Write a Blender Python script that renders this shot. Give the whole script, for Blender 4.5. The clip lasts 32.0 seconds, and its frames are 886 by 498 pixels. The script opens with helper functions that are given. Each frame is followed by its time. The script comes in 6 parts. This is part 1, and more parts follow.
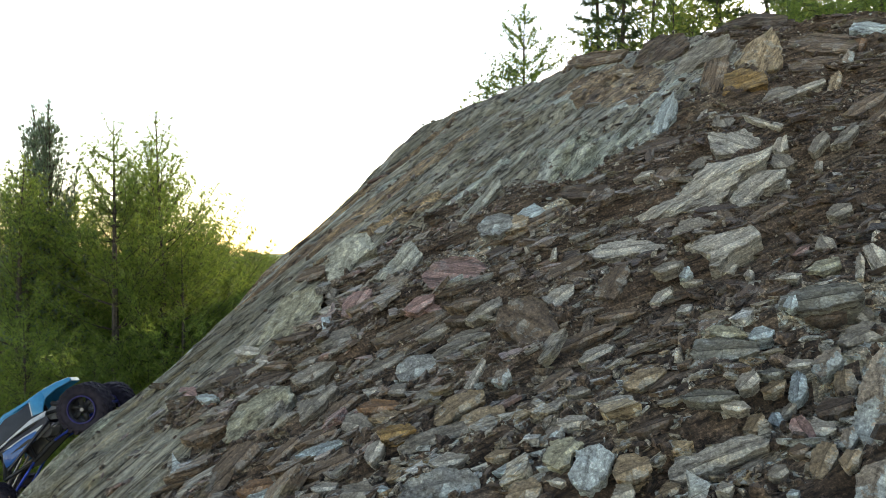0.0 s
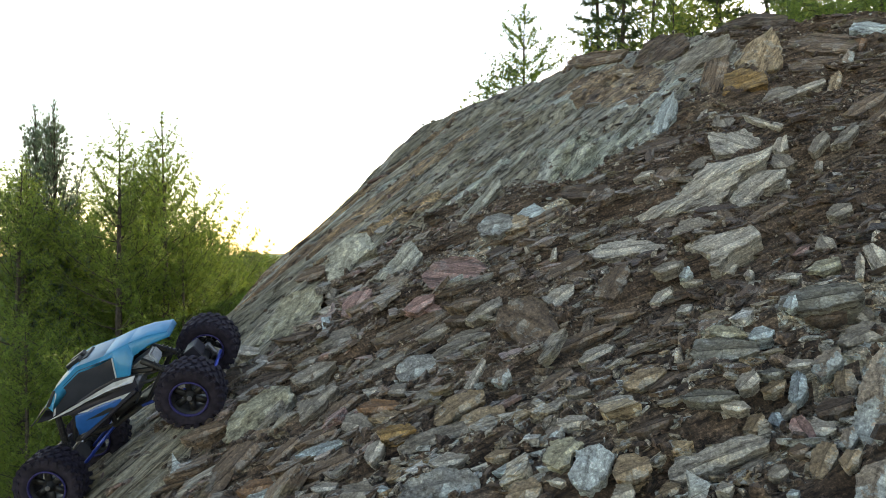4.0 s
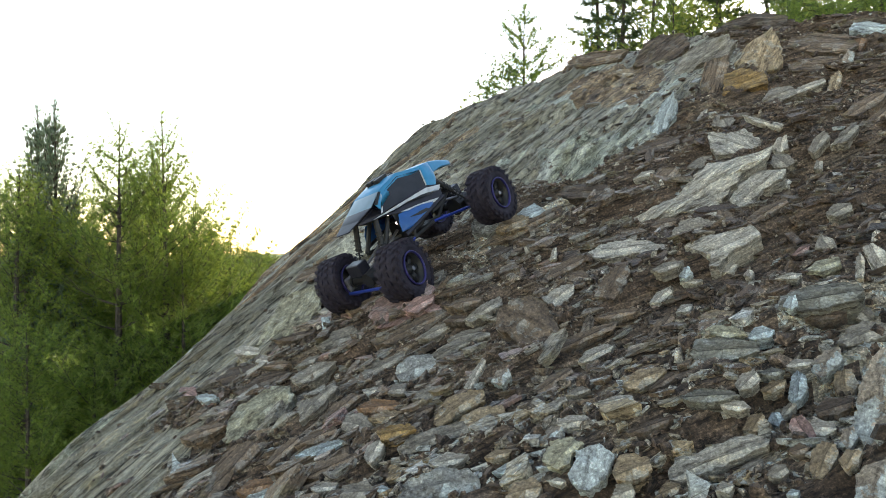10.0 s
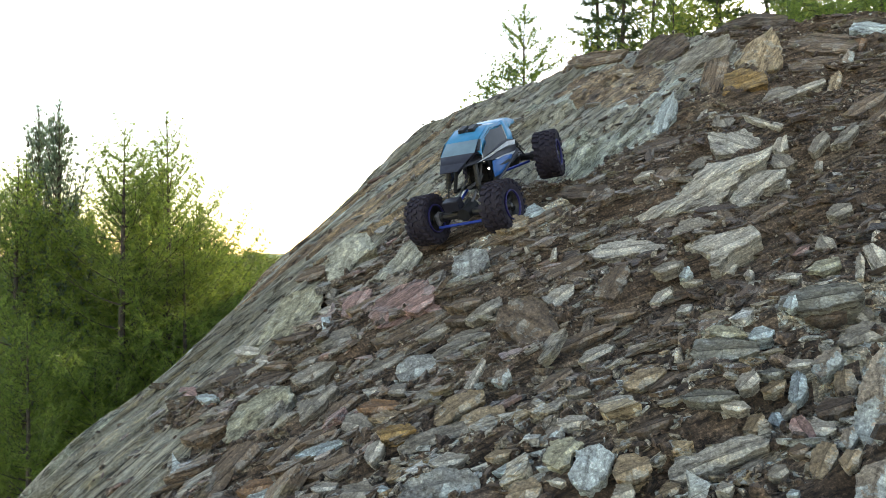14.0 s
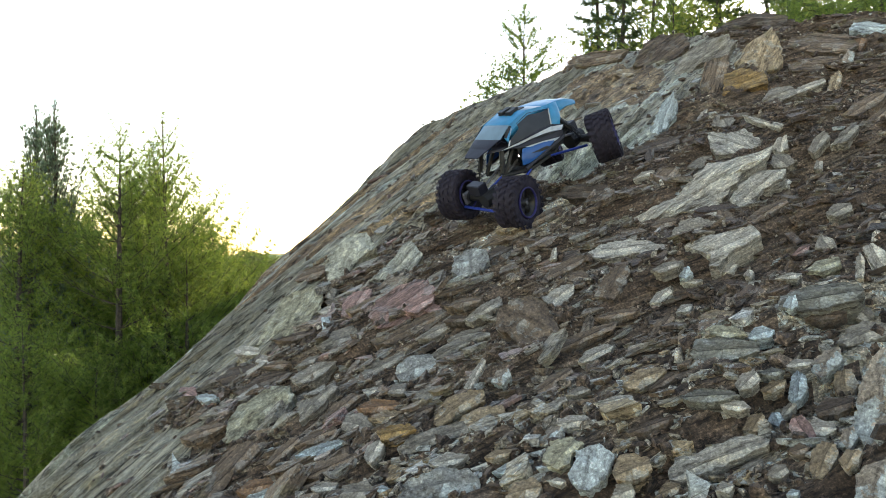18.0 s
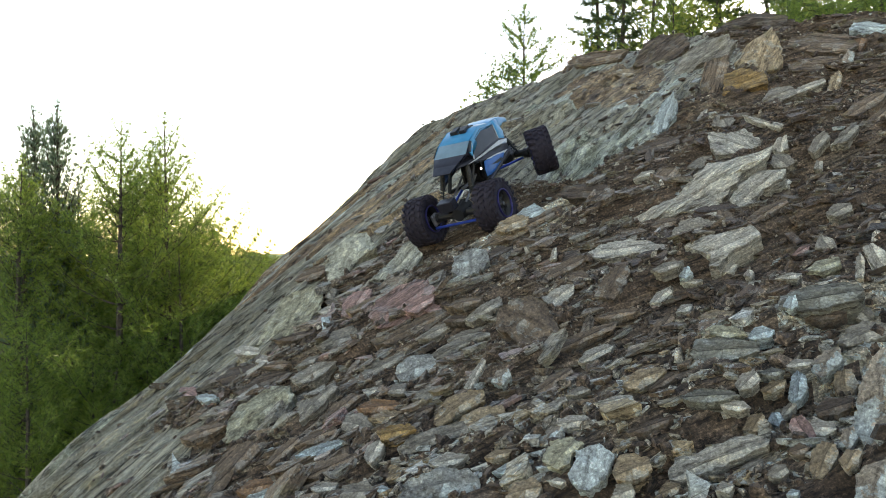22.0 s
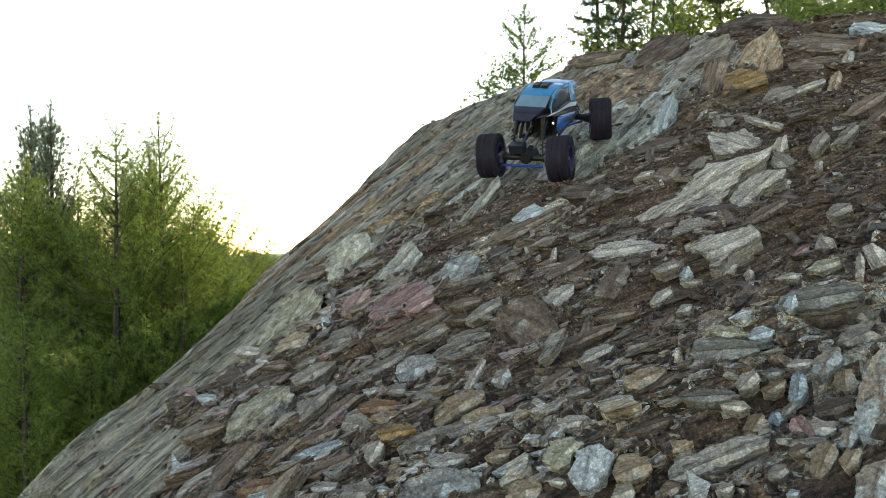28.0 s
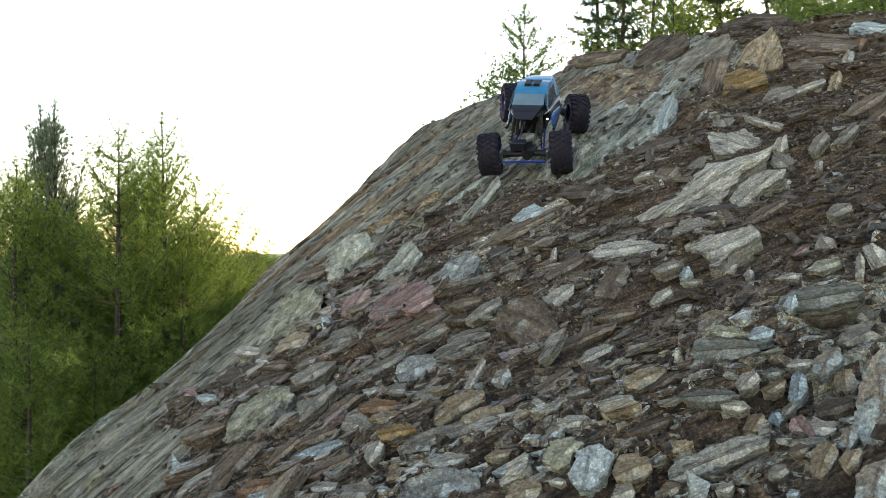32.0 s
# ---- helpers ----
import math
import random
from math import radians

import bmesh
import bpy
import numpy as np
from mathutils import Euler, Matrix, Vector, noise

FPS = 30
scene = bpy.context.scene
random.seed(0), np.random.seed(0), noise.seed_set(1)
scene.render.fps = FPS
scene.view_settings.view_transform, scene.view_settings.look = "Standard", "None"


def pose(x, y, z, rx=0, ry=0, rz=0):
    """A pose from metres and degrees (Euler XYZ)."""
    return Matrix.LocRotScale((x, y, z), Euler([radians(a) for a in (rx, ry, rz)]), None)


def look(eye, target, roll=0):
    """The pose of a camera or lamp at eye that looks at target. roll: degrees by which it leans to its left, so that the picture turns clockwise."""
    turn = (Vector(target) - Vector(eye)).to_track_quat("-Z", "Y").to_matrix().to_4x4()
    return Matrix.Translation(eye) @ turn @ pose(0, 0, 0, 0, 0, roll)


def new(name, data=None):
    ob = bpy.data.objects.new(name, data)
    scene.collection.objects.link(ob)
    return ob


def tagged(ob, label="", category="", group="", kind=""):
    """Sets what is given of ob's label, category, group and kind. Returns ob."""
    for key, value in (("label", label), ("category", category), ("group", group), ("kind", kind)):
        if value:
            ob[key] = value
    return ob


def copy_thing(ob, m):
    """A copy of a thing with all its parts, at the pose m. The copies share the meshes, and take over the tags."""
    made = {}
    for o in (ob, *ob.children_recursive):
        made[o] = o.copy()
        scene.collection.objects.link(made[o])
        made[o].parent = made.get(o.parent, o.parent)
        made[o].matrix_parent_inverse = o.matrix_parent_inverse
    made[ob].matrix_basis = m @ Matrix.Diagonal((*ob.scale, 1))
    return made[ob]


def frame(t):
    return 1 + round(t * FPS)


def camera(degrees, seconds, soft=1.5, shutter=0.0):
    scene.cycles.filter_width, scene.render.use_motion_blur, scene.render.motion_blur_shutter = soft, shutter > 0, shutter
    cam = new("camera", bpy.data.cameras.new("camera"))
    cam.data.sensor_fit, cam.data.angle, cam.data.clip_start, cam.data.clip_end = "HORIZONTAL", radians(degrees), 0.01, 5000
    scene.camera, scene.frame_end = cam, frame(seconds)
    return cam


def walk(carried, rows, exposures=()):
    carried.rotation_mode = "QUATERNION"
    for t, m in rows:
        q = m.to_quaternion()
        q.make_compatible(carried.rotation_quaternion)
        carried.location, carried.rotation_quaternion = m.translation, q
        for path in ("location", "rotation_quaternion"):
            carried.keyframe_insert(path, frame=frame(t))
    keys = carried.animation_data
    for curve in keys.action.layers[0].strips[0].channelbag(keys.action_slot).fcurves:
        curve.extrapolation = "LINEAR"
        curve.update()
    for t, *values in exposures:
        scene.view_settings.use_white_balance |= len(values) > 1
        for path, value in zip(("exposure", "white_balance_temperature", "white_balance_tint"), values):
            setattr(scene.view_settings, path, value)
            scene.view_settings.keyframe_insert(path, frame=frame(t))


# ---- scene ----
from mathutils import Quaternion

# ---- camera ----
EYE = Vector((0.0, 0.0, 4.0))
cam = camera(60.0, 32.0, 0.9, 0.5)
VIEW = look(EYE, EYE + Vector((0.0, 1.0, 0.0)))
walk(cam, [(0.0, VIEW), (32.0, VIEW)], [(0.0, 1.63, 8500, 15), (6.0, 1.64, 8500, 15), (9.0, 1.87, 8500, 15), (14.0, 2.02, 8500, 15), (23.0, 1.86, 8500, 15), (32.0, 1.80, 8500, 15)])

# ---- daylight: low sun behind the hill, bright hazy sky ----
SUN_EL, SUN_AZ = 16.0, 30.0   # degrees; azimuth from +y towards +x
world = bpy.data.worlds.new("world")
scene.world = world
world.use_nodes = True
wn = world.node_tree.nodes
sky = wn.new("ShaderNodeTexSky")
sky.sky_type = "NISHITA"
sky.sun_disc = False
sky.sun_elevation = radians(SUN_EL)
sky.sun_rotation = radians(SUN_AZ)
sky.air_density, sky.dust_density, sky.ozone_density = 1.0, 0.15, 1.0
wn["Background"].inputs["Strength"].default_value = 0.15
world.node_tree.links.new(sky.outputs[0], wn["Background"].inputs["Color"])
sun = new("sun", bpy.data.lights.new("sun", "SUN"))
sun.data.energy, sun.data.angle, sun.data.color = 1.7, radians(0.6), (1.0, 0.90, 0.74)
_d = Vector((math.sin(radians(SUN_AZ)) * math.cos(radians(SUN_EL)), math.cos(radians(SUN_AZ)) * math.cos(radians(SUN_EL)), math.sin(radians(SUN_EL))))
sun.matrix_world = look(EYE + 20 * _d, EYE)
# ---- materials ----
def material(name):
    m = bpy.data.materials.new(name)
    m.use_nodes = True
    n, l = m.node_tree.nodes, m.node_tree.links
    return m, n, l, n["Principled BSDF"]


def node(n, kind, **kw):
    x = n.new(kind)
    for k, v in kw.items():
        if k in x.inputs:
            x.inputs[k].default_value = v
    return x


def ramp(n, l, source, stops, mode="LINEAR"):
    r = n.new("ShaderNodeValToRGB")
    r.color_ramp.interpolation = mode
    while len(r.color_ramp.elements) < len(stops):
        r.color_ramp.elements.new(0.5)
    for e, (p, c) in zip(r.color_ramp.elements, stops):
        e.position, e.color = p, (*c, 1)
    l.new(source, r.inputs[0])
    return r


def mix(n, l, fac, a, b, blend="MIX"):
    x = n.new("ShaderNodeMix")
    x.data_type, x.blend_type = "RGBA", blend
    for sock, v in ((x.inputs[0], fac), (x.inputs[6], a), (x.inputs[7], b)):
        if isinstance(v, bpy.types.NodeSocket):
            l.new(v, sock)
        else:
            sock.default_value = v if isinstance(v, float) else (*v, 1)
    return x.outputs[2]


def plain(name, colour, rough=0.5, metal=0.0, spread=0.15, scale=40.0, bump=0.1, shine=0.3):
    """A painted, moulded or metal surface with a little dirt and grain."""
    m, n, l, b = material(name)
    tc = n.new("ShaderNodeTexCoord")
    nz = node(n, "ShaderNodeTexNoise", Scale=scale, Detail=6.0)
    l.new(tc.outputs["Object"], nz.inputs["Vector"])
    dark = tuple(c * (1 - spread) for c in colour)
    lite = tuple(min(1, c * (1 + spread)) for c in colour)
    r = ramp(n, l, nz.outputs[0], [(0.3, dark), (0.7, lite)])
    l.new(r.outputs[0], b.inputs["Base Color"])
    b.inputs["Roughness"].default_value, b.inputs["Metallic"].default_value = rough, metal
    b.inputs["Specular IOR Level"].default_value = shine
    if bump:
        bp = node(n, "ShaderNodeBump", Strength=bump, Distance=0.002)
        l.new(nz.outputs[0], bp.inputs["Height"])
        l.new(bp.outputs[0], b.inputs["Normal"])
    return m


FOLIATION = (0.0, 0.0, radians(56.0))   # the schist's grain runs up the slope along the ridge


_t = Vector((math.cos(FOLIATION[2]), math.sin(FOLIATION[2]), 0.48)).normalized()
_n = Vector((-0.42, -0.30, 0.85))
_n = (_n - _t * _n.dot(_t)).normalized()
GRAIN_TURN = Matrix((_t, _n.cross(_t), _n)).transposed().to_euler()
_t = Vector((0.99, 0.14, 0.36)).normalized()   # on the broken slope the sheets run across it
_n = Vector((-0.42, -0.30, 0.85))
_n = (_n - _t * _n.dot(_t)).normalized()
SCREE_TURN = Matrix((_t, _n.cross(_t), _n)).transposed().to_euler()


def rock(name, tints, island, fine=1.0, relief=1.0, gloss=0.62, local=False, stretch=5.0, crust=0.0, unit=None, turn=GRAIN_TURN, parting=0.8, stain=1.0, speckle=1.0, contrast=1.0):
    """Foliated schist: streaks along the grain, blotches of rust and pale mineral, fine relief.
    tints: stops of the piece-to-piece colour, read by a random number of each piece."""
    m, n, l, b = material(name)
    tc = n.new("ShaderNodeTexCoord")
    place = tc.outputs["Object"]
    if unit:
        un = n.new("ShaderNodeMapping")
        un.inputs["Scale"].default_value = unit
        l.new(place, un.inputs[0])
        place = un.outputs[0]
    mp = n.new("ShaderNodeMapping")
    l.new(place, mp.inputs[0])
    mp.vector_type = "TEXTURE"
    if not local:
        mp.inputs["Rotation"].default_value = turn
    mp.inputs["Scale"].default_value = (stretch / (46.0 * fine), 1 / (46.0 * fine), 1 / (60.0 * fine))
    streak = node(n, "ShaderNodeTexNoise", Scale=1.0, Detail=10.0, Roughness=0.75)
    l.new(mp.outputs[0], streak.inputs["Vector"])
    grain = node(n, "ShaderNodeTexNoise", Scale=170.0 * min(fine, 1.6), Detail=8.0, Roughness=0.7)
    l.new(place, grain.inputs["Vector"])
    blot = node(n, "ShaderNodeTexNoise", Scale=9.0, Detail=6.0, Roughness=0.6)
    l.new(place, blot.inputs["Vector"])
    if island == "object":
        rnd = n.new("ShaderNodeObjectInfo").outputs["Random"]
    elif island == "island":
        rnd = n.new("ShaderNodeNewGeometry").outputs["Random Per Island"]
    else:
        big = node(n, "ShaderNodeTexNoise", Scale=3.2, Detail=5.0, Roughness=0.6)
        l.new(mp.outputs[0], big.inputs["Vector"])
        big.inputs["Scale"].default_value = 0.28
        rnd = big.outputs[0]
    base = ramp(n, l, rnd, [(q, (0.64 * r * (1 + 0.07 * stain), 0.64 * g, 0.64 * b_ * (1 - 0.06 * stain))) for q, (r, g, b_) in tints]).outputs[0]
    soft = lambda stops, k: [(q, tuple(v ** k for v in col)) for q, col in stops]
    dark = ramp(n, l, streak.outputs[0], soft([(0.38, (0.22, 0.19, 0.17)), (0.455, (0.80, 0.78, 0.76)), (0.53, (1.15, 1.14, 1.10)), (0.555, (1.45, 1.43, 1.37)), (0.62, (2.1, 2.07, 1.97))], contrast)).outputs[0]
    c = mix(n, l, 1.0, base, dark, "MULTIPLY")
    # the dark lines where the sheets part
    seam = node(n, "ShaderNodeTexNoise", Scale=0.45, Detail=5.0, Roughness=0.6)
    l.new(mp.outputs[0], seam.inputs["Vector"])
    thin = 0.7 if island == "field" else 0.8
    line = ramp(n, l, seam.outputs[0], [(0.495 - 0.033 * thin, (1, 1, 1)), (0.495 - 0.008 * thin, (0.18, 0.16, 0.14)), (0.495 + 0.007 * thin, (0.18, 0.16, 0.14)), (0.495 + 0.03 * thin, (1, 1, 1))])
    c = mix(n, l, parting, c, line.outputs[0], "MULTIPLY")
    rust = ramp(n, l, blot.outputs[0], [(0.55, (0, 0, 0)), (0.72, (1, 1, 1))])
    f = n.new("ShaderNodeMath"); f.operation = "MULTIPLY"; f.inputs[1].default_value = 0.42 * stain
    l.new(rust.outputs[0], f.inputs[0])
    c = mix(n, l, f.outputs[0], c, (0.125, 0.085, 0.052))
    if crust:
        spots = node(n, "ShaderNodeTexNoise", Scale=26.0 if local else 85.0, Detail=7.0, Roughness=0.7)
        l.new(place, spots.inputs["Vector"])
        reach = 0.49 if crust > 0.9 else 0.545
        sp = ramp(n, l, spots.outputs[0], [(reach, (0, 0, 0)), (reach + 0.023, (min(crust, 0.9),) * 3)])
        pale_ = mix(n, l, 0.6, (0.43, 0.465, 0.455), dark, "MULTIPLY")
        c = mix(n, l, sp.outputs[0], c, pale_)
        moss = node(n, "ShaderNodeTexNoise", Scale=15.0, Detail=6.0, Roughness=0.65)
        off = n.new("ShaderNodeMapping")
        off.inputs["Location"].default_value = (3.1, 7.7, 1.3)
        l.new(place, off.inputs[0])
        l.new(off.outputs[0], moss.inputs["Vector"])
        ms = ramp(n, l, moss.outputs[0], [(0.54, (0, 0, 0)), (0.68, (0.5 * stain,) * 3)])
        c = mix(n, l, ms.outputs[0], c, (0.225, 0.195, 0.095))
    g = ramp(n, l, grain.outputs[0], soft([(0.37, (0.34, 0.32, 0.30)), (0.46, (0.86, 0.86, 0.86)), (0.53, (1.1, 1.1, 1.1)), (0.58, (1.6, 1.6, 1.58)), (0.68, (2.9, 2.9, 2.9))], speckle)).outputs[0]
    c = mix(n, l, 1.0, c, g, "MULTIPLY")
    l.new(c, b.inputs["Base Color"])
    rr = ramp(n, l, grain.outputs[0], [(0.3, (gloss - 0.17,) * 3), (0.7, (gloss + 0.2,) * 3)])
    l.new(rr.outputs[0], b.inputs["Roughness"])
    b.inputs["Specular IOR Level"].default_value = 0.4
    hsum = n.new("ShaderNodeMath"); hsum.operation = "MULTIPLY_ADD"
    l.new(streak.outputs[0], hsum.inputs[0]); hsum.inputs[1].default_value = 2.2
    l.new(grain.outputs[0], hsum.inputs[2])
    groove = n.new("ShaderNodeMath"); groove.operation = "MULTIPLY_ADD"
    l.new(line.outputs[0], groove.inputs[0]); groove.inputs[1].default_value = 0.5
    l.new(hsum.outputs[0], groove.inputs[2])
    bp = node(n, "ShaderNodeBump", Strength=0.95 * relief, Distance=0.010 / fine)
    l.new(groove.outputs[0], bp.inputs["Height"])
    l.new(bp.outputs[0], b.inputs["Normal"])
    return m


GREY, PALE, BLUE = (0.40, 0.372, 0.330), (0.63, 0.600, 0.540), (0.64, 0.75, 0.79)
BROWN, DARK, RUST = (0.285, 0.215, 0.162), (0.165, 0.125, 0.100), (0.35, 0.21, 0.125)
PURPLE, OCHRE, GREEN = (0.48, 0.31, 0.29), (0.50, 0.405, 0.29), (0.52, 0.51, 0.39)
M_BED = rock("bedrock", [(0.34, (0.41, 0.36, 0.26)), (0.42, (0.52, 0.495, 0.385)), (0.49, (0.58, 0.56, 0.45)), (0.57, (0.66, 0.65, 0.54)), (0.66, (0.56, 0.49, 0.32))], "field", 1.2, 1.3, 0.62, False, 12.0, 0.12, parting=0.95, stain=0.8, speckle=0.45, contrast=0.75)
M_BEDRUST = rock("rusty_bedrock", [(0.36, (0.27, 0.19, 0.125)), (0.46, (0.38, 0.27, 0.165)), (0.55, (0.47, 0.35, 0.21)), (0.65, (0.47, 0.42, 0.33))], "field", 0.9, 1.0, 0.7, False, 5.0, parting=0.4)
M_BEDPALE = rock("pale_blue_bedrock", [(0.36, (0.473, 0.503, 0.395)), (0.5, (0.662, 0.729, 0.608)), (0.64, (0.788, 0.850, 0.820))], "field", 1.0, 1.0, 0.5, False, 6.0, 0.15, speckle=0.6, contrast=0.8)
M_DIRT = rock("dirt_and_crumbled_rock", [(0.30, (0.11, 0.078, 0.06)), (0.45, (0.165, 0.12, 0.093)), (0.6, (0.225, 0.172, 0.135)), (0.75, (0.31, 0.28, 0.225))], "field", 1.6, 0.9, 0.8, False, 6.0, turn=SCREE_TURN)
M_PALEDIRT = rock("pale_ochre_ground", [(0.30, (0.363, 0.297, 0.237)), (0.45, (0.506, 0.451, 0.363)), (0.58, (0.638, 0.605, 0.517)), (0.7, (0.748, 0.748, 0.693))], "field", 1.6, 0.9, 0.75, False, 6.0, 0.9, turn=SCREE_TURN)
M_SOIL = rock("soil_crumbs", [(0.0, DARK), (0.4, (0.205, 0.148, 0.116)), (0.7, (0.265, 0.205, 0.165)), (0.88, (0.43, 0.39, 0.33)), (1.0, (0.70, 0.69, 0.65))], "island", 1.6)
BROWNISH = [(0.0, DARK), (0.28, BROWN), (0.48, (0.31, 0.24, 0.188)), (0.65, GREY), (0.84, (0.47, 0.445, 0.385)), (0.94, PURPLE), (1.0, BLUE)]
PALISH = [(0.0, (0.17, 0.12, 0.09)), (0.22, (0.33, 0.24, 0.165)), (0.42, (0.52, 0.41, 0.26)), (0.56, (0.50, 0.46, 0.37)), (0.74, (0.74, 0.71, 0.61)), (0.9, (0.68, 0.77, 0.80)), (1.0, (0.85, 0.85, 0.82))]
UMBER = [(0.0, (0.09, 0.064, 0.052)), (0.35, (0.15, 0.105, 0.084)), (0.65, (0.205, 0.145, 0.112)), (0.88, (0.27, 0.22, 0.175)), (0.97, (0.40, 0.37, 0.31)), (1.0, BLUE)]
M_SHARD = rock("schist_shards", BROWNISH, "island", 1.8, 0.85, 0.62, False, 8.0, 0.3, turn=SCREE_TURN, speckle=0.6, contrast=0.7)
M_PALESHARD = rock("pale_schist_shards", PALISH, "island", 1.8, 0.85, 0.62, False, 8.0, 0.6, turn=SCREE_TURN, speckle=0.7, contrast=0.7)
M_UMBERSHARD = rock("umber_schist_shards", UMBER, "island", 1.8, 0.85, 0.7, False, 8.0, 0.15, turn=SCREE_TURN, speckle=0.6, contrast=0.7)
M_STONE = rock("schist_stones", BROWNISH, "object", 1.6, 0.85, 0.62, True, 8.0, 0.3, (0.065, 0.022, 0.010), speckle=0.6, contrast=0.75)
M_PALESTONE = rock("pale_schist_stones", PALISH, "object", 1.6, 0.85, 0.62, True, 8.0, 0.6, (0.065, 0.022, 0.010), speckle=0.7, contrast=0.75)
M_UMBERSTONE = rock("umber_schist_stones", UMBER, "object", 1.6, 0.85, 0.7, True, 8.0, 0.15, (0.065, 0.022, 0.010), speckle=0.6, contrast=0.75)
SLAB = {}
# stone: colour, stretch of its streaks, pale crust, dark partings, rust stains
for _k, (_c, _st, _cr, _pa, _sn) in {
        "grey": (GREY, 3.5, 0.1, 0.25, 0.6), "green": (GREEN, 2.2, 0.25, 0.2, 0.5), "pale": (PALE, 5.0, 0.2, 0.35, 0.6), "blue": (BLUE, 3.5, 0.5, 0.3, 0.2),
        "brown": (BROWN, 9.0, 0.2, 0.6, 0.8), "dark": (DARK, 9.0, 0.1, 0.6, 0.8), "rust": (RUST, 7.0, 0.2, 0.5, 1.0), "purple": (PURPLE, 7.0, 0.2, 0.5, 0.5),
        "ochre": (OCHRE, 3.0, 0.4, 0.35, 1.0), "white": ((0.80, 0.89, 0.92), 1.5, 0.6, 0.2, 0.1), "soil": ((0.235, 0.18, 0.14), 1.5, 0.3, 0.1, 0.8), "crusted": ((0.56, 0.495, 0.425), 1.6, 1.0, 0.25, 1.0),
        "orange": ((0.40, 0.27, 0.12), 4.0, 0.1, 0.4, 1.0), "speckled": ((0.42, 0.43, 0.42), 1.5, 0.8, 0.15, 0.3), "slate": ((0.27, 0.265, 0.23), 9.0, 0.3, 0.7, 0.4),
        "smooth": ((0.60, 0.60, 0.51), 1.6, 0.25, 0.12, 0.3), "bluebed": ((0.55, 0.56, 0.50), 6.0, 0.3, 0.3, 0.4)}.items():
    SLAB[_k] = rock("schist_" + _k, [(0.0, tuple(v * 0.88 for v in _c)), (1.0, tuple(min(1.0, v * 1.12) for v in _c))], "object", 1.5, 0.85, 0.55 if _k == "blue" else 0.65, True, _st * 1.3, _cr, parting=min(1.0, _pa * 1.3), stain=_sn, speckle=0.6, contrast=0.85)


def leaf(name, a, b_, lit, through_=0.55):
    m, n, l, b = material(name)
    rnd = n.new("ShaderNodeNewGeometry").outputs["Random Per Island"]
    r = ramp(n, l, rnd, [(0.0, a), (0.6, b_), (1.0, lit)])
    l.new(r.outputs[0], b.inputs["Base Color"])
    b.inputs["Roughness"].default_value = 0.55
    t = n.new("ShaderNodeBsdfTranslucent")
    l.new(r.outputs[0], t.inputs[0])
    s = node(n, "ShaderNodeMixShader", Fac=through_)
    l.new(b.outputs[0], s.inputs[1]); l.new(t.outputs[0], s.inputs[2])
    l.new(s.outputs[0], n["Material Output"].inputs[0])
    return m


M_NEEDLE = leaf("pine_needles", (0.095, 0.160, 0.036), (0.20, 0.30, 0.057), (0.335, 0.425, 0.082), 0.5)
M_BLUENEEDLE = leaf("blue_green_pine_needles", (0.08, 0.13, 0.09), (0.15, 0.215, 0.145), (0.22, 0.29, 0.18), 0.4)
# darker needles for the hill pines, their shade put into the colour
M_SHADENEEDLE = leaf("shaded_pine_needles", (0.04, 0.075, 0.04), (0.075, 0.13, 0.055), (0.13, 0.19, 0.06))
M_LEAF = leaf("broad_leaves", (0.08, 0.12, 0.035), (0.16, 0.22, 0.05), (0.32, 0.35, 0.085), 0.5)
M_BARK = plain("bark", (0.075, 0.06, 0.05), 0.9, 0.0, 0.5, 30.0, 0.8)
M_FOREST = plain("forest_floor", (0.06, 0.065, 0.03), 0.95, 0.0, 0.5, 2.0, 0.0)
M_HILL = plain("far_woods", (0.30, 0.33, 0.15), 0.95, 0.0, 0.35, 0.08, 0.0)
M_BLUE = plain("blue_paint", (0.008, 0.195, 0.375), 0.3, 0.0, 0.12, 60.0, 0.02)
M_SILVER = plain("silver_decal", (0.42, 0.44, 0.47), 0.45, 0.1, 0.2, 80.0, 0.02)
M_BLACK = plain("black_plastic", (0.018, 0.018, 0.02), 0.45, 0.0, 0.3, 60.0, 0.05)
M_WINDOW = plain("smoked_window", (0.028, 0.031, 0.040), 0.25, 0.0, 0.2, 30.0, 0.0, 0.2)
M_HOOD = plain("dark_grey_panel", (0.018, 0.018, 0.028), 0.5, 0.0, 0.25, 50.0, 0.03, 0.2)
M_RUBBER = plain("dusty_rubber", (0.024, 0.020, 0.031), 0.75, 0.0, 0.5, 90.0, 0.4, 0.2)
M_RIM = plain("violet_blue_rim", (0.032, 0.029, 0.125), 0.5, 0.2, 0.25, 60.0, 0.05)
M_ANOD = plain("blue_anodised_metal", (0.03, 0.07, 0.40), 0.35, 0.7, 0.2, 60.0, 0.02)
M_STEEL = plain("dull_steel", (0.22, 0.22, 0.24), 0.45, 0.8, 0.3, 60.0, 0.05)
M_LAMP, _n, _l, _b = material("white_led")
_b.inputs["Emission Color"].default_value, _b.inputs["Emission Strength"].default_value = (0.9, 0.93, 1.0, 1), 2.5
M_SCREEN = plain("grey_windscreen", (0.13, 0.21, 0.27), 0.28, 0.0, 0.15, 30.0, 0.0)
M_SKIRT = plain("deep_blue_paint", (0.006, 0.080, 0.27), 0.3, 0.0, 0.15, 60.0, 0.02)

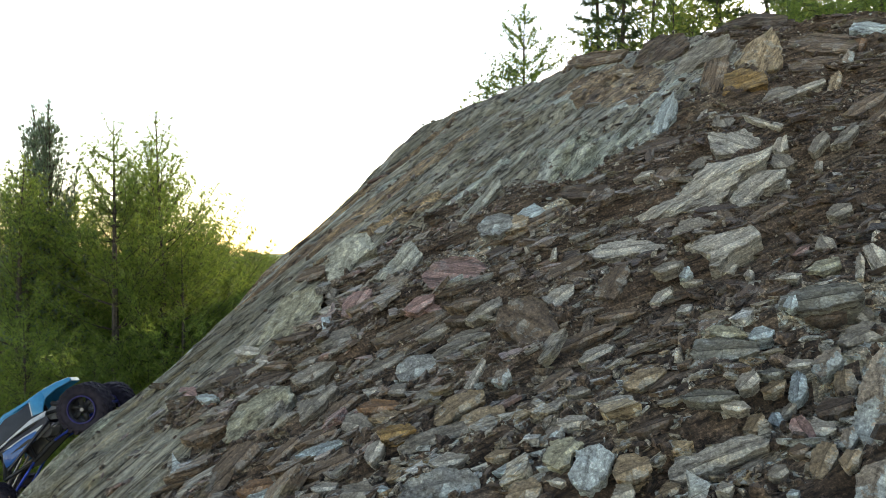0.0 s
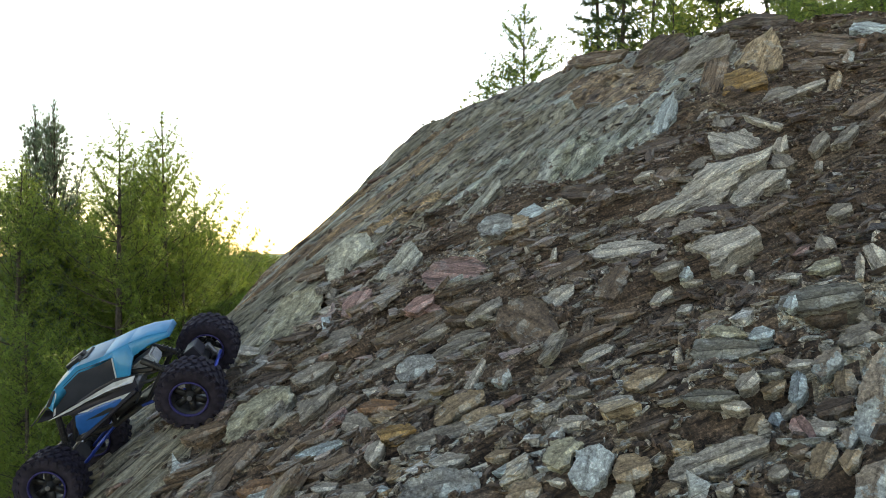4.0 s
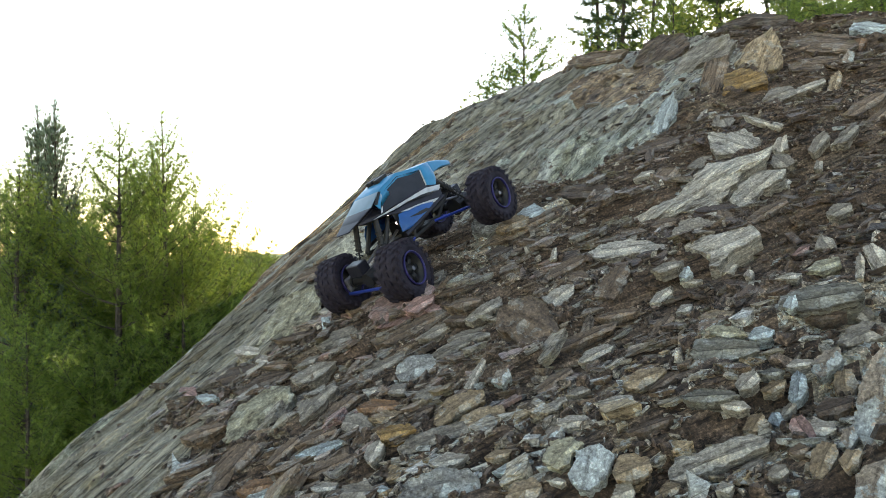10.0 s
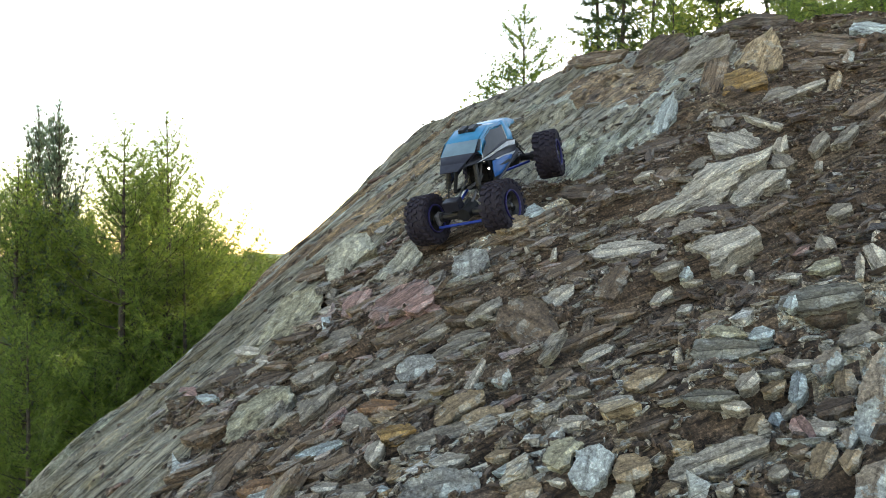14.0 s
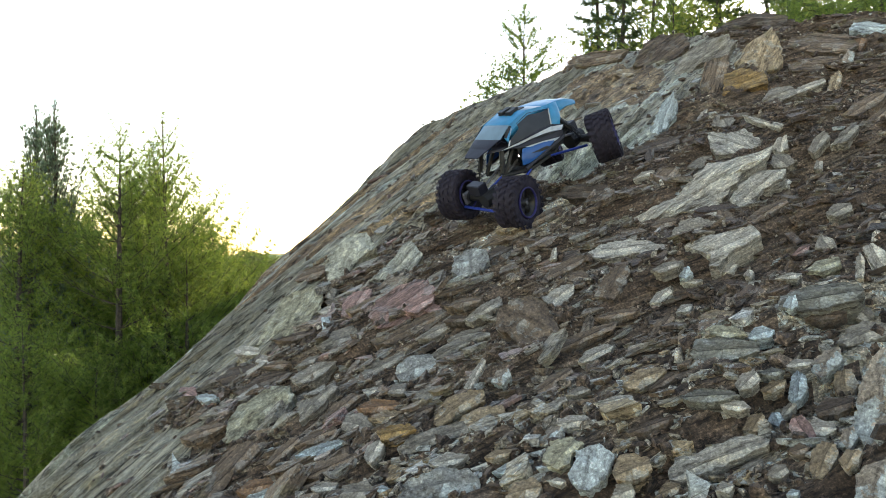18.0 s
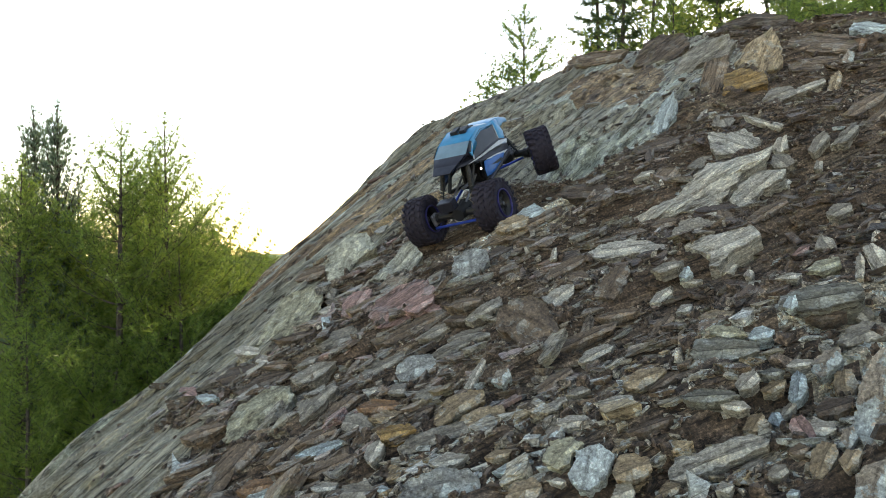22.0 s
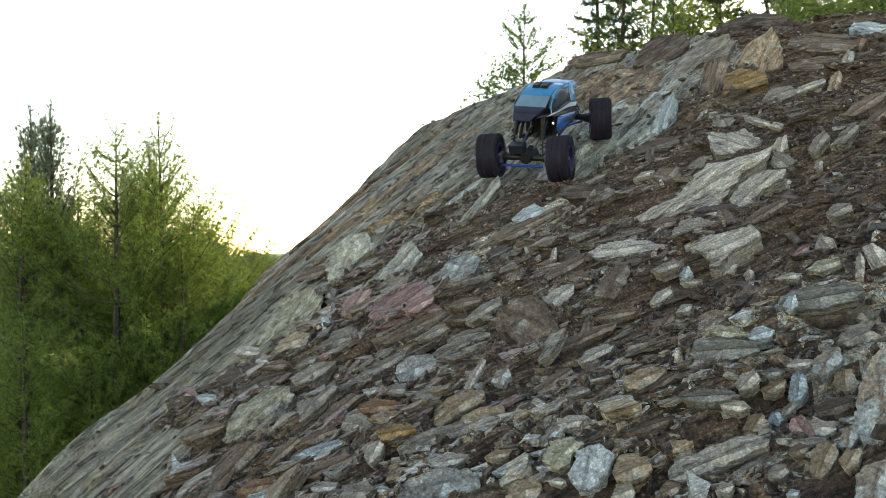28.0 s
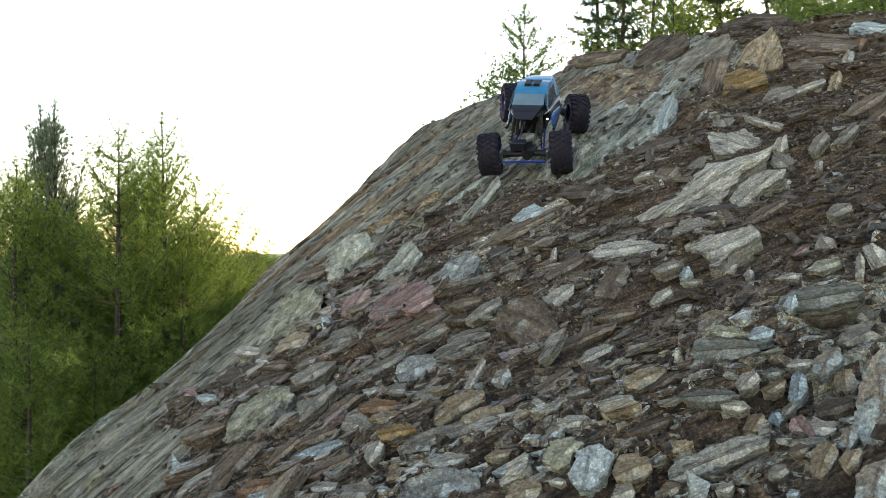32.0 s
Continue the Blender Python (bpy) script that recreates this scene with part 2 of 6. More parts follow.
for _m in (M_BLUE, M_SKIRT, M_HOOD, M_SCREEN):   # clear, lightly dusty shell
    _b = _m.node_tree.nodes["Principled BSDF"]
    _b.inputs["Coat Weight"].default_value, _b.inputs["Coat Roughness"].default_value = 0.2, 0.2
# ---- the slope: one sheet from the rock face to the horizon ----
def smooth(t):
    t = np.clip(t, 0.0, 1.0)
    return t * t * (3 - 2 * t)


def lattice(ix, iy, seed):
    h = (ix * 374761393 + iy * 668265263 + seed * 974711) & 0x7FFFFFFF
    h = ((h ^ (h >> 13)) * 1274126177) & 0x7FFFFFFF
    return ((h ^ (h >> 16)) & 0xFFFF) / 65535.0


def vnoise(x, y, seed=0):
    """Value noise, 0 to 1, on arrays."""
    x, y = np.asarray(x, float), np.asarray(y, float)
    x0, y0 = np.floor(x), np.floor(y)
    fx, fy = smooth(x - x0), smooth(y - y0)
    i, j = x0.astype(np.int64), y0.astype(np.int64)
    a, b = lattice(i, j, seed), lattice(i + 1, j, seed)
    c, d = lattice(i, j + 1, seed), lattice(i + 1, j + 1, seed)
    return (a * (1 - fx) + b * fx) * (1 - fy) + (c * (1 - fx) + d * fx) * fy


def fbm(x, y, seed, octaves=4):
    s, a, t = 0.0, 0.5, 0.0
    for o in range(octaves):
        s = s + a * vnoise(x * 2 ** o, y * 2 ** o, seed + 17 * o)
        t += a
        a *= 0.5
    return s / t - 0.5


# the ridge: where the face turns away to the left and at the top (plan, metres)
RIDGE_Y = np.array([-3.0, 0.5, 1.5, 2.42, 3.0, 3.3, 3.6])
RIDGE_X = np.array([-1.31, -1.20, -1.04, -0.613, -0.407, -0.328, -0.245])
CREST_X = np.array([-1.0, 0.05, 0.75, 1.4, 2.2, 5.0])
CREST_Y = np.array([3.39, 3.66, 3.84, 4.0, 3.18, 2.4])


def face(x, y):
    """The smooth height of the rock slope."""
    x, y = np.asarray(x, float), np.asarray(y, float)
    xc = np.clip(x, -1.0, 1.2)
    a = 0.44 * xc - 0.11 * xc * xc + np.where(x > 1.2, (x - 1.2) * 0.176, 0) + np.where(x < -1.0, (x + 1.0) * 0.66, 0)
    t = np.clip((y - 1.2) / 1.2, 0.0, 1.0)
    b = 0.25 * (y - 1.8) + 0.085 * (1.2 * (t ** 3 - 0.5 * t ** 4) + np.maximum(y - 2.4, 0.0)) 
    z = 0.02 + a + b - 0.02
    rx = np.interp(y, RIDGE_Y, RIDGE_X)
    d = np.maximum(rx + 0.16 - x, 0.0)
    z = z - np.where(d < 0.45, 1.25 * d * d, 1.25 * 0.2025 + 1.125 * (d - 0.45))
    e = np.maximum(y - np.interp(x, CREST_X, CREST_Y), 0.0)
    z = z - np.where(e < 0.4, 0.9 * e * e, 0.144 + 0.72 * (e - 0.4))
    return z


GA, GB = math.cos(FOLIATION[2]), math.sin(FOLIATION[2])


def along(x, y):
    """Plan coordinates along and across the grain."""
    return GA * x + GB * y, GB * x - GA * y


BARE_X = np.array([-1.5, -1.0, -0.53, -0.40, -0.33, -0.15, 0.15, 0.40, 0.60, 0.70, 0.92, 1.15, 1.3, 1.5, 3.0])
BARE_Y = np.array([-9.0, -2.0, 0.85, 1.40, 2.03, 2.18, 2.12, 2.02, 2.12, 2.28, 2.50, 2.80, 3.2, 5.0, 9.0])


def bare(x, y):
    """1 on the clean rock along the ridge and under the crest, 0 on the scree."""
    edge = np.interp(x, BARE_X, BARE_Y) + 0.35 * fbm(x * 4, y * 4, 91) + 0.12 * fbm(x * 17, y * 17, 92)
    pocket = np.exp(-((x + 0.47) / 0.10) ** 2 - ((y - 1.60) / 0.13) ** 2)   # rubble caught in a hollow of the bare rock
    return smooth((y - edge) / 0.10) * (1 - smooth((pocket - 0.35 + 0.5 * fbm(x * 9, y * 9, 93)) / 0.2))


def saw(v, sharp=0.12):
    f = v - np.floor(v)
    return np.where(f < 1 - sharp, f / (1 - sharp), (1 - f) / sharp)


def ground_z(x, y):
    """The slope with its ledges, and the quarry floor and woods around it. Relative to the lens."""
    x, y = np.asarray(x, float), np.asarray(y, float)
    z = face(x, y)
    s, c = along(x, y)
    near = smooth((x + 3) / 1.5) * (1 - smooth((x - 3.5) / 1.5)) * smooth((y + 1.0) / 1.0) * (1 - smooth((y - 4.8) / 1.5))
    k = bare(x, y)
    sg, cg = s, c
    s, c = 0.985 * x + 0.174 * y, 0.174 * x - 0.985 * y   # ledges of the broken slope run across it
    w1 = fbm(s * 1.6, c * 5, 3, 4)
    w2 = fbm(s * 4, c * 12, 5, 4)
    led = 0.040 * (saw(c * 3.1 + 1.3 * w1 + 0.25 * s) - 0.5) * (0.45 + vnoise(s * 1.3, c * 2, 8))
    led = led + 0.018 * (saw(c * 9.0 + 2.0 * w2 + 0.4 * s) - 0.5) * (vnoise(s * 3, c * 4, 9) > 0.4)
    led = led + 0.008 * (saw(c * 25 + 2.2 * w2, 0.25) - 0.5)
    rough = -0.022 + 0.05 * fbm(x * 1.7, y * 1.7, 21, 3) + 0.045 * fbm(s * 5, c * 8, 22, 4) + 0.016 * fbm(s * 22, c * 40, 23, 3)
    s, c = sg, cg
    w2 = fbm(s * 4, c * 12, 5, 4)
    w3 = fbm(s * 0.9, c * 4, 26, 4)
    smoothrock = -0.022 + 0.027 * (saw(c * 12 + 1.8 * w2 + 0.2 * s, 0.2) - 0.5) * (0.3 + vnoise(s * 2, c * 5, 28)) + 0.02 * fbm(s * 2.5, c * 12, 24, 4) + 0.007 * fbm(s * 12, c * 60, 25, 3)
    smoothrock = smoothrock + 0.044 * (saw(c * 3.4 + 2.0 * w3, 0.08) - 0.5) * smooth((vnoise(s * 1.1, c * 2, 27) - 0.25) / 0.3)
    z = z + near * ((1 - k) * (led + rough) + k * smoothrock)
    # hollows worn and broken out of the face
    for hx, hy, hr, hd in ((0.33, 2.16, 0.11, 0.060), (-0.03, 2.02, 0.10, 0.026), (0.16, 1.86, 0.09, 0.022), (0.27, 2.09, 0.07, 0.016), (-0.71, 1.76, 0.13, 0.012), (0.47, 2.40, 0.09, 0.016),
                           (-0.88, 1.80, 0.16, -0.040), (-0.61, 2.63, 0.16, -0.030), (-0.30, 3.36, 0.20, 0.042), (0.04, 3.66, 0.10, -0.020), (0.50, 3.86, 0.12, 0.028), (0.70, 3.86, 0.12, -0.030), (1.70, 3.48, 0.15, -0.030)):
        z = z - hd * np.exp(-((x - hx) ** 2 + (y - hy) ** 2) / hr ** 2)
    # quarry floor and woods
    r = np.hypot(x - 0.5, y - 1.5)
    floor_z = -4.0 + 0.35 * fbm(x * 0.25, y * 0.25, 41) - 10.0 * smooth((r - 45) / 200)
    behind = smooth((y - 3.0) / 4.0) * smooth((x + 0.6) / 1.6)
    hill_z = 0.9 + 0.12 * np.clip(x, 0, 30) + 0.05 * np.clip(y - 6, 0, 30) + 0.3 * fbm(x * 0.5, y * 0.5, 44)
    far = floor_z * (1 - behind) + hill_z * behind * (1 - smooth((r - 60) / 200)) + floor_z * behind * smooth((r - 60) / 200)
    out = smooth((r - 5.0) / 5.0)
    z = np.where(behind > 0, np.maximum(z, np.minimum(far, 0.7)), z)
    z = np.maximum(z, floor_z - 0.02)
    return z * (1 - out) + far * out


def graded(lo, hi, dense_lo, dense_hi, step, grow=1.16):
    v = list(np.arange(dense_lo, dense_hi, step))
    s, a = step, dense_hi
    while a < hi:
        v.append(a)
        s *= grow
        a += s
    v.append(hi)
    s, a = step * grow, dense_lo - step
    while a > lo:
        v.insert(0, a)
        s *= grow
        a -= s
    v.insert(0, lo)
    return np.array(v)


def grid_mesh(name, gx, gy, zz):
    nx, ny = len(gx), len(gy)
    X, Y = np.meshgrid(gx, gy)
    co = np.stack([X, Y, zz], -1).reshape(-1, 3).astype(np.float32)
    idx = np.arange(nx * ny).reshape(ny, nx)
    q = np.stack([idx[:-1, :-1], idx[:-1, 1:], idx[1:, 1:], idx[1:, :-1]], -1).reshape(-1).astype(np.int32)
    return raw_mesh(name, co, q, 4)


def raw_mesh(name, co, corners, k):
    """A mesh from arrays: corner indices of faces with k corners each."""
    me = bpy.data.meshes.new(name)
    nf = len(corners) // k
    me.vertices.add(len(co)); me.loops.add(len(corners)); me.polygons.add(nf)
    me.vertices.foreach_set("co", np.ascontiguousarray(co, dtype=np.float32).ravel())
    me.loops.foreach_set("vertex_index", np.ascontiguousarray(corners, dtype=np.int32).ravel())
    me.polygons.foreach_set("loop_start", np.arange(0, nf * k, k, dtype=np.int32))
    me.polygons.foreach_set("loop_total", np.full(nf, k, dtype=np.int32))
    me.polygons.foreach_set("use_smooth", np.zeros(nf, dtype=bool))
    me.update(calc_edges=True)
    return me


GX = graded(-900, 900, -1.35, 2.7, 0.007)
GY = graded(-900, 1500, 0.25, 4.3, 0.007)
_X, _Y = np.meshgrid(GX, GY)
_Z = ground_z(_X, _Y)
ground = new("ground", grid_mesh("ground", GX, GY, _Z + EYE.z))
ground.data.materials.append(M_BED)
ground.data.materials.append(M_FOREST)
for _m in (M_DIRT, M_BEDRUST, M_BEDPALE, M_PALEDIRT):
    ground.data.materials.append(_m)
_far = np.hypot(0.5 * (_X[:-1, :-1] + _X[1:, 1:]) - 0.5, 0.5 * (_Y[:-1, :-1] + _Y[1:, 1:]) - 1.5).ravel() > 5.5
_cx, _cy = 0.5 * (_X[:-1, :-1] + _X[1:, 1:]).ravel(), 0.5 * (_Y[:-1, :-1] + _Y[1:, 1:]).ravel()
_dirt = bare(_cx, _cy) + 0.9 * fbm(_cx * 9, _cy * 9, 61) < 0.5
_e1, _e2 = 0.9 * fbm(_cx * 6, _cy * 6, 62), 0.9 * fbm(_cx * 7, _cy * 7, 63)
_s, _c = along(_cx, _cy)
_rust = ((np.hypot((_cx - 0.70) / 0.22, (_cy - 3.20) / 0.50) + _e1 < 0.95) | (np.hypot((_cx + 0.12) / 0.22, (_cy - 2.35) / 0.10) + _e1 < 0.8)) & ~_dirt
_rust = _rust | ((fbm(_s * 0.9, _c * 11, 67, 4) > 0.13 - 0.05 * (np.hypot((_cx + 0.42) / 0.16, (_cy - 2.1) / 0.4) < 1)) & (_cx < 0.15) & (_cx > -1.0) & (_cy > 1.2) & ~_dirt)
_pale = ((np.hypot((_cx - 0.46) / 0.20, (_cy - 2.22) / 0.26) + _e2 < 0.95) | (np.hypot((_cx - 0.50) / 0.10, (_cy - 3.02) / 0.16) + _e2 < 0.9) | (fbm(_s * 1.5, _c * 9, 64) > 0.20)) & ~_dirt & ~_rust & (_cy > 0.3) & (_cy < 4.2) & (_cx > -1.3) & (_cx < 2.6)
ground.data.polygons.foreach_set("material_index", np.where(_far, 1, np.where(_dirt, np.where(((_cy + 0.5 * fbm(_cx * 2.5, _cy * 2.5, 55) < 0.94) & (_e2 > 0.04) & (_cy > 0.3) & (np.abs(_cx) < 1.3)) | (np.hypot((_cx - 0.13) / 0.17, (_cy - 1.74) / 0.20) + _e1 < 0.9), 5, 2), np.where(_rust, 3, np.where(_pale, 4, 0)))).astype(np.int32))
ground.data.polygons.foreach_set("use_smooth", np.ones(len(_far), dtype=bool))
tagged(ground, "steep slope of grey and brown foliated schist bedrock and scree", "rock slope", kind="structure")
# ---- loose rock ----
def put(name, me, mat, parent=None, label=""):
    ob = new(name, me)
    if mat and not me.materials:
        me.materials.append(mat)
    if parent:
        ob.parent = parent
    if label:
        ob["label"] = label
    return ob


def part(name, bm, mat, parent=None, label="", flat=True):
    me = bpy.data.meshes.new(name)
    bm.normal_update()
    bm.to_mesh(me)
    bm.free()
    if not flat:
        me.polygons.foreach_set("use_smooth", [True] * len(me.polygons))
    return put(name, me, mat, parent, label)


def normal_at(x, y, e=0.06):
    gx = (face(x + e, y) - face(x - e, y)) / (2 * e)
    gy = (face(x, y + e) - face(x, y - e)) / (2 * e)
    v = np.stack([-gx, -gy, np.ones_like(gx)], -1)
    return v / np.linalg.norm(v, axis=-1, keepdims=True)


def outline(rng, corners, cuts, jag):
    """A broken, angular outline of unit size: a few uneven corners, the edges between them chipped."""
    ang = (np.arange(corners) + rng.uniform(-0.38, 0.38, corners)) * 2 * np.pi / corners + rng.uniform(0, 6.28)
    rad = rng.uniform(0.62, 1.0, corners)
    p = np.stack([rad * np.cos(ang), rad * np.sin(ang)], -1)
    q, ph = [], rng.uniform(0, 6.28, 4)
    for i in range(corners):
        for k in range(cuts):
            t = k / cuts
            v = p[i] * (1 - t) + p[(i + 1) % corners] * t
            w = 6.283 * (i + t) / corners
            q.append(v * (1 + jag * (0.8 * math.sin(5 * w + ph[0]) + 0.6 * math.sin(9 * w + ph[1]) + 0.4 * math.sin(14 * w + ph[2])) + rng.normal(0, 0.3 * jag)))
    q = np.array(q)
    q -= (q.max(0) + q.min(0)) / 2
    return q / (q.max(0) - q.min(0))


def flake(rng, corners=6, cuts=1, rings=((-0.5, 0.8), (-0.1, 1.0), (0.35, 0.93), (0.5, 0.78)), jag=0.05, wave=0.12, inner=()):
    """A split plate of schist, 1 x 1 x 1, with layered edges. Returns points and triangles."""
    o = outline(rng, corners, cuts, jag)
    n = len(o)
    pts, tri = [], []
    tilt = rng.uniform(-0.25, 0.25, 2)
    for z, k in list(rings) + [(rings[-1][0], k) for k in inner]:
        kk = (k * (1 + rng.normal(0, 0.045, n)))[:, None]
        zz = z + rng.normal(0, wave * (0.35 if z < 0.4 else 1.0), n) + (o @ tilt) * (z > 0)
        xy = o * kk + (rng.normal(0, 0.035 * k, (n, 2)) if k < 0.78 else 0.0)
        pts += list(np.concatenate([xy, zz[:, None]], 1))
    rows = len(rings) + len(inner)
    for r in range(rows - 1):
        for i in range(n):
            a, b = r * n + i, r * n + (i + 1) % n
            tri += [(a, b, b + n), (a, b + n, a + n)]
    lo, hi = len(pts), len(pts) + 1
    pts += [(0, 0, rings[0][0]), (0, 0, rings[-1][0] + rng.uniform(-0.1, 0.15))]
    t0 = (rows - 1) * n
    for i in range(n):
        j = (i + 1) % n
        tri += [(j, i, lo), (t0 + i, t0 + j, hi)]
    return np.array([tuple(p) for p in pts]), np.array(tri)


def lie(x, y):
    """The plan direction in which the plates lie: it swings round as the slope does."""
    return np.radians(np.clip(-13 + -47 * x + 32 * y, -20.0, 65.0))


def frames_on(x, y, turn, lean, rng):
    """Axes of plates that lie on the slope: long axis along their common lie, turned and leaning a little."""
    nrm = normal_at(x, y) + np.array([0, 0, 1.0]) * rng.uniform(0.0, 0.7, len(x))[:, None]
    nrm /= np.linalg.norm(nrm, axis=-1, keepdims=True)
    nrm = nrm + np.stack([rng.normal(0, 1, len(x)), rng.normal(0, 1, len(x)), np.zeros(len(x))], -1) * lean[:, None]
    nrm /= np.linalg.norm(nrm, axis=-1, keepdims=True)
    th = lie(x, y) + turn
    g = normal_at(x, y)
    t = np.stack([np.cos(th), np.sin(th), -(g[:, 0] * np.cos(th) + g[:, 1] * np.sin(th)) / g[:, 2]], -1)
    t = t - nrm * (t * nrm).sum(-1, keepdims=True)
    t /= np.linalg.norm(t, axis=-1, keepdims=True)
    return np.stack([t, np.cross(nrm, t), nrm], -1)


def sheaf(rng, corners, cuts, count, jag=0.07, wave=0.10, inner=(0.6,)):
    """A stone split into sheets, 1 x 1 x 1: one skin whose edge steps in and out from sheet to sheet, grooved between them."""
    o = outline(rng, corners, cuts, jag)
    n = len(o)
    pts, tri, rings = [], [], []
    levels = np.sort(np.concatenate([[-0.5, 0.5], rng.uniform(-0.4, 0.4, count - 1)]))
    ks = []
    for j in range(count):
        side = rng.uniform(0, 6.28)
        back = (0.55 if j == count - 1 else 0.32) * rng.uniform(0.3, 1.0) * np.clip(np.cos(np.arctan2(o[:, 1], o[:, 0]) - side), 0, 1) ** 0.6
        ks.append((1 - back) * (1 + rng.normal(0, 0.05, n)) * rng.uniform(0.93, 1.03))
    for j in range(count):
        z0, z1 = levels[j] + (0.06 if j else 0.0), levels[j + 1]
        rings += [(z0, ks[j] * 0.95), (z1, ks[j])]
        if j < count - 1:
            groove = np.minimum(ks[j], ks[j + 1]) * 0.80
            rings += [(z1, groove), (z1 + 0.06, groove)]
    rings += [(0.53, ks[-1] * v) for v in inner]
    tilt = rng.uniform(-0.12, 0.12, 2)
    for r, (z, k) in enumerate(rings):
        top = r >= len(rings) - len(inner)
        kk = (k * (1 + rng.normal(0, 0.02, n)))[:, None]
        xy = o * kk + (rng.normal(0, 0.03, (n, 2)) if top else 0.0)
        zz = z + (o @ tilt) * (z > 0) + rng.normal(0, wave * (1.0 if top else 0.2), n)
        pts += list(np.concatenate([xy, zz[:, None]], 1))
    for r in range(len(rings) - 1):
        for i in range(n):
            a, b = r * n + i, r * n + (i + 1) % n
            tri += [(a, b, b + n), (a, b + n, a + n)]
    lo, hi, t0 = len(pts), len(pts) + 1, (len(rings) - 1) * n
    pts += [(0.0, 0.0, -0.5), (0.0, 0.0, 0.5 + rng.uniform(-0.02, 0.05))]
    for i in range(n):
        j = (i + 1) % n
        tri += [(j, i, lo), (t0 + i, t0 + j, hi)]
    return np.array([tuple(v) for v in pts]), np.array(tri)


def stone_pose(place, turn):
    return pose(place[0], place[1], place[2] + EYE.z, *turn)


def broken_stone(corners, thick, seed):
    """A stone split from the rock: its face in the plane z = 0 with a chipped outline, its edge stepping in from sheet to sheet below."""
    rng = np.random.default_rng(1000 + seed)
    c = np.array(corners, float) / 1000.0
    size = float(np.max(np.ptp(c, axis=0)))
    step = np.linalg.norm(np.roll(c, -1, 0) - c, axis=1).sum() / 44
    o = []
    for i in range(len(c)):
        p, q = c[i], c[(i + 1) % len(c)]
        m = max(1, int(np.linalg.norm(q - p) / step))
        for k in range(m):
            o.append(p + (q - p) * k / m + (rng.normal(0, 0.010 * size, 2) - (p + q) * 0.5 * (0.09 if rng.uniform() < 0.16 else 0.0)) * (1.0 if k else 0.3))
    o = np.array(o)
    n = len(o)
    sheets = int(rng.integers(2, 5)) if thick < 0.3 * size else int(rng.integers(4, 7))
    rings = []
    cuts = np.sort(rng.uniform(0.12, 0.9, sheets - 1))
    z = [0.0] + [-thick * float(v) for v in cuts] + [-thick]
    k = np.ones(n)
    for j in range(sheets):
        rings += [(z[j] - (0.03 * thick if j else 0.0), k), (z[j + 1] + 0.03 * thick, k * 0.985)]
        side = rng.uniform(0, 6.28)
        back = 0.10 * rng.uniform(0.2, 1.0) * np.clip(np.cos(np.arctan2(o[:, 1], o[:, 0]) - side) + 0.3, 0, 1)
        if j < sheets - 1:
            rings += [(z[j + 1] + 0.02 * thick, k * 0.93), (z[j + 1] - 0.02 * thick, k * 0.92)]
        k = k * (0.985 - back) * (1 + rng.normal(0, 0.018, n))
    rings.reverse()
    # the face: sheets broken off in steps, a few facets tilted, fine unevenness
    dome = 0.10 * min(thick, 0.2 * size)
    inner = (0.985, 0.93, 0.84, 0.72, 0.58, 0.42, 0.24)
    f1, f2 = rng.uniform(0.8, 2.2, 4) / size * 6.28, rng.uniform(0, 6.28, 4)
    tip = rng.normal(0, 0.05, 2)
    pts = []
    for h, kk in rings:
        pts += list(np.concatenate([o * kk[:, None], np.full((n, 1), h) + rng.normal(0, 0.012 * thick, (n, 1))], 1))
    for kk in inner:
        xy = o * kk + rng.normal(0, 0.010 * size, (n, 2)) * (kk < 0.95)
        w = np.sin(xy[:, 0] * f1[0] + f2[0]) + np.cos(xy[:, 1] * f1[1] * 1.6 + f2[1]) + 0.5 * np.sin((xy[:, 0] + xy[:, 1]) * f1[2] * 2 + f2[2])
        stepped = np.floor(w * 1.6) / 1.6
        h = 0.009 * size * (0.35 * w + 0.95 * stepped) * min(1.0, (1 - kk) * 6) + dome * (1 - kk) + (xy @ tip) * (1 - kk)
        pts += list(np.concatenate([xy, (h + rng.normal(0, 0.0030 * size, n))[:, None]], 1))
    rows = len(rings) + len(inner)
    tri = []
    for r in range(rows - 1):
        for i in range(n):
            a, b = r * n + i, r * n + (i + 1) % n
            tri += [(a, b, b + n), (a, b + n, a + n)]
    lo, hi, t0 = len(pts), len(pts) + 1, (rows - 1) * n
    pts += [(0.0, 0.0, -thick), (0.0, 0.0, dome)]
    for i in range(n):
        j = (i + 1) % n
        tri += [(j, i, lo), (t0 + i, t0 + j, hi)]
    return np.array([tuple(v) for v in pts]), np.array(tri)


FOOTPRINTS = []


def slab(place, turn, thick, stone, seed, corners, label, group="slabs on the slope"):
    """A named slab or block. place: its middle, relative to the lens; corners of its face in millimetres."""
    p, t = broken_stone(corners, thick, seed)
    ob = new("flat_stone", raw_mesh("flat_stone", p, t.ravel(), 3))
    ob.data.materials.append(SLAB[stone])
    ob.data.polygons.foreach_set("use_smooth", np.ones(len(t), dtype=bool))
    ob.data.set_sharp_from_angle(angle=radians(18))
    ob.matrix_world = stone_pose(place, turn)
    if place != (0, 0, 0):
        FOOTPRINTS.append(np.array([(ob.matrix_world @ Vector((x / 850, y / 850, 0)))[:2] for x, y in corners]))
    return tagged(ob, label, "stone", group)


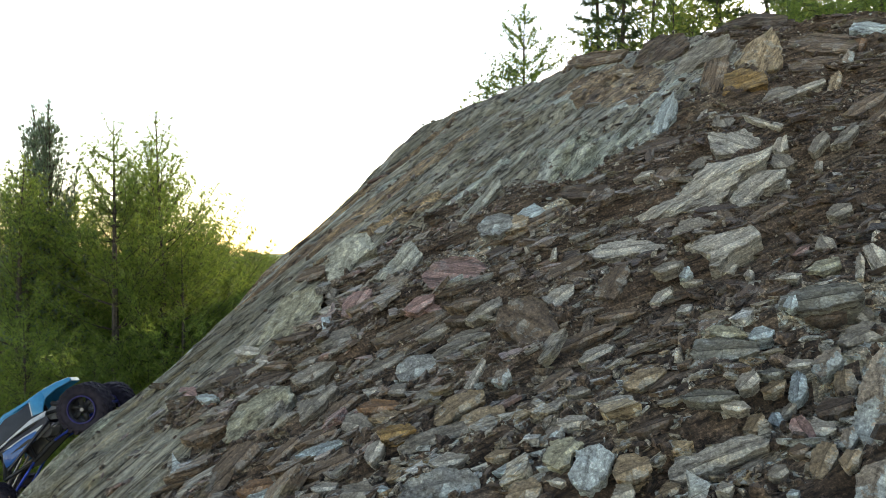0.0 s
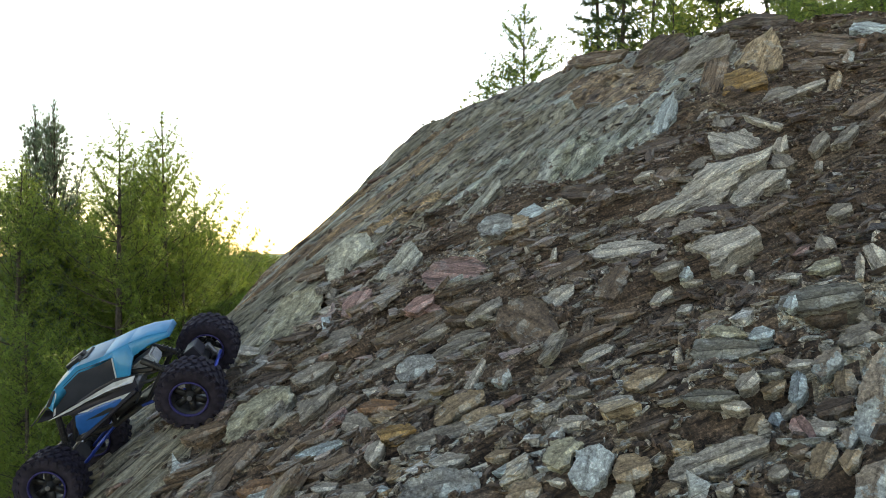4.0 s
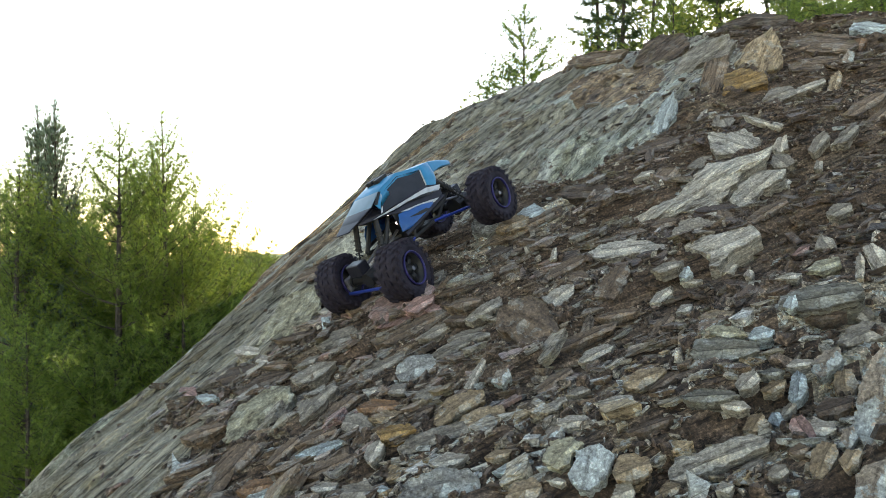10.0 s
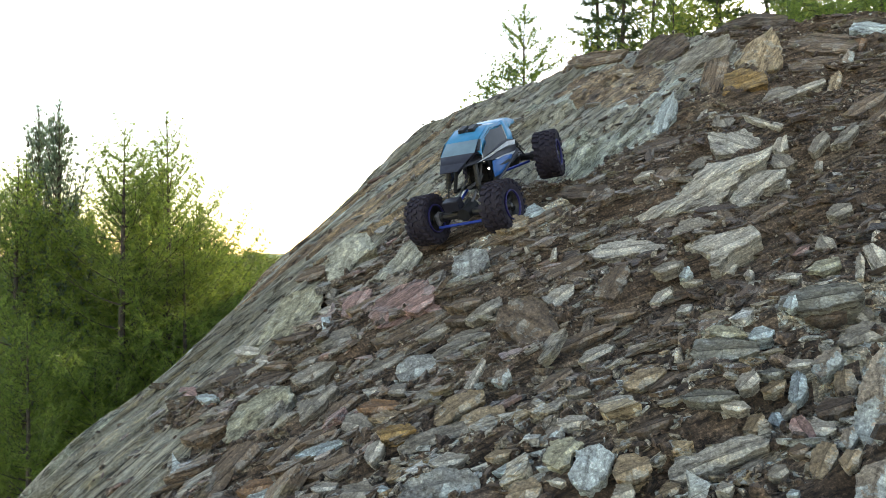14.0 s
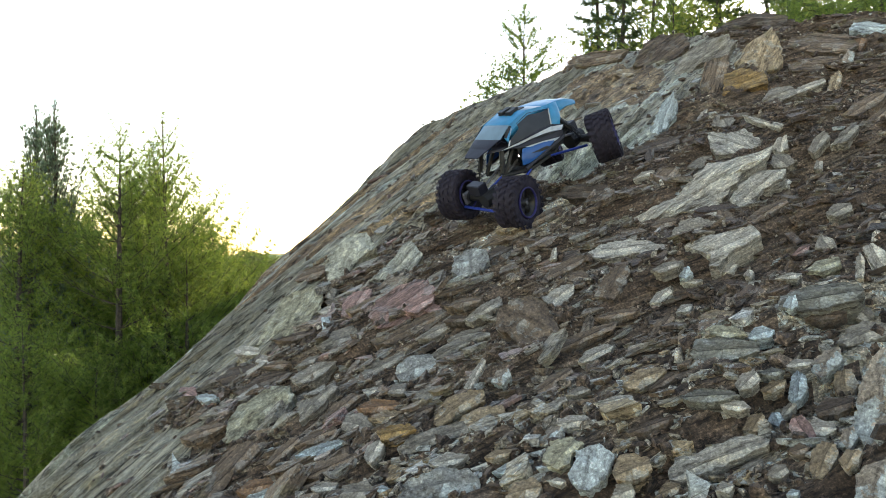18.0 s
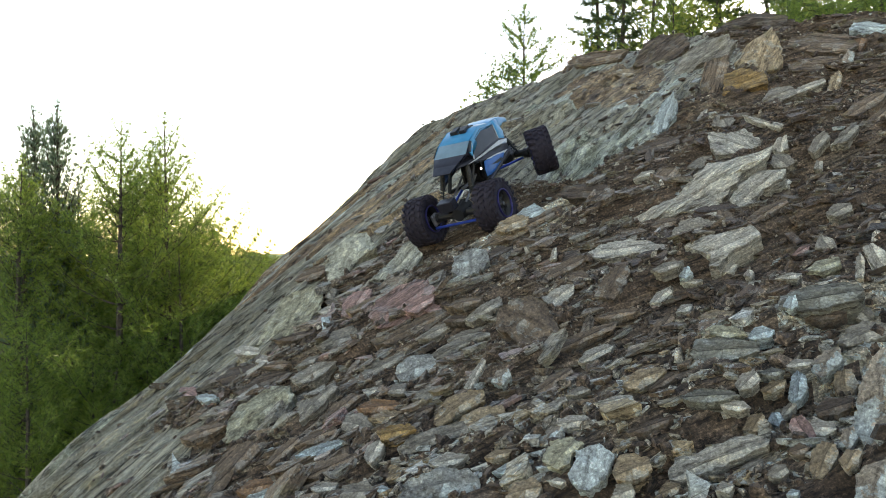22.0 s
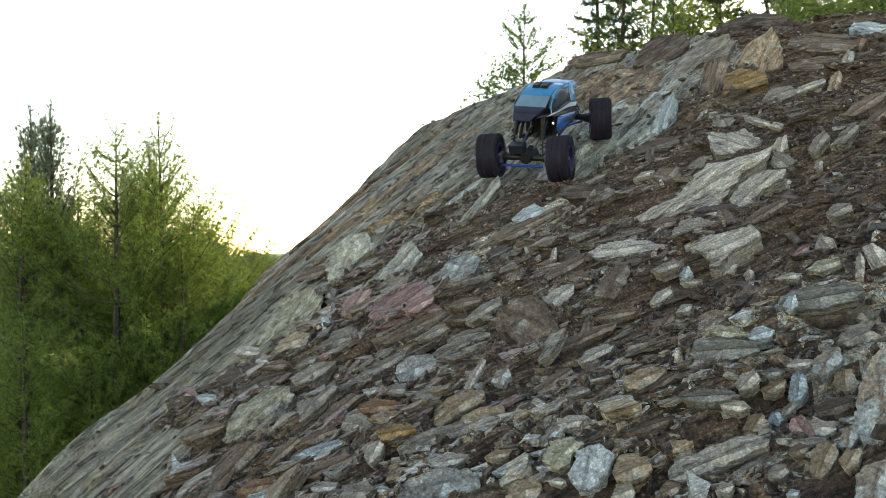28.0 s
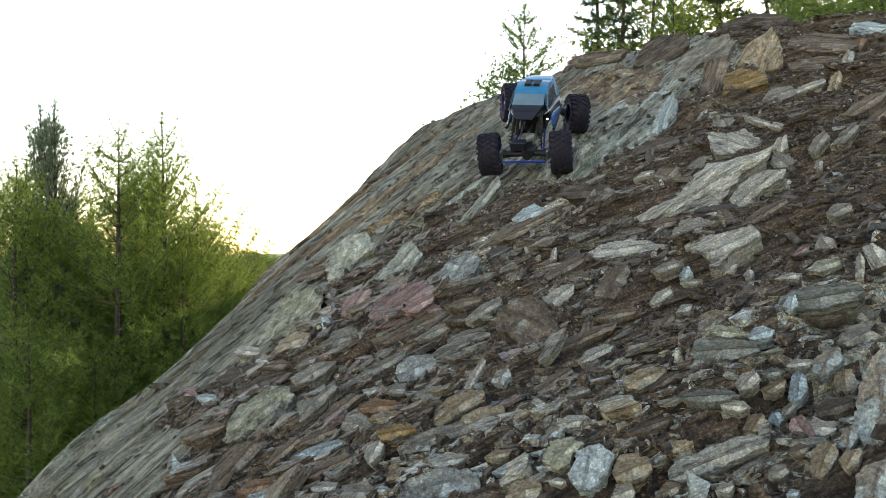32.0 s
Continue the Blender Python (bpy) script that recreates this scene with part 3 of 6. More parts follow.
def covered(x, y):
    """Where a named stone lies on the slope."""
    hit = np.zeros(np.shape(x), dtype=bool)
    for f in FOOTPRINTS:
        near = np.flatnonzero((x > f[:, 0].min()) & (x < f[:, 0].max()) & (y > f[:, 1].min()) & (y < f[:, 1].max()))
        odd = np.zeros(len(near), dtype=bool)
        for (ax, ay), (bx, by) in zip(f, np.roll(f, -1, 0)):
            cross = (ay > y[near]) != (by > y[near])
            odd ^= cross & (x[near] < ax + (bx - ax) * (y[near] - ay) / (by - ay + 1e-9))
        hit[near[odd]] = True
    return hit


# named slabs and blocks: place, turn, thickness, stone, corners of the face, label
slab((-0.256, 2.052, -0.021), (28, -46, 40), 0.076, "smooth", 1, [(-96, -13), (-69, -30), (16, -37), (62, -53), (93, 1), (57, 49), (-6, 49), (-57, 34)], "large grey-green slab of schist with a dark broken edge")
slab((-0.102, 1.880, -0.033), (28, -45, 37), 0.030, "bluebed", 2, [(-57, -7), (-32, -32), (1, -42), (43, -36), (70, 21), (54, 33), (2, 26), (-80, 39)], "pale blue-grey glittering slab of mica schist")
slab((-0.363, 2.119, -0.068), (41, -18, 0), 0.029, "brown", 3, [(-20, -28), (12, -27), (36, -14), (40, 16), (16, 27), (-33, 26), (-51, -1)], "brown weathered block of schist on the slope")
slab((-0.351, 1.809, -0.150), (25, -44, 45), 0.048, "green", 4, [(-80, -12), (-56, -44), (41, -54), (76, -30), (74, 16), (43, 44), (15, 55), (-114, 25)], "foliated greenish slab of schist on bare rock")
slab((-0.271, 1.845, -0.106), (28, 34, -67), 0.029, "grey", 5, [(7, -16), (25, 2), (-4, 19), (-29, -5)], "small grey block under a larger slab")
slab((-0.262, 1.771, -0.143), (39, 2, -26), 0.024, "pale", 6, [(-4, -14), (27, -7), (21, 9), (-14, 17), (-30, -6)], "small flat pale stone")
slab((-0.248, 1.624, -0.156), (23, 35, -74), 0.017, "blue", 7, [(21, -9), (16, 8), (-16, 9), (-21, -9)], "small bluish chip of mica schist")
slab((-0.202, 1.500, -0.176), (39, -13, -6), 0.038, "grey", 8, [(-35, -18), (-1, -23), (39, -19), (50, 1), (26, 32), (-26, 24), (-53, 3)], "long flat grey slab of schist")
slab((-0.148, 1.618, -0.111), (33, -23, 7), 0.028, "brown", 9, [(-53, -8), (-4, -20), (57, -11), (56, 12), (5, 16), (-61, 11)], "thin brown slab with splintered edges")
slab((-0.188, 1.656, -0.117), (8, -42, 57), 0.031, "purple", 10, [(-38, -22), (5, -34), (47, -15), (30, 25), (-3, 32), (-42, 15)], "purple-grey rounded piece of schist")
slab((-0.042, 1.429, -0.101), (32, -28, 14), 0.036, "purple", 11, [(-16, -21), (18, -14), (35, 6), (-1, 21), (-36, 8)], "reddish flat piece of schist")
slab((-0.439, 1.724, -0.229), (36, 1, -30), 0.030, "pale", 12, [(-22, -16), (21, -12), (54, 0), (18, 14), (-28, 17), (-42, -4)], "thick pale slab on a dark block")
slab((-0.349, 1.473, -0.256), (31, -20, 6), 0.035, "dark", 13, [(-43, -17), (-4, -14), (41, -14), (65, -7), (33, 20), (-1, 22), (-36, 8), (-57, 2)], "dark brown slab with a broken edge")
slab((-0.312, 1.326, -0.279), (34, -30, 26), 0.052, "green", 14, [(-11, -42), (18, -39), (60, -10), (64, 11), (38, 36), (-29, 39), (-59, 20), (-81, -14)], "large smooth greenish slab of schist")
slab((-0.237, 1.393, -0.225), (31, -25, 15), 0.036, "grey", 15, [(-33, -8), (-15, -21), (14, -18), (48, -1), (30, 13), (-2, 20), (-41, 15)], "grey slab with a split edge")
slab((-0.307, 1.122, -0.317), (18, -36, 49), 0.035, "brown", 16, [(-55, -18), (-4, -14), (26, -19), (47, -17), (45, 10), (25, 27), (-18, 25), (-65, 6)], "dark brown block of foliated schist")
slab((-0.560, 1.680, -0.316), (38, 10, -31), 0.028, "purple", 17, [(14, -16), (29, 4), (3, 21), (-30, 8), (-17, -16)], "purple-grey block with pale patches")
slab((-0.463, 1.502, -0.290), (36, -1, -21), 0.025, "blue", 18, [(2, -15), (28, 2), (-2, 13), (-27, 0)], "small bluish stone on bare rock")
slab((-0.424, 1.598, -0.260), (35, -14, -4), 0.035, "dark", 19, [(-25, -26), (10, -14), (58, -8), (31, 19), (-21, 28), (-54, 1)], "dark grey block of schist at the edge of the rubble")
slab((-0.214, 0.990, -0.313), (35, -10, -5), 0.024, "blue", 20, [(-6, -13), (16, -12), (28, -1), (23, 8), (1, 13), (-20, 6), (-42, -1)], "bright blue-white foliated slab on the slope")
slab((-0.251, 1.042, -0.322), (32, -12, -4), 0.022, "rust", 21, [(-15, -13), (12, -8), (35, -3), (17, 11), (-16, 14), (-33, -2)], "rusty brown slab at the foot of the rubble")
slab((-0.162, 1.053, -0.272), (33, -18, 4), 0.018, "blue", 22, [(-21, -10), (3, -12), (24, -5), (39, 4), (29, 5), (-3, 8), (-27, 8), (-44, 2)], "bluish-white layered slab of schist")
slab((-0.199, 1.213, -0.238), (19, -34, 38), 0.034, "grey", 23, [(-46, -10), (-15, -18), (38, -11), (41, 7), (6, 8), (-24, 25)], "long grey slab leaning on the scree")
slab((-0.121, 1.082, -0.247), (39, 9, -30), 0.025, "grey", 24, [(5, -18), (26, -5), (19, 13), (-5, 20), (-27, 7), (-18, -16)], "grey slab piece among brown rubble")
slab((-0.102, 1.284, -0.195), (27, -27, 17), 0.017, "grey", 25, [(-42, -7), (-12, -12), (25, -14), (56, 2), (31, 10), (-11, 14), (-48, 8)], "long thin grey slab with bright edge")
slab((-0.045, 1.220, -0.190), (39, -17, -1), 0.032, "speckled", 26, [(-25, -18), (-3, -27), (25, -25), (38, 0), (28, 23), (-4, 30), (-26, 20), (-32, -2)], "speckled grey piece of schist")
slab((-0.113, 1.231, -0.227), (33, -8, -18), 0.019, "pale", 27, [(-5, -12), (22, -1), (3, 9), (-20, 4)], "small pale chip with a violet tinge")
slab((-0.067, 1.131, -0.206), (36, -6, -18), 0.018, "grey", 28, [(13, -11), (11, 11), (-10, 10), (-14, -9)], "small grey slab piece in the rubble")
slab((-0.027, 1.002, -0.211), (28, -20, 2), 0.018, "dark", 29, [(-8, -10), (12, -6), (18, 3), (0, 10), (-23, 3)], "dark tongue of rock in the rubble")
slab((0.018, 0.977, -0.200), (37, -29, 14), 0.028, "ochre", 30, [(-32, -14), (-1, -11), (33, -16), (40, 0), (25, 12), (-5, 19), (-22, 11), (-38, -3)], "ochre block with white crystals")
slab((0.050, 0.946, -0.210), (44, -14, -6), 0.026, "ochre", 31, [(-20, -15), (1, -15), (26, -15), (30, -2), (27, 16), (-2, 19), (-25, 12), (-37, -2)], "rounded ochre lump of rock")
slab((-0.058, 0.956, -0.227), (37, -11, -9), 0.023, "orange", 32, [(-15, -13), (7, -9), (26, -2), (17, 9), (-9, 12), (-27, 4)], "orange rusty slab piece on the slope")
slab((-0.015, 0.942, -0.233), (34, -19, 2), 0.025, "grey", 33, [(-36, -11), (-18, -10), (18, -12), (47, -11), (45, 9), (9, 16), (-21, 15), (-45, 3)], "long grey slab with rounded end")
slab((-0.085, 0.944, -0.248), (4, -37, 62), 0.020, "pale", 34, [(-19, -5), (-4, -11), (13, -8), (17, 2), (5, 12), (-12, 9)], "pale grey slab split into thin sheets")
slab((0.001, 0.782, -0.238), (41, -7, -13), 0.035, "speckled", 35, [(36, -22), (38, 1), (25, 15), (-11, 17), (-40, 5), (-49, -16)], "broad mottled grey slab on the slope")
slab((0.006, 0.836, -0.230), (34, -12, -11), 0.020, "pale", 36, [(-9, -10), (13, -6), (23, 3), (-3, 12), (-24, 1)], "pale ochre slab with layered edges")
slab((0.071, 0.774, -0.219), (28, -19, -1), 0.012, "blue", 37, [(-12, -6), (6, -6), (21, -2), (15, 5), (-6, 7), (-23, 1)], "thin bluish slab on ochre rubble")
slab((-0.096, 0.880, -0.278), (36, -2, -19), 0.023, "grey", 38, [(21, -11), (20, 1), (5, 16), (-24, 6), (-21, -13)], "grey block at the foot of the slope")
slab((-0.069, 0.876, -0.274), (35, 0, -25), 0.010, "blue", 39, [(5, -5), (10, 2), (-4, 6), (-11, -3)], "small violet-white chip of schist")
slab((-0.144, 0.975, -0.276), (28, -21, 9), 0.022, "brown", 40, [(-20, -11), (10, -12), (43, -4), (23, 13), (-15, 14), (-40, 0)], "long brown splintered slab on the slope")
slab((0.193, 1.261, -0.075), (31, -35, 18), 0.018, "pale", 41, [(-27, -14), (-6, -19), (15, -16), (30, 0), (16, 14), (-4, 19), (-26, 16)], "pale greenish lump of schist")
slab((0.123, 1.145, -0.103), (46, 24, -42), 0.041, "soil", 42, [(22, -37), (52, -9), (57, 12), (7, 39), (-22, 39), (-44, 11), (-45, -14), (-27, -40)], "rounded brown knob of crumbling rock")
slab((0.260, 1.165, -0.048), (22, -44, 33), 0.024, "soil", 43, [(-33, -18), (-2, -19), (26, -13), (38, 4), (21, 14), (-12, 19), (-39, 13)], "rounded dark brown block of schist")
slab((0.231, 1.302, -0.046), (42, 7, -36), 0.022, "brown", 44, [(16, -13), (17, 5), (-1, 16), (-16, 7), (-16, -15)], "small rounded brown stone")
slab((0.318, 1.385, -0.000), (36, -9, -21), 0.028, "pale", 45, [(-46, -13), (-25, -26), (30, -23), (65, -6), (54, 11), (14, 26), (-33, 26), (-58, 5)], "broad flat pale slab of schist")
slab((0.195, 1.078, -0.126), (31, -24, 4), 0.024, "brown", 46, [(-45, -13), (-30, -7), (9, -8), (49, -8), (59, 2), (23, 11), (-20, 15), (-45, 9)], "long brown slab with splintered edges")
slab((0.208, 1.049, -0.143), (33, -26, 5), 0.020, "pale", 47, [(-22, -5), (-7, -9), (19, -9), (31, 0), (16, 9), (-9, 13), (-27, 1)], "pale rounded slab end in the rubble")
slab((0.223, 1.393, -0.033), (30, -27, 8), 0.020, "brown", 48, [(-21, -14), (28, -12), (57, -3), (21, 19), (-28, 16), (-57, -5)], "long purple-brown slab lying on the rubble")
slab((0.069, 1.292, -0.103), (26, -30, 17), 0.028, "grey", 49, [(-31, -9), (-3, -10), (30, -14), (39, 9), (3, 17), (-38, 7)], "grey slab leaning across the rubble")
slab((0.025, 1.235, -0.156), (32, -22, 3), 0.021, "grey", 50, [(-35, -13), (16, -7), (67, -8), (41, 12), (-17, 15), (-72, 1)], "lichen-grey long slab on the scree")
slab((0.135, 0.714, -0.203), (9, -44, 52), 0.025, "white", 51, [(-24, 1), (-21, -10), (-8, -19), (20, -19), (27, -2), (14, 18), (4, 14), (-13, 16)], "chunky white and pale blue quartz block")
slab((0.172, 0.700, -0.200), (39, -20, -5), 0.028, "ochre", 52, [(-17, -7), (-8, -11), (7, -13), (17, -8), (19, 4), (7, 15), (-6, 17), (-18, 3)], "ochre-grey block beside a white one")
slab((0.214, 0.819, -0.137), (39, -21, -6), 0.018, "ochre", 53, [(-10, -14), (10, -10), (26, -1), (19, 6), (-1, 12), (-18, 9), (-25, -2)], "ochre and white slab with a dark underside")
slab((0.232, 0.808, -0.139), (26, -29, 11), 0.010, "dark", 54, [(-7, -6), (13, -5), (15, 4), (-2, 5), (-19, 2)], "dark flake beside an ochre slab")
slab((0.246, 0.702, -0.193), (33, -22, -4), 0.021, "pale", 55, [(-41, -5), (-32, -10), (-6, -11), (50, -6), (55, -1), (44, 12), (-29, 17), (-41, 5)], "long pale greenish slab with layered edges")
slab((0.116, 0.737, -0.195), (25, -33, 22), 0.026, "green", 56, [(-18, -9), (-5, -14), (6, -7), (20, -8), (17, 9), (0, 20), (-21, 9)], "greenish grey mottled block beside a white one")
slab((0.137, 0.809, -0.182), (36, -10, -18), 0.016, "pale", 57, [(-11, -8), (4, -8), (21, -2), (13, 8), (-8, 10), (-19, 1)], "pale thin slab on ochre rubble")
slab((0.122, 0.869, -0.181), (21, -31, 22), 0.014, "grey", 58, [(-20, -5), (-4, -5), (21, -5), (24, 2), (1, 10), (-22, 3)], "grey slab with ochre stains")
slab((0.106, 0.712, -0.215), (36, -3, -27), 0.008, "pale", 59, [(4, -5), (8, 1), (-1, 4), (-11, -1)], "small pale slab piece on the slope")
slab((0.202, 0.746, -0.171), (29, -20, -5), 0.013, "dark", 60, [(-10, -8), (14, -5), (24, 4), (1, 6), (-29, 3)], "dark low slab in brown soil")
slab((0.386, 0.676, -0.126), (1, -48, 52), 0.037, "crusted", 61, [(-41, 19), (-61, 6), (-56, -19), (0, -22), (53, -11), (52, 1), (38, 10), (15, 17)], "big pale lichen-crusted boulder on the slope")
slab((0.334, 0.592, -0.180), (16, -43, 29), 0.025, "crusted", 62, [(-28, 1), (-12, -27), (28, -11), (22, 2), (10, 13), (0, 15), (-20, 8)], "big pale boulder with a bluish crust")
slab((0.393, 0.787, -0.116), (23, -41, 21), 0.022, "crusted", 63, [(-20, -5), (-6, -9), (9, -13), (23, -1), (13, 9), (-2, 12), (-16, 7)], "pinkish white crusted stone")
slab((0.404, 0.772, -0.135), (-9, -45, 67), 0.022, "ochre", 64, [(-16, 6), (-18, -4), (-1, -13), (18, -6), (17, 7), (0, 11)], "ochre-grey rough block on the slope")
slab((0.326, 0.697, -0.163), (26, 37, -86), 0.017, "purple", 65, [(9, -9), (15, -1), (11, 8), (-2, 9), (-14, 6), (-13, -4), (-5, -10)], "purple-grey rounded stone on the slope")
slab((0.342, 0.692, -0.160), (42, -3, -33), 0.016, "pale", 66, [(-5, -9), (2, -11), (12, -2), (9, 7), (2, 6), (-8, 11), (-12, -2)], "pale stone with sharp edges")
slab((0.318, 0.642, -0.177), (12, -44, 38), 0.018, "ochre", 67, [(-18, 1), (-17, -5), (-5, -8), (12, -9), (19, -4), (18, 7), (4, 11), (-12, 7)], "ochre-grey upright block with a pale crust")
slab((0.355, 0.768, -0.138), (0, -43, 54), 0.017, "blue", 68, [(-20, 2), (-12, -6), (1, -10), (15, -5), (22, 4), (10, 8), (-16, 7)], "pale blue-white block of schist")
slab((0.326, 0.750, -0.166), (-20, -36, 86), 0.014, "blue", 69, [(-10, 1), (-5, -7), (7, -5), (9, 2), (-1, 9)], "small blue-white stone on the slope")
slab((0.342, 0.760, -0.158), (16, -35, 26), 0.009, "pale", 70, [(-6, -4), (8, -4), (13, 2), (-1, 5), (-14, 1)], "thin pale neck of rock")
slab((0.301, 0.759, -0.130), (22, -36, 21), 0.017, "pale", 71, [(-13, -2), (-5, -9), (9, -9), (16, 3), (4, 10), (-11, 7)], "pale blocky stone with bluish crust")
slab((0.279, 0.736, -0.150), (38, 0, -36), 0.013, "pale", 72, [(-6, -5), (5, -7), (16, 0), (7, 7), (-9, 7), (-13, -1)], "pale chip of schist on the slope")
slab((0.285, 0.652, -0.189), (32, -28, 3), 0.013, "grey", 73, [(-8, -2), (-1, -7), (7, -5), (9, 3), (2, 8), (-9, 3)], "rounded greenish stone on the slope")
slab((0.301, 0.738, -0.167), (13, -38, 34), 0.019, "ochre", 74, [(-9, -8), (4, -11), (14, 1), (5, 10), (-13, 7)], "ochre block at the end of a long slab")
slab((0.305, 0.835, -0.109), (41, -7, -26), 0.026, "slate", 75, [(-24, -17), (11, -16), (37, -6), (35, 8), (6, 17), (-30, 18), (-35, -4)], "dark blue-grey foliated slab on the slope")
slab((0.317, 0.867, -0.093), (39, -1, -34), 0.018, "green", 76, [(8, -10), (25, -1), (11, 8), (-15, 10), (-28, -6)], "low greenish foliated slab")
slab((0.409, 1.253, 0.032), (47, -15, -15), 0.036, "grey", 77, [(-12, -21), (16, -18), (40, -13), (36, 7), (13, 26), (-15, 26), (-33, 9), (-45, -14)], "grey blocky piece of schist under a long slab")
slab((0.419, 1.159, 0.002), (32, -26, 1), 0.044, "pale", 78, [(-18, -4), (-35, -25), (-25, -34), (1, -21), (60, -13), (63, 14), (-8, 42), (-38, 40)], "pale foliated block split into thin sheets")
slab((0.362, 1.147, -0.035), (1, -43, 57), 0.019, "blue", 79, [(-12, -2), (-2, -12), (14, -3), (9, 8), (-8, 9)], "small bluish chip on brown soil")
slab((0.322, 1.129, -0.068), (22, -33, 20), 0.017, "pale", 80, [(-12, -10), (13, -9), (21, 4), (0, 11), (-22, 4)], "small pale slab on brown soil")
slab((0.440, 1.095, -0.051), (33, -15, -16), 0.015, "pale", 81, [(-6, -9), (14, -6), (14, 6), (-5, 9), (-16, 0)], "small pale chip of schist")
slab((0.400, 0.881, -0.061), (4, -45, 49), 0.015, "blue", 82, [(-11, -2), (-3, -8), (12, -2), (9, 5), (-7, 8)], "small bright blue-white chip of schist")
slab((0.432, 0.879, -0.055), (38, -12, -22), 0.039, "slate", 83, [(-27, -17), (7, -20), (37, -14), (47, 2), (33, 18), (-8, 24), (-41, 13), (-47, -6)], "low greenish foliated outcrop of schist")
slab((0.533, 0.942, -0.011), (-22, -41, 85), 0.020, "pale", 84, [(-5, 9), (-28, 4), (-26, -6), (7, -12), (27, -4), (24, 9)], "pale slab standing on edge")
slab((0.501, 0.922, -0.019), (-5, -46, 60), 0.009, "pale", 85, [(-22, -4), (8, -5), (21, 0), (13, 4), (-20, 5)], "narrow pale splinter standing upright")
slab((0.453, 0.827, -0.091), (37, -21, -12), 0.021, "grey", 86, [(-22, -10), (0, -14), (25, -13), (26, 4), (9, 17), (-10, 15), (-29, 0)], "thick grey slab with foliated edges")
slab((0.477, 0.870, -0.073), (29, 32, -81), 0.020, "grey", 87, [(11, -6), (11, 8), (-5, 10), (-15, 0), (-2, -12)], "flat grey slab half buried in soil")
slab((0.537, 1.077, 0.008), (-23, -38, 89), 0.021, "grey", 88, [(-12, 5), (-13, -10), (4, -12), (23, 0), (-2, 16)], "small grey block on the soil")
slab((0.618, 1.101, 0.031), (2, -43, 50), 0.019, "ochre", 89, [(-16, -1), (-6, -11), (16, -6), (14, 7), (-8, 10)], "small pale ochre block on dark soil")
slab((0.360, 0.913, -0.075), (23, -33, 17), 0.016, "grey", 90, [(-6, -10), (12, -3), (5, 8), (-11, 5)], "small dark-edged chip on the soil")
slab((0.356, 0.859, -0.094), (35, -18, -12), 0.019, "blue", 91, [(-8, -8), (7, -10), (15, -2), (5, 11), (-4, 11), (-16, -2)], "small pale blue slab on greenish rock")
slab((0.536, 1.558, 0.128), (38, -31, 4), 0.062, "pale", 92, [(-143, -5), (-88, -24), (-34, -60), (81, -18), (137, -18), (164, 1), (89, 26), (41, 55), (-63, 19), (-184, 24)], "very long pale grey slab leaning on the scree")
slab((0.606, 1.485, 0.119), (35, -35, 9), 0.038, "pale", 93, [(-58, -11), (-37, -26), (4, -13), (47, -20), (69, -7), (39, 28), (-9, 32), (-54, 17)], "pale slab below a very long one")
slab((0.680, 1.802, 0.251), (35, 24, -60), 0.033, "pale", 94, [(-31, -40), (10, -57), (35, -29), (69, 5), (47, 39), (-16, 57), (-36, 24), (-79, 1)], "pale layered slab piece on the slope")
slab((0.703, 1.597, 0.218), (6, -51, 53), 0.027, "pale", 95, [(-25, -2), (-10, -16), (28, -8), (18, 10), (-11, 15)], "small pale block leaning on a slab")
slab((0.694, 1.571, 0.180), (31, 34, -75), 0.037, "grey", 96, [(10, -23), (24, -1), (19, 22), (-10, 20), (-35, 4), (-7, -23)], "grey-brown block beside a long slab")
slab((0.754, 2.060, 0.346), (20, 43, -89), 0.028, "grey", 97, [(37, 3), (11, 27), (-27, 21), (-30, -16), (9, -35)], "grey slab piece in brown soil")
slab((0.766, 1.564, 0.218), (21, -44, 29), 0.024, "grey", 98, [(-33, -5), (-9, -11), (23, -12), (39, 5), (8, 14), (-28, 10)], "grey stone standing on edge")
slab((0.555, 1.995, 0.269), (36, -17, -7), 0.025, "dark", 99, [(-51, -13), (2, -36), (50, -24), (71, 14), (22, 29), (-24, 27), (-68, 5)], "dark brown slab beneath bluish rock")
slab((0.326, 1.770, 0.134), (42, -1, -27), 0.042, "dark", 100, [(-27, -28), (26, -25), (64, -10), (50, 19), (2, 31), (-51, 23), (-64, -10)], "dark overhanging slab with a jagged edge")
slab((0.526, 1.438, 0.062), (22, 39, -89), 0.018, "brown", 101, [(23, -2), (13, 18), (-19, 10), (-21, -5), (4, -21)], "small brown block at the foot of a slab")
slab((0.639, 2.207, 0.387), (20, -54, 42), 0.040, "blue", 102, [(-77, -6), (-45, -20), (0, -30), (54, -19), (91, 5), (53, 21), (-8, 25), (-69, 23)], "pale blue slab leaning on the face")
slab((1.123, 2.698, 0.679), (31, -54, 30), 0.056, "ochre", 103, [(-86, 40), (-68, -27), (-44, -72), (1, -73), (73, -33), (140, 16), (37, 72), (-52, 78)], "yellow-ochre boulder below the crest")
slab((0.896, 2.291, 0.498), (54, -19, -11), 0.039, "orange", 104, [(-48, -37), (10, -36), (62, -40), (67, 13), (15, 61), (-35, 57), (-70, -19)], "orange-stained block under an ochre boulder")
slab((1.543, 3.782, 1.118), (53, -1, -22), 0.053, "dark", 105, [(-21, -24), (80, -58), (175, -55), (133, 27), (45, 72), (-46, 74), (-139, 26), (-226, -62)], "dark overhanging slab at the crest")
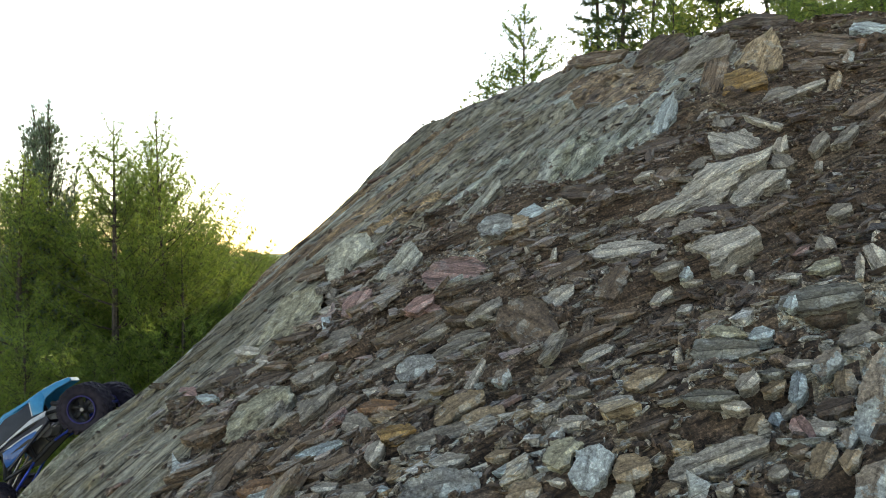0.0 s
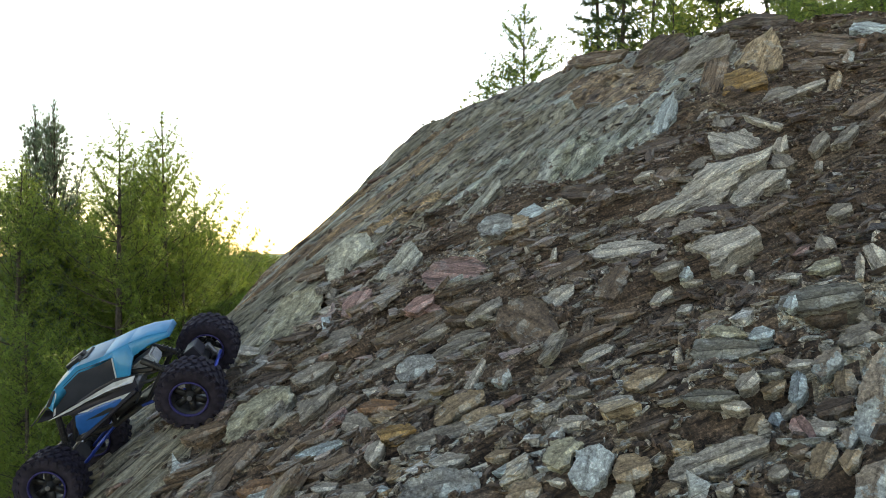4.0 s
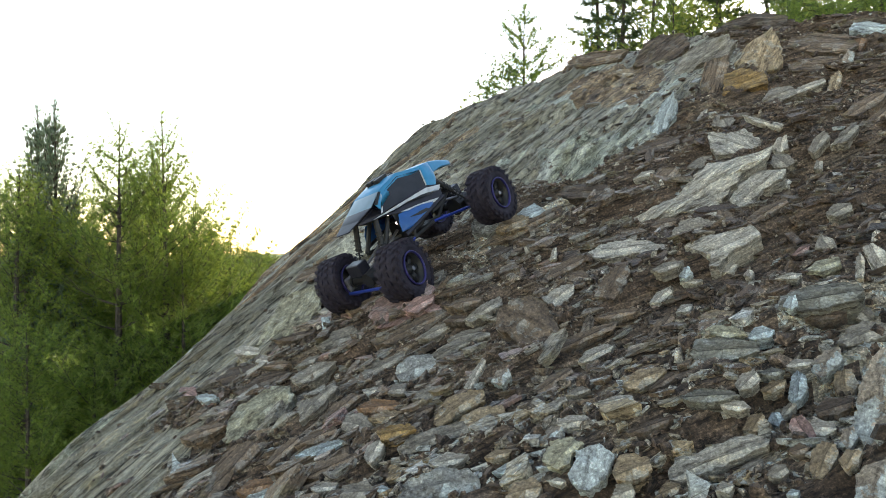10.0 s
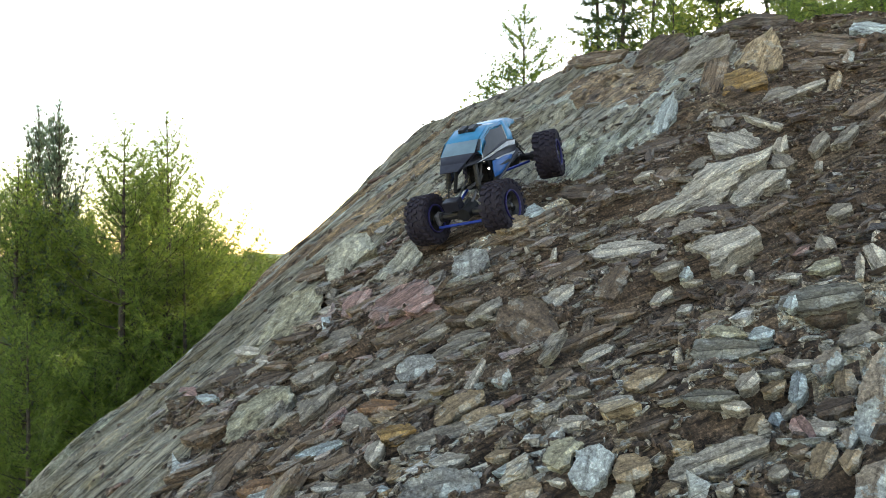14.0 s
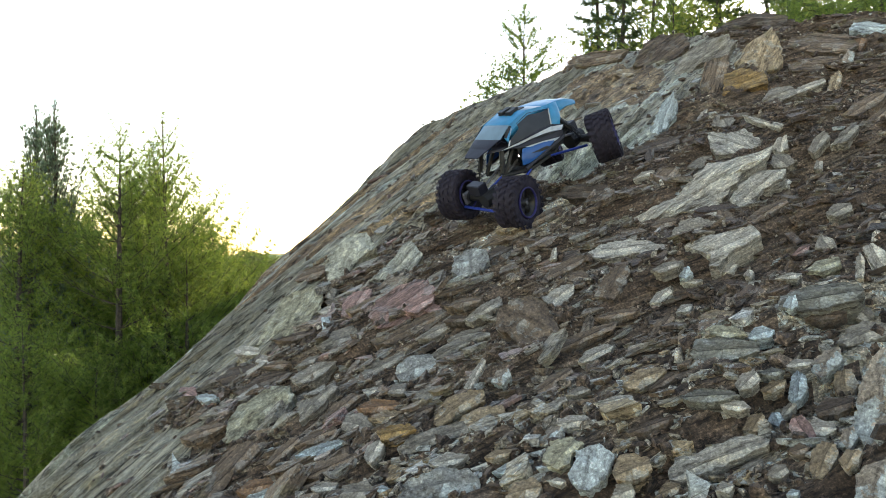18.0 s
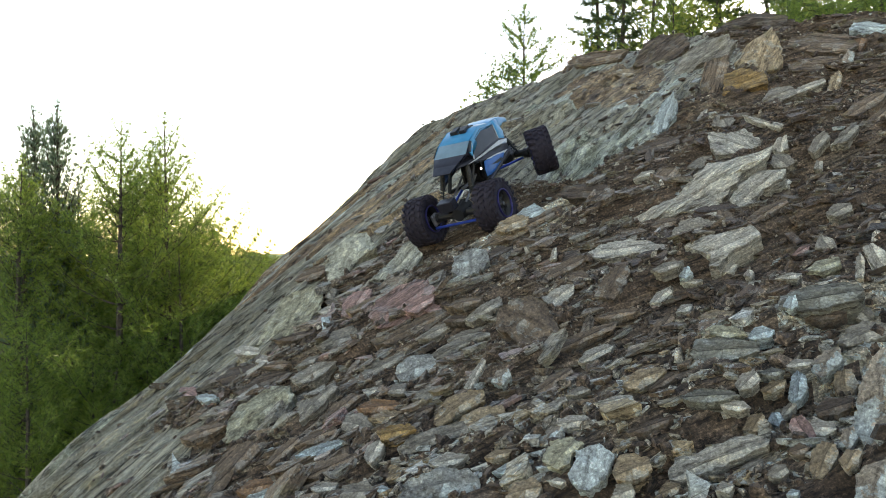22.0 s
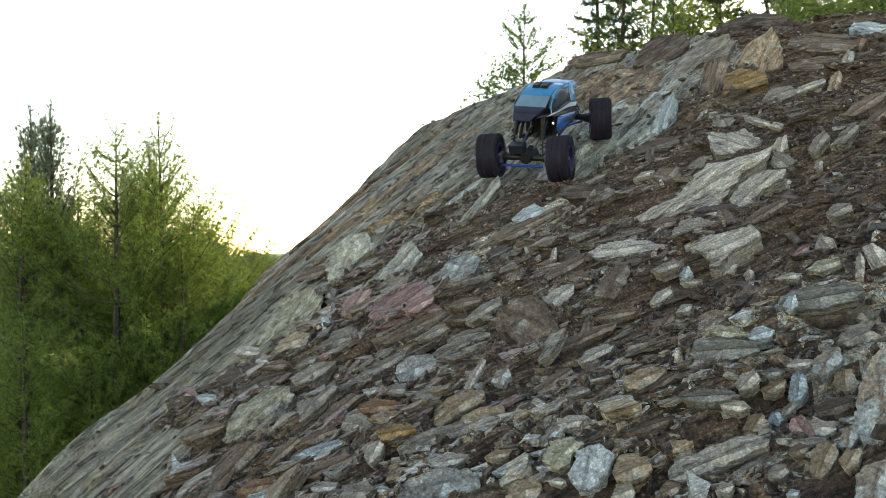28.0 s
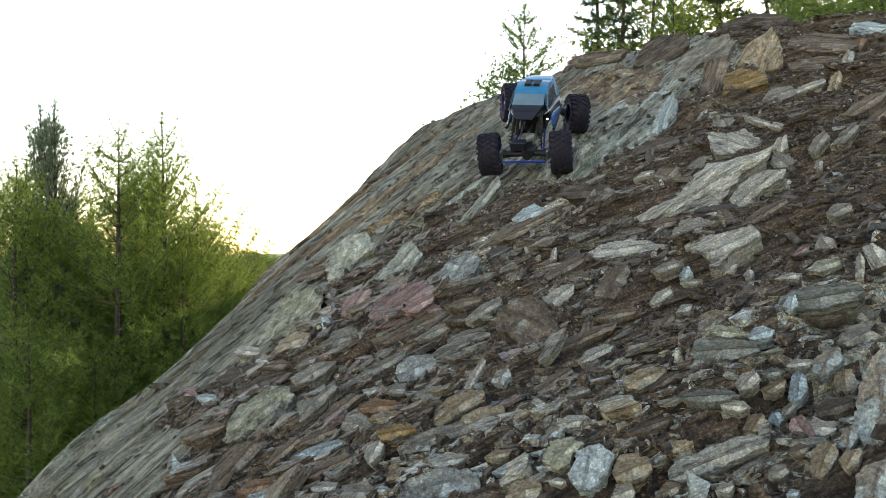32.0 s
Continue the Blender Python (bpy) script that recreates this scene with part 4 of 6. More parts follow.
slab((1.021, 3.007, 0.756), (49, -34, 4), 0.056, "grey", 106, [(-131, -45), (-55, -17), (67, -65), (128, -33), (143, 23), (43, 68), (-57, 64), (-140, 5)], "grey folded block under the crest")
slab((0.856, 2.422, 0.541), (14, -56, 49), 0.064, "brown", 107, [(-66, 10), (-69, -25), (-4, -40), (109, -24), (67, 42), (-36, 37)], "brown cracked block beside an ochre boulder")
slab((1.379, 2.786, 0.747), (46, 12, -38), 0.057, "brown", 108, [(-13, -60), (96, -48), (121, -1), (65, 62), (-31, 63), (-118, 25), (-120, -40)], "long brown layered slab under the crest")
slab((1.236, 2.543, 0.612), (43, 0, -26), 0.039, "brown", 109, [(-74, -26), (-23, -37), (76, -33), (97, 16), (11, 54), (-86, 27)], "brown layered slab below another")
slab((1.250, 2.369, 0.586), (16, -52, 43), 0.029, "crusted", 110, [(-40, -7), (-7, -16), (34, -12), (46, 8), (12, 16), (-46, 12)], "white and purple angular stone")
slab((1.505, 2.784, 0.737), (16, -49, 41), 0.038, "rust", 111, [(-46, 0), (-26, -19), (42, -23), (47, 18), (-15, 23)], "reddish brown angular stone at the crest")
slab((1.601, 2.875, 0.831), (44, 19, -48), 0.055, "blue", 112, [(20, -43), (90, -4), (44, 26), (-20, 38), (-72, 15), (-62, -32)], "bluish slab at the crest")
slab((0.971, 3.404, 0.884), (43, -37, 12), 0.072, "dark", 113, [(-115, -43), (-20, -83), (91, -77), (133, 0), (75, 80), (-14, 95), (-149, 29)], "dark brown cap rock at the crest")
slab((0.744, 3.732, 0.928), (54, -7, -16), 0.041, "brown", 114, [(-15, -49), (120, -41), (156, 24), (17, 52), (-121, 44), (-157, -31)], "brown ledge of layered rock at the crest")
slab((0.771, 3.267, 0.751), (42, 12, -36), 0.029, "ochre", 115, [(7, -40), (52, -8), (23, 37), (-36, 26), (-46, -16)], "pale flake on a rusty ledge")
slab((0.944, 2.147, 0.435), (43, -20, -7), 0.026, "grey", 116, [(-19, -35), (36, -25), (40, 17), (-6, 40), (-50, 4)], "grey stone below an ochre boulder")
slab((1.009, 2.144, 0.450), (38, -21, -3), 0.025, "pale", 117, [(-58, -5), (-5, -14), (59, -11), (63, 10), (3, 14), (-62, 6)], "thin pale splinter on the slope")
slab((1.089, 2.133, 0.465), (17, -51, 41), 0.027, "ochre", 118, [(-46, -12), (24, -14), (49, 0), (22, 15), (-48, 11)], "yellowish stone standing on edge")
slab((1.011, 1.833, 0.347), (30, -30, 10), 0.041, "brown", 119, [(-47, -23), (24, -21), (60, -4), (46, 15), (-15, 23), (-67, 10)], "brown splintered slab on the slope")
slab((0.939, 1.661, 0.284), (23, -35, 20), 0.027, "brown", 120, [(-27, -15), (16, -20), (44, 7), (3, 17), (-37, 12)], "brown slab piece in dark soil")
slab((0.763, 1.819, 0.301), (37, 22, -56), 0.015, "pale", 121, [(-15, -9), (47, -7), (46, 8), (-12, 8), (-67, 1)], "pale splinter lying across the slope")
slab((1.273, 2.623, 0.632), (31, -37, 18), 0.021, "pale", 122, [(-30, -5), (2, -13), (37, -2), (21, 10), (-29, 9)], "small pale flake under the crest")
slab((0.101, 2.020, 0.126), (33, -46, 30), 0.027, "bluebed", 123, [(-81, -11), (-26, -16), (27, -15), (73, -13), (96, 13), (39, 13), (-37, 14), (-91, 14)], "pale ledge standing out of the bare rock")
slab((0.198, 1.749, 0.080), (40, -23, 0), 0.039, "blue", 124, [(-21, -29), (14, -27), (36, -10), (22, 31), (-8, 26), (-43, 8)], "bluish flake of mica schist")
slab((0.183, 1.707, 0.052), (34, -25, 5), 0.026, "brown", 125, [(-62, -14), (5, -21), (71, -14), (96, 10), (72, 2), (-6, 18), (-59, 25), (-117, -7)], "long dark brown slab along the edge of the rubble")
slab((-0.060, 1.399, -0.145), (31, -24, 8), 0.036, "brown", 126, [(-69, -3), (-37, -24), (20, -21), (82, -7), (77, 11), (28, 20), (-27, 6), (-75, 18)], "brown splintered slab of schist in the rubble")
slab((-0.307, 1.624, -0.182), (33, -14, -8), 0.026, "dark", 127, [(-7, -18), (39, -4), (40, 11), (-11, 6), (-62, 5)], "thin dark slab of schist among rubble")
slab((-0.497, 1.708, -0.279), (23, -30, 28), 0.021, "grey", 128, [(-13, -17), (28, -13), (46, 7), (21, 10), (-21, 12), (-60, 2)], "flat grey slab piece among the rubble")
slab((-0.420, 1.349, -0.320), (28, -17, 1), 0.033, "brown", 129, [(-20, -20), (20, -12), (42, -3), (22, 17), (-20, 16), (-46, 2)], "brown splintered slab of schist in the rubble")
slab((-0.423, 1.450, -0.304), (30, -15, -4), 0.018, "grey", 130, [(5, -17), (31, -6), (22, 14), (-17, 12), (-42, -4)], "flat grey slab piece among the rubble")
slab((-0.320, 1.491, -0.224), (37, -6, -15), 0.023, "brown", 131, [(14, -13), (25, 5), (-7, 12), (-32, -4)], "brown splintered slab of schist in the rubble")
slab((-0.260, 1.484, -0.216), (27, -23, 9), 0.025, "grey", 132, [(8, -15), (23, 4), (1, 12), (-31, -1)], "flat grey slab piece among the rubble")
slab((-0.369, 1.587, -0.229), (35, 4, -34), 0.022, "pale", 133, [(21, -11), (16, 12), (-17, 12), (-20, -12)], "small pale flake of schist on the slope")
slab((-0.181, 1.115, -0.271), (29, -21, 9), 0.025, "brown", 134, [(-6, -14), (30, -7), (24, 9), (-10, 13), (-38, -1)], "brown splintered slab of schist in the rubble")
slab((-0.232, 1.109, -0.293), (15, -32, 39), 0.021, "brown", 135, [(-27, -8), (-4, -11), (31, -8), (32, 8), (-2, 12), (-31, 7)], "brown splintered slab of schist in the rubble")
slab((-0.161, 1.192, -0.247), (19, -31, 32), 0.023, "brown", 136, [(-32, -12), (1, -13), (38, -9), (33, 9), (-1, 17), (-39, 9)], "brown splintered slab of schist in the rubble")
slab((-0.093, 1.114, -0.228), (36, -7, -16), 0.024, "rust", 137, [(-20, -12), (10, -11), (36, -3), (23, 10), (-13, 15), (-37, 1)], "rusty flat piece of schist in the rubble")
slab((-0.073, 1.065, -0.232), (36, -6, -17), 0.022, "ochre", 138, [(-6, -13), (26, -5), (27, 7), (-12, 12), (-35, -1)], "ochre-stained stone at the foot of the slope")
slab((-0.018, 1.076, -0.201), (34, -15, -5), 0.018, "grey", 139, [(2, -14), (23, -4), (16, 10), (-13, 12), (-28, -4)], "flat grey slab piece among the rubble")
slab((0.043, 1.024, -0.167), (10, -41, 52), 0.010, "pale", 140, [(-25, -4), (-4, -5), (24, -4), (30, 3), (1, 6), (-25, 5)], "small pale flake of schist on the slope")
slab((0.078, 1.016, -0.168), (13, -38, 44), 0.020, "crusted", 141, [(-13, -9), (5, -12), (16, 0), (6, 12), (-15, 9)], "pale crusted stone between brown shards")
slab((0.105, 0.946, -0.191), (33, -18, -4), 0.016, "dark", 142, [(-6, -11), (21, -5), (20, 7), (-6, 6), (-29, 2)], "thin dark slab of schist among rubble")
slab((0.058, 0.797, -0.213), (31, -14, -10), 0.012, "ochre", 143, [(-4, -6), (11, -4), (14, 3), (-4, 7), (-16, 0)], "ochre-stained stone at the foot of the slope")
slab((0.078, 0.722, -0.226), (35, -14, -9), 0.021, "ochre", 144, [(9, -15), (16, 0), (9, 12), (-13, 10), (-22, -7)], "ochre-stained stone at the foot of the slope")
slab((-0.143, 0.923, -0.286), (31, -8, -16), 0.015, "pale", 145, [(-8, -8), (14, -6), (18, 5), (-6, 9), (-19, 0)], "small pale flake of schist on the slope")
slab((0.164, 1.698, 0.037), (30, -24, 5), 0.031, "brown", 146, [(-22, -20), (21, -16), (37, 5), (2, 23), (-38, 9)], "brown splintered slab of schist in the rubble")
slab((0.122, 1.657, -0.005), (36, -12, -14), 0.032, "dark", 147, [(-11, -15), (20, -14), (26, 7), (-5, 24), (-30, -2)], "thin dark slab of schist among rubble")
slab((0.170, 1.533, 0.004), (25, 41, -79), 0.017, "grey", 148, [(15, -9), (27, 0), (10, 10), (-26, 7), (-25, -9)], "flat grey slab piece among the rubble")
slab((0.213, 1.478, -0.009), (-5, -43, 70), 0.011, "pale", 149, [(-14, -7), (18, -3), (15, 4), (-18, 6)], "small pale flake of schist on the slope")
slab((0.254, 1.116, -0.094), (34, -11, -18), 0.020, "brown", 150, [(-11, -11), (22, -6), (31, 5), (-6, 11), (-35, 2)], "brown splintered slab of schist in the rubble")
slab((-0.016, 1.422, -0.110), (39, -2, -24), 0.022, "purple", 151, [(11, -11), (17, 5), (-9, 14), (-19, -8)], "small purple-brown flake of schist")
slab((0.037, 1.314, -0.091), (34, -12, -14), 0.025, "brown", 152, [(-11, -14), (24, -7), (33, 6), (-8, 14), (-38, 2)], "brown splintered slab of schist in the rubble")
slab((0.026, 1.303, -0.118), (35, -5, -24), 0.020, "dark", 153, [(12, -11), (23, 5), (-10, 12), (-26, -5)], "thin dark slab of schist among rubble")
slab((0.042, 1.272, -0.141), (33, -13, -12), 0.023, "grey", 154, [(1, -14), (30, -4), (20, 11), (-14, 10), (-38, -2)], "flat grey slab piece among the rubble")
slab((-0.011, 1.319, -0.140), (27, -24, 8), 0.027, "grey", 155, [(-9, -18), (26, -7), (26, 8), (-4, 14), (-40, 3)], "flat grey slab piece among the rubble")
slab((0.145, 1.003, -0.172), (25, -29, 16), 0.018, "brown", 156, [(-28, -6), (-3, -9), (27, -6), (30, 4), (2, 11), (-29, 6)], "brown splintered slab of schist in the rubble")
slab((0.155, 0.878, -0.163), (30, -18, -7), 0.012, "grey", 157, [(-4, -6), (14, -3), (6, 8), (-16, 2)], "flat grey slab piece among the rubble")
slab((0.183, 0.809, -0.158), (33, -13, -16), 0.009, "pale", 158, [(-7, -4), (14, -3), (17, 2), (0, 5), (-25, 0)], "small pale flake of schist on the slope")
slab((0.113, 0.805, -0.194), (22, -30, 21), 0.014, "crusted", 159, [(-6, -8), (13, -6), (15, 4), (-1, 8), (-20, 1)], "pale crusted stone between brown shards")
slab((0.204, 0.690, -0.216), (32, -23, 0), 0.014, "ochre", 160, [(-6, -6), (4, -7), (11, 1), (1, 9), (-10, 3)], "ochre-stained stone at the foot of the slope")
slab((0.164, 0.693, -0.219), (34, -19, -5), 0.020, "pale", 161, [(3, -12), (9, -3), (8, 9), (-5, 10), (-15, -4)], "small pale flake of schist on the slope")
slab((0.260, 0.750, -0.143), (37, -8, -25), 0.017, "slate", 162, [(-18, -8), (8, -9), (29, -2), (19, 6), (-8, 10), (-29, 2)], "dark foliated ledge in the slope")
slab((0.329, 0.762, -0.136), (28, -27, 4), 0.014, "ochre", 163, [(-8, -6), (6, -7), (14, 1), (3, 8), (-14, 3)], "ochre-stained stone at the foot of the slope")
slab((0.363, 0.713, -0.147), (33, -20, -12), 0.016, "dark", 164, [(-15, -5), (-1, -10), (16, -6), (18, 5), (-2, 13), (-16, 3)], "thin dark slab of schist among rubble")
slab((0.346, 0.655, -0.161), (6, -42, 43), 0.011, "crusted", 165, [(-11, -4), (2, -7), (13, -1), (7, 6), (-11, 5)], "pale crusted stone between brown shards")
slab((0.327, 0.616, -0.168), (13, -38, 31), 0.012, "ochre", 166, [(-11, -2), (-1, -7), (11, -4), (7, 6), (-6, 7)], "ochre-stained stone at the foot of the slope")
slab((0.311, 0.670, -0.175), (32, -20, -10), 0.011, "brown", 167, [(-6, -4), (2, -6), (10, -1), (3, 7), (-9, 3)], "brown splintered slab of schist in the rubble")
slab((0.273, 0.679, -0.193), (28, -25, 2), 0.011, "grey", 168, [(-7, -6), (8, -4), (13, 2), (1, 6), (-15, 3)], "flat grey slab piece among the rubble")
slab((0.238, 0.647, -0.201), (32, -18, -10), 0.012, "pale", 169, [(1, -7), (8, 0), (0, 7), (-9, 0)], "small pale flake of schist on the slope")
slab((0.281, 0.615, -0.195), (34, -14, -19), 0.008, "blue", 170, [(2, -4), (5, 1), (-1, 4), (-6, -1)], "small blue-white chip of schist")
slab((0.364, 0.787, -0.117), (34, -12, -22), 0.012, "pale", 171, [(-8, -5), (8, -6), (15, 2), (0, 7), (-15, 1)], "small pale flake of schist on the slope")
slab((0.330, 0.769, -0.123), (35, -8, -28), 0.012, "slate", 172, [(4, -7), (12, 1), (-1, 7), (-15, -1)], "dark foliated ledge in the slope")
slab((0.372, 1.346, 0.000), (36, -8, -23), 0.019, "pale", 173, [(-9, -15), (24, -9), (29, 7), (-10, 17), (-34, -1)], "small pale flake of schist on the slope")
slab((0.335, 1.145, -0.026), (32, -18, -9), 0.020, "grey", 174, [(-12, -11), (14, -8), (26, 4), (-2, 12), (-26, 3)], "flat grey slab piece among the rubble")
slab((0.371, 1.141, -0.048), (36, -3, -32), 0.012, "pale", 175, [(5, -7), (16, 2), (-2, 7), (-19, -1)], "small pale flake of schist on the slope")
slab((0.288, 1.007, -0.101), (17, -39, 33), 0.017, "brown", 176, [(-21, -7), (-1, -7), (20, -7), (23, 3), (2, 12), (-23, 5)], "brown splintered slab of schist in the rubble")
slab((0.340, 1.080, -0.083), (33, -23, -3), 0.016, "pale", 177, [(3, -10), (13, 2), (-1, 9), (-14, -1)], "small pale flake of schist on the slope")
slab((0.443, 0.979, -0.034), (36, -9, -26), 0.014, "pale", 178, [(7, -8), (14, 2), (-2, 7), (-19, -2)], "small pale flake of schist on the slope")
slab((0.491, 0.986, -0.020), (32, -18, -13), 0.022, "green", 179, [(-6, -13), (17, -8), (20, 8), (-6, 13), (-25, 0)], "low greenish foliated slab on soil")
slab((0.427, 1.142, -0.028), (18, -36, 27), 0.017, "pale", 180, [(-7, -11), (11, -5), (9, 8), (-13, 8)], "small pale flake of schist on the slope")
slab((0.442, 1.108, -0.035), (-9, -39, 69), 0.014, "pale", 181, [(-10, -2), (1, -7), (11, 0), (-2, 8)], "small pale flake of schist on the slope")
slab((0.434, 0.869, -0.075), (35, -7, -29), 0.017, "dark", 182, [(-8, -9), (15, -5), (21, 4), (-4, 9), (-25, 1)], "thin dark slab of schist among rubble")
slab((0.338, 0.949, -0.082), (35, -9, -24), 0.018, "ochre", 183, [(-9, -10), (14, -7), (22, 4), (-5, 12), (-22, 1)], "ochre-stained stone at the foot of the slope")
slab((0.468, 1.781, 0.174), (33, -21, -2), 0.024, "pale", 184, [(7, -14), (26, 3), (-3, 13), (-30, -2)], "small pale flake of schist on the slope")
slab((0.499, 1.706, 0.163), (23, -40, 29), 0.026, "brown", 185, [(-22, -20), (13, -27), (33, 1), (12, 31), (-36, 15)], "brown splintered slab of schist in the rubble")
slab((0.603, 1.786, 0.202), (35, -25, 1), 0.024, "grey", 186, [(-15, -20), (18, -18), (31, 9), (2, 22), (-35, 8)], "flat grey slab piece among the rubble")
slab((0.520, 1.239, 0.059), (23, -29, 13), 0.025, "brown", 187, [(-44, -10), (-4, -11), (40, -9), (47, 4), (5, 16), (-44, 9)], "brown splintered slab of schist in the rubble")
slab((0.676, 1.511, 0.129), (2, -41, 54), 0.018, "pale", 188, [(-15, -7), (8, -9), (18, 5), (-11, 11)], "small pale flake of schist on the slope")
slab((0.758, 1.548, 0.170), (-2, -44, 60), 0.014, "pale", 189, [(-14, -7), (11, -7), (16, 5), (-12, 9)], "small pale flake of schist on the slope")
slab((0.830, 1.576, 0.238), (26, -38, 19), 0.024, "grey", 190, [(-20, -15), (26, -10), (40, 5), (3, 13), (-48, 6)], "flat grey slab piece among the rubble")
slab((0.611, 1.180, 0.061), (32, -26, -1), 0.030, "grey", 191, [(-12, -13), (11, -15), (20, 4), (2, 19), (-22, 5)], "flat grey slab piece among the rubble")
slab((0.516, 1.458, 0.070), (37, -3, -30), 0.017, "pale", 192, [(8, -14), (21, 5), (-4, 12), (-25, -2)], "small pale flake of schist on the slope")
slab((0.436, 1.510, 0.051), (39, -12, -17), 0.019, "brown", 193, [(-8, -16), (19, -12), (28, 10), (-10, 18), (-28, 0)], "brown splintered slab of schist in the rubble")
slab((0.744, 2.206, 0.382), (19, -44, 37), 0.019, "pale", 194, [(-28, -6), (5, -11), (37, 0), (14, 10), (-28, 8)], "small pale flake of schist on the slope")
slab((0.517, 1.105, -0.001), (29, -29, 5), 0.015, "purple", 195, [(2, -9), (16, 2), (1, 7), (-19, 1)], "small purple-brown flake of schist")

_rng = np.random.default_rng(7)
FLAKES = [sheaf(_rng, int(_rng.integers(4, 6)), 2, 2, 0.13, 0.08, ()) for _ in range(40)]
SPLINTERS = [flake(_rng, 4, 1, ((-0.5, 0.8), (0.5, 0.9)), 0.1, 0.25) for _ in range(16)]
CRUMBS = [flake(_rng, 4, 1, ((-0.4, 1.0), (0.5, 0.6)), 0.1, 0.2) for _ in range(16)]


def scatter(name, shapes, x, y, size, aspect, thick, turn, lean, rng, mat, label, sink=0.25):
    """Many small pieces as one mesh of islands."""
    F = frames_on(x, y, turn, lean, rng)
    z = ground_z(x, y)
    P, T, base = [], [], 0
    which = rng.integers(0, len(shapes), len(x))
    for i in range(len(x)):
        p, t = shapes[which[i]]
        q = (p * (size[i], size[i] * aspect[i], thick[i])) @ F[i].T + (x[i], y[i], z[i] + EYE.z) + F[i][:, 2] * thick[i] * (0.5 - sink)
        P.append(q); T.append(t + base); base += len(p)
    ob = new(name, raw_mesh(name, np.concatenate(P), np.concatenate(T).ravel(), 3))
    ob.data.materials.append(mat)
    return tagged(ob, label, "rubble", kind="stuff")


def spread(n, rng, x0, x1, y0, y1, keep):
    x, y = rng.uniform(x0, x1, n), rng.uniform(y0, y1, n)
    m = keep(x, y, rng.uniform(0, 1, n))
    return x[m], y[m]


def soil(x, y):
    """1 where crumbled brown soil lies open between the plates."""
    k = fbm(x * 2.6, y * 2.6, 71) - 0.06 + 0.10 * smooth((x - 0.1) / 0.3) + 0.45 * np.exp(-((x - 0.62) / 0.22) ** 2 - ((y - 1.3) / 0.28) ** 2) + 0.35 * np.exp(-((x - 0.13) / 0.14) ** 2 - ((y - 1.76) / 0.18) ** 2) + 0.3 * np.exp(-((x - 0.22) / 0.07) ** 2 - ((y - 1.26) / 0.08) ** 2)
    return smooth(k / 0.14)


def plates(x, y, r):
    return scree(x, y, r / (1.0001 - 0.86 * soil(x, y)))


def scree(x, y, r):
    return (r < (1 - bare(x, y)) * 0.97 + 0.03) & (y < np.interp(x, CREST_X, CREST_Y) + 0.3) & (np.abs(x) < 0.60 * y + 0.10) & (x > np.interp(y, RIDGE_Y, RIDGE_X) + 0.13) & ~(covered(x, y) & (r > 0.04))


def finer(x, y):
    """The rubble is finer low on the right, where the rock is most weathered."""
    return 1.08 - 0.6 * smooth((1.25 - y) / 0.6) * smooth((x + 0.25) / 0.3)


def low_part(x, y):
    """The pale, lichen-grown foot of the slope, nearer than the brown rubble above."""
    return y + 0.5 * fbm(x * 2.5, y * 2.5, 55) < 0.94


def umber_part(x, y):
    """Where the slope crumbles to dark red-brown flakes: high and far to the side of the bare rock."""
    return (x + 0.5 * fbm(x * 3.0, y * 3.0, 56) > 0.17 * y + 0.16) & ~low_part(x, y)


def kinds(x, y):
    low, umber = low_part(x, y), umber_part(x, y)
    return (("schist", ~low & ~umber, M_SHARD, "brown and grey"), ("umber", umber, M_UMBERSHARD, "dark red-brown"), ("pale", low, M_PALESHARD, "pale grey and ochre"))


_x, _y = spread(26000, _rng, -0.9, 2.7, 0.35, 4.0, plates)
_n = len(_x)
_lo = low_part(_x, _y)
_size = np.clip(np.exp(_rng.normal(math.log(0.031), 0.55, _n)), 0.012, 0.10) * finer(_x, _y) * np.where(_lo, 0.8, 1.0)
_asp, _thk = np.where(_lo, _rng.uniform(0.4, 0.95, _n), _rng.uniform(0.20, 0.70, _n)), _size * np.where(_lo, _rng.uniform(0.15, 0.40, _n), _rng.uniform(0.06, 0.20, _n))
_trn, _ln = _rng.normal(0, 0.5, _n) * np.where(_lo, 1.8, 1.0), np.abs(_rng.normal(0, 0.28, _n))
for _k, _m, _mat, _c in kinds(_x, _y):
    scatter(_k + "_shards", FLAKES, _x[_m], _y[_m], _size[_m], _asp[_m], _thk[_m], _trn[_m], _ln[_m], _rng, _mat, "loose flat " + _c + " shards of schist on the slope", -0.1)
_x, _y = spread(80000, _rng, -0.9, 2.6, 0.3, 3.9, scree)
_n = len(_x)
_lo = low_part(_x, _y)
_size = np.clip(np.exp(_rng.normal(math.log(0.017), 0.5, _n)), 0.006, 0.06) * np.where(_lo, 0.75, 1.0)
_asp, _thk, _trn, _ln = _rng.uniform(0.12, 0.55, _n), _size * _rng.uniform(0.06, 0.20, _n), _rng.normal(0, 0.55, _n), np.abs(_rng.normal(0, 0.38, _n))
for _k, _m, _mat, _c in kinds(_x, _y):
    scatter(_k + "_splinters", SPLINTERS, _x[_m], _y[_m], _size[_m], _asp[_m], _thk[_m], _trn[_m], _ln[_m], _rng, _mat, "thin " + _c + " splinters of schist among the shards", -0.4)
_x, _y = spread(120000, _rng, -0.8, 2.6, 0.3, 3.9, scree)
_n = len(_x)
_size = np.clip(np.exp(_rng.normal(math.log(0.008), 0.45, _n)), 0.004, 0.03)
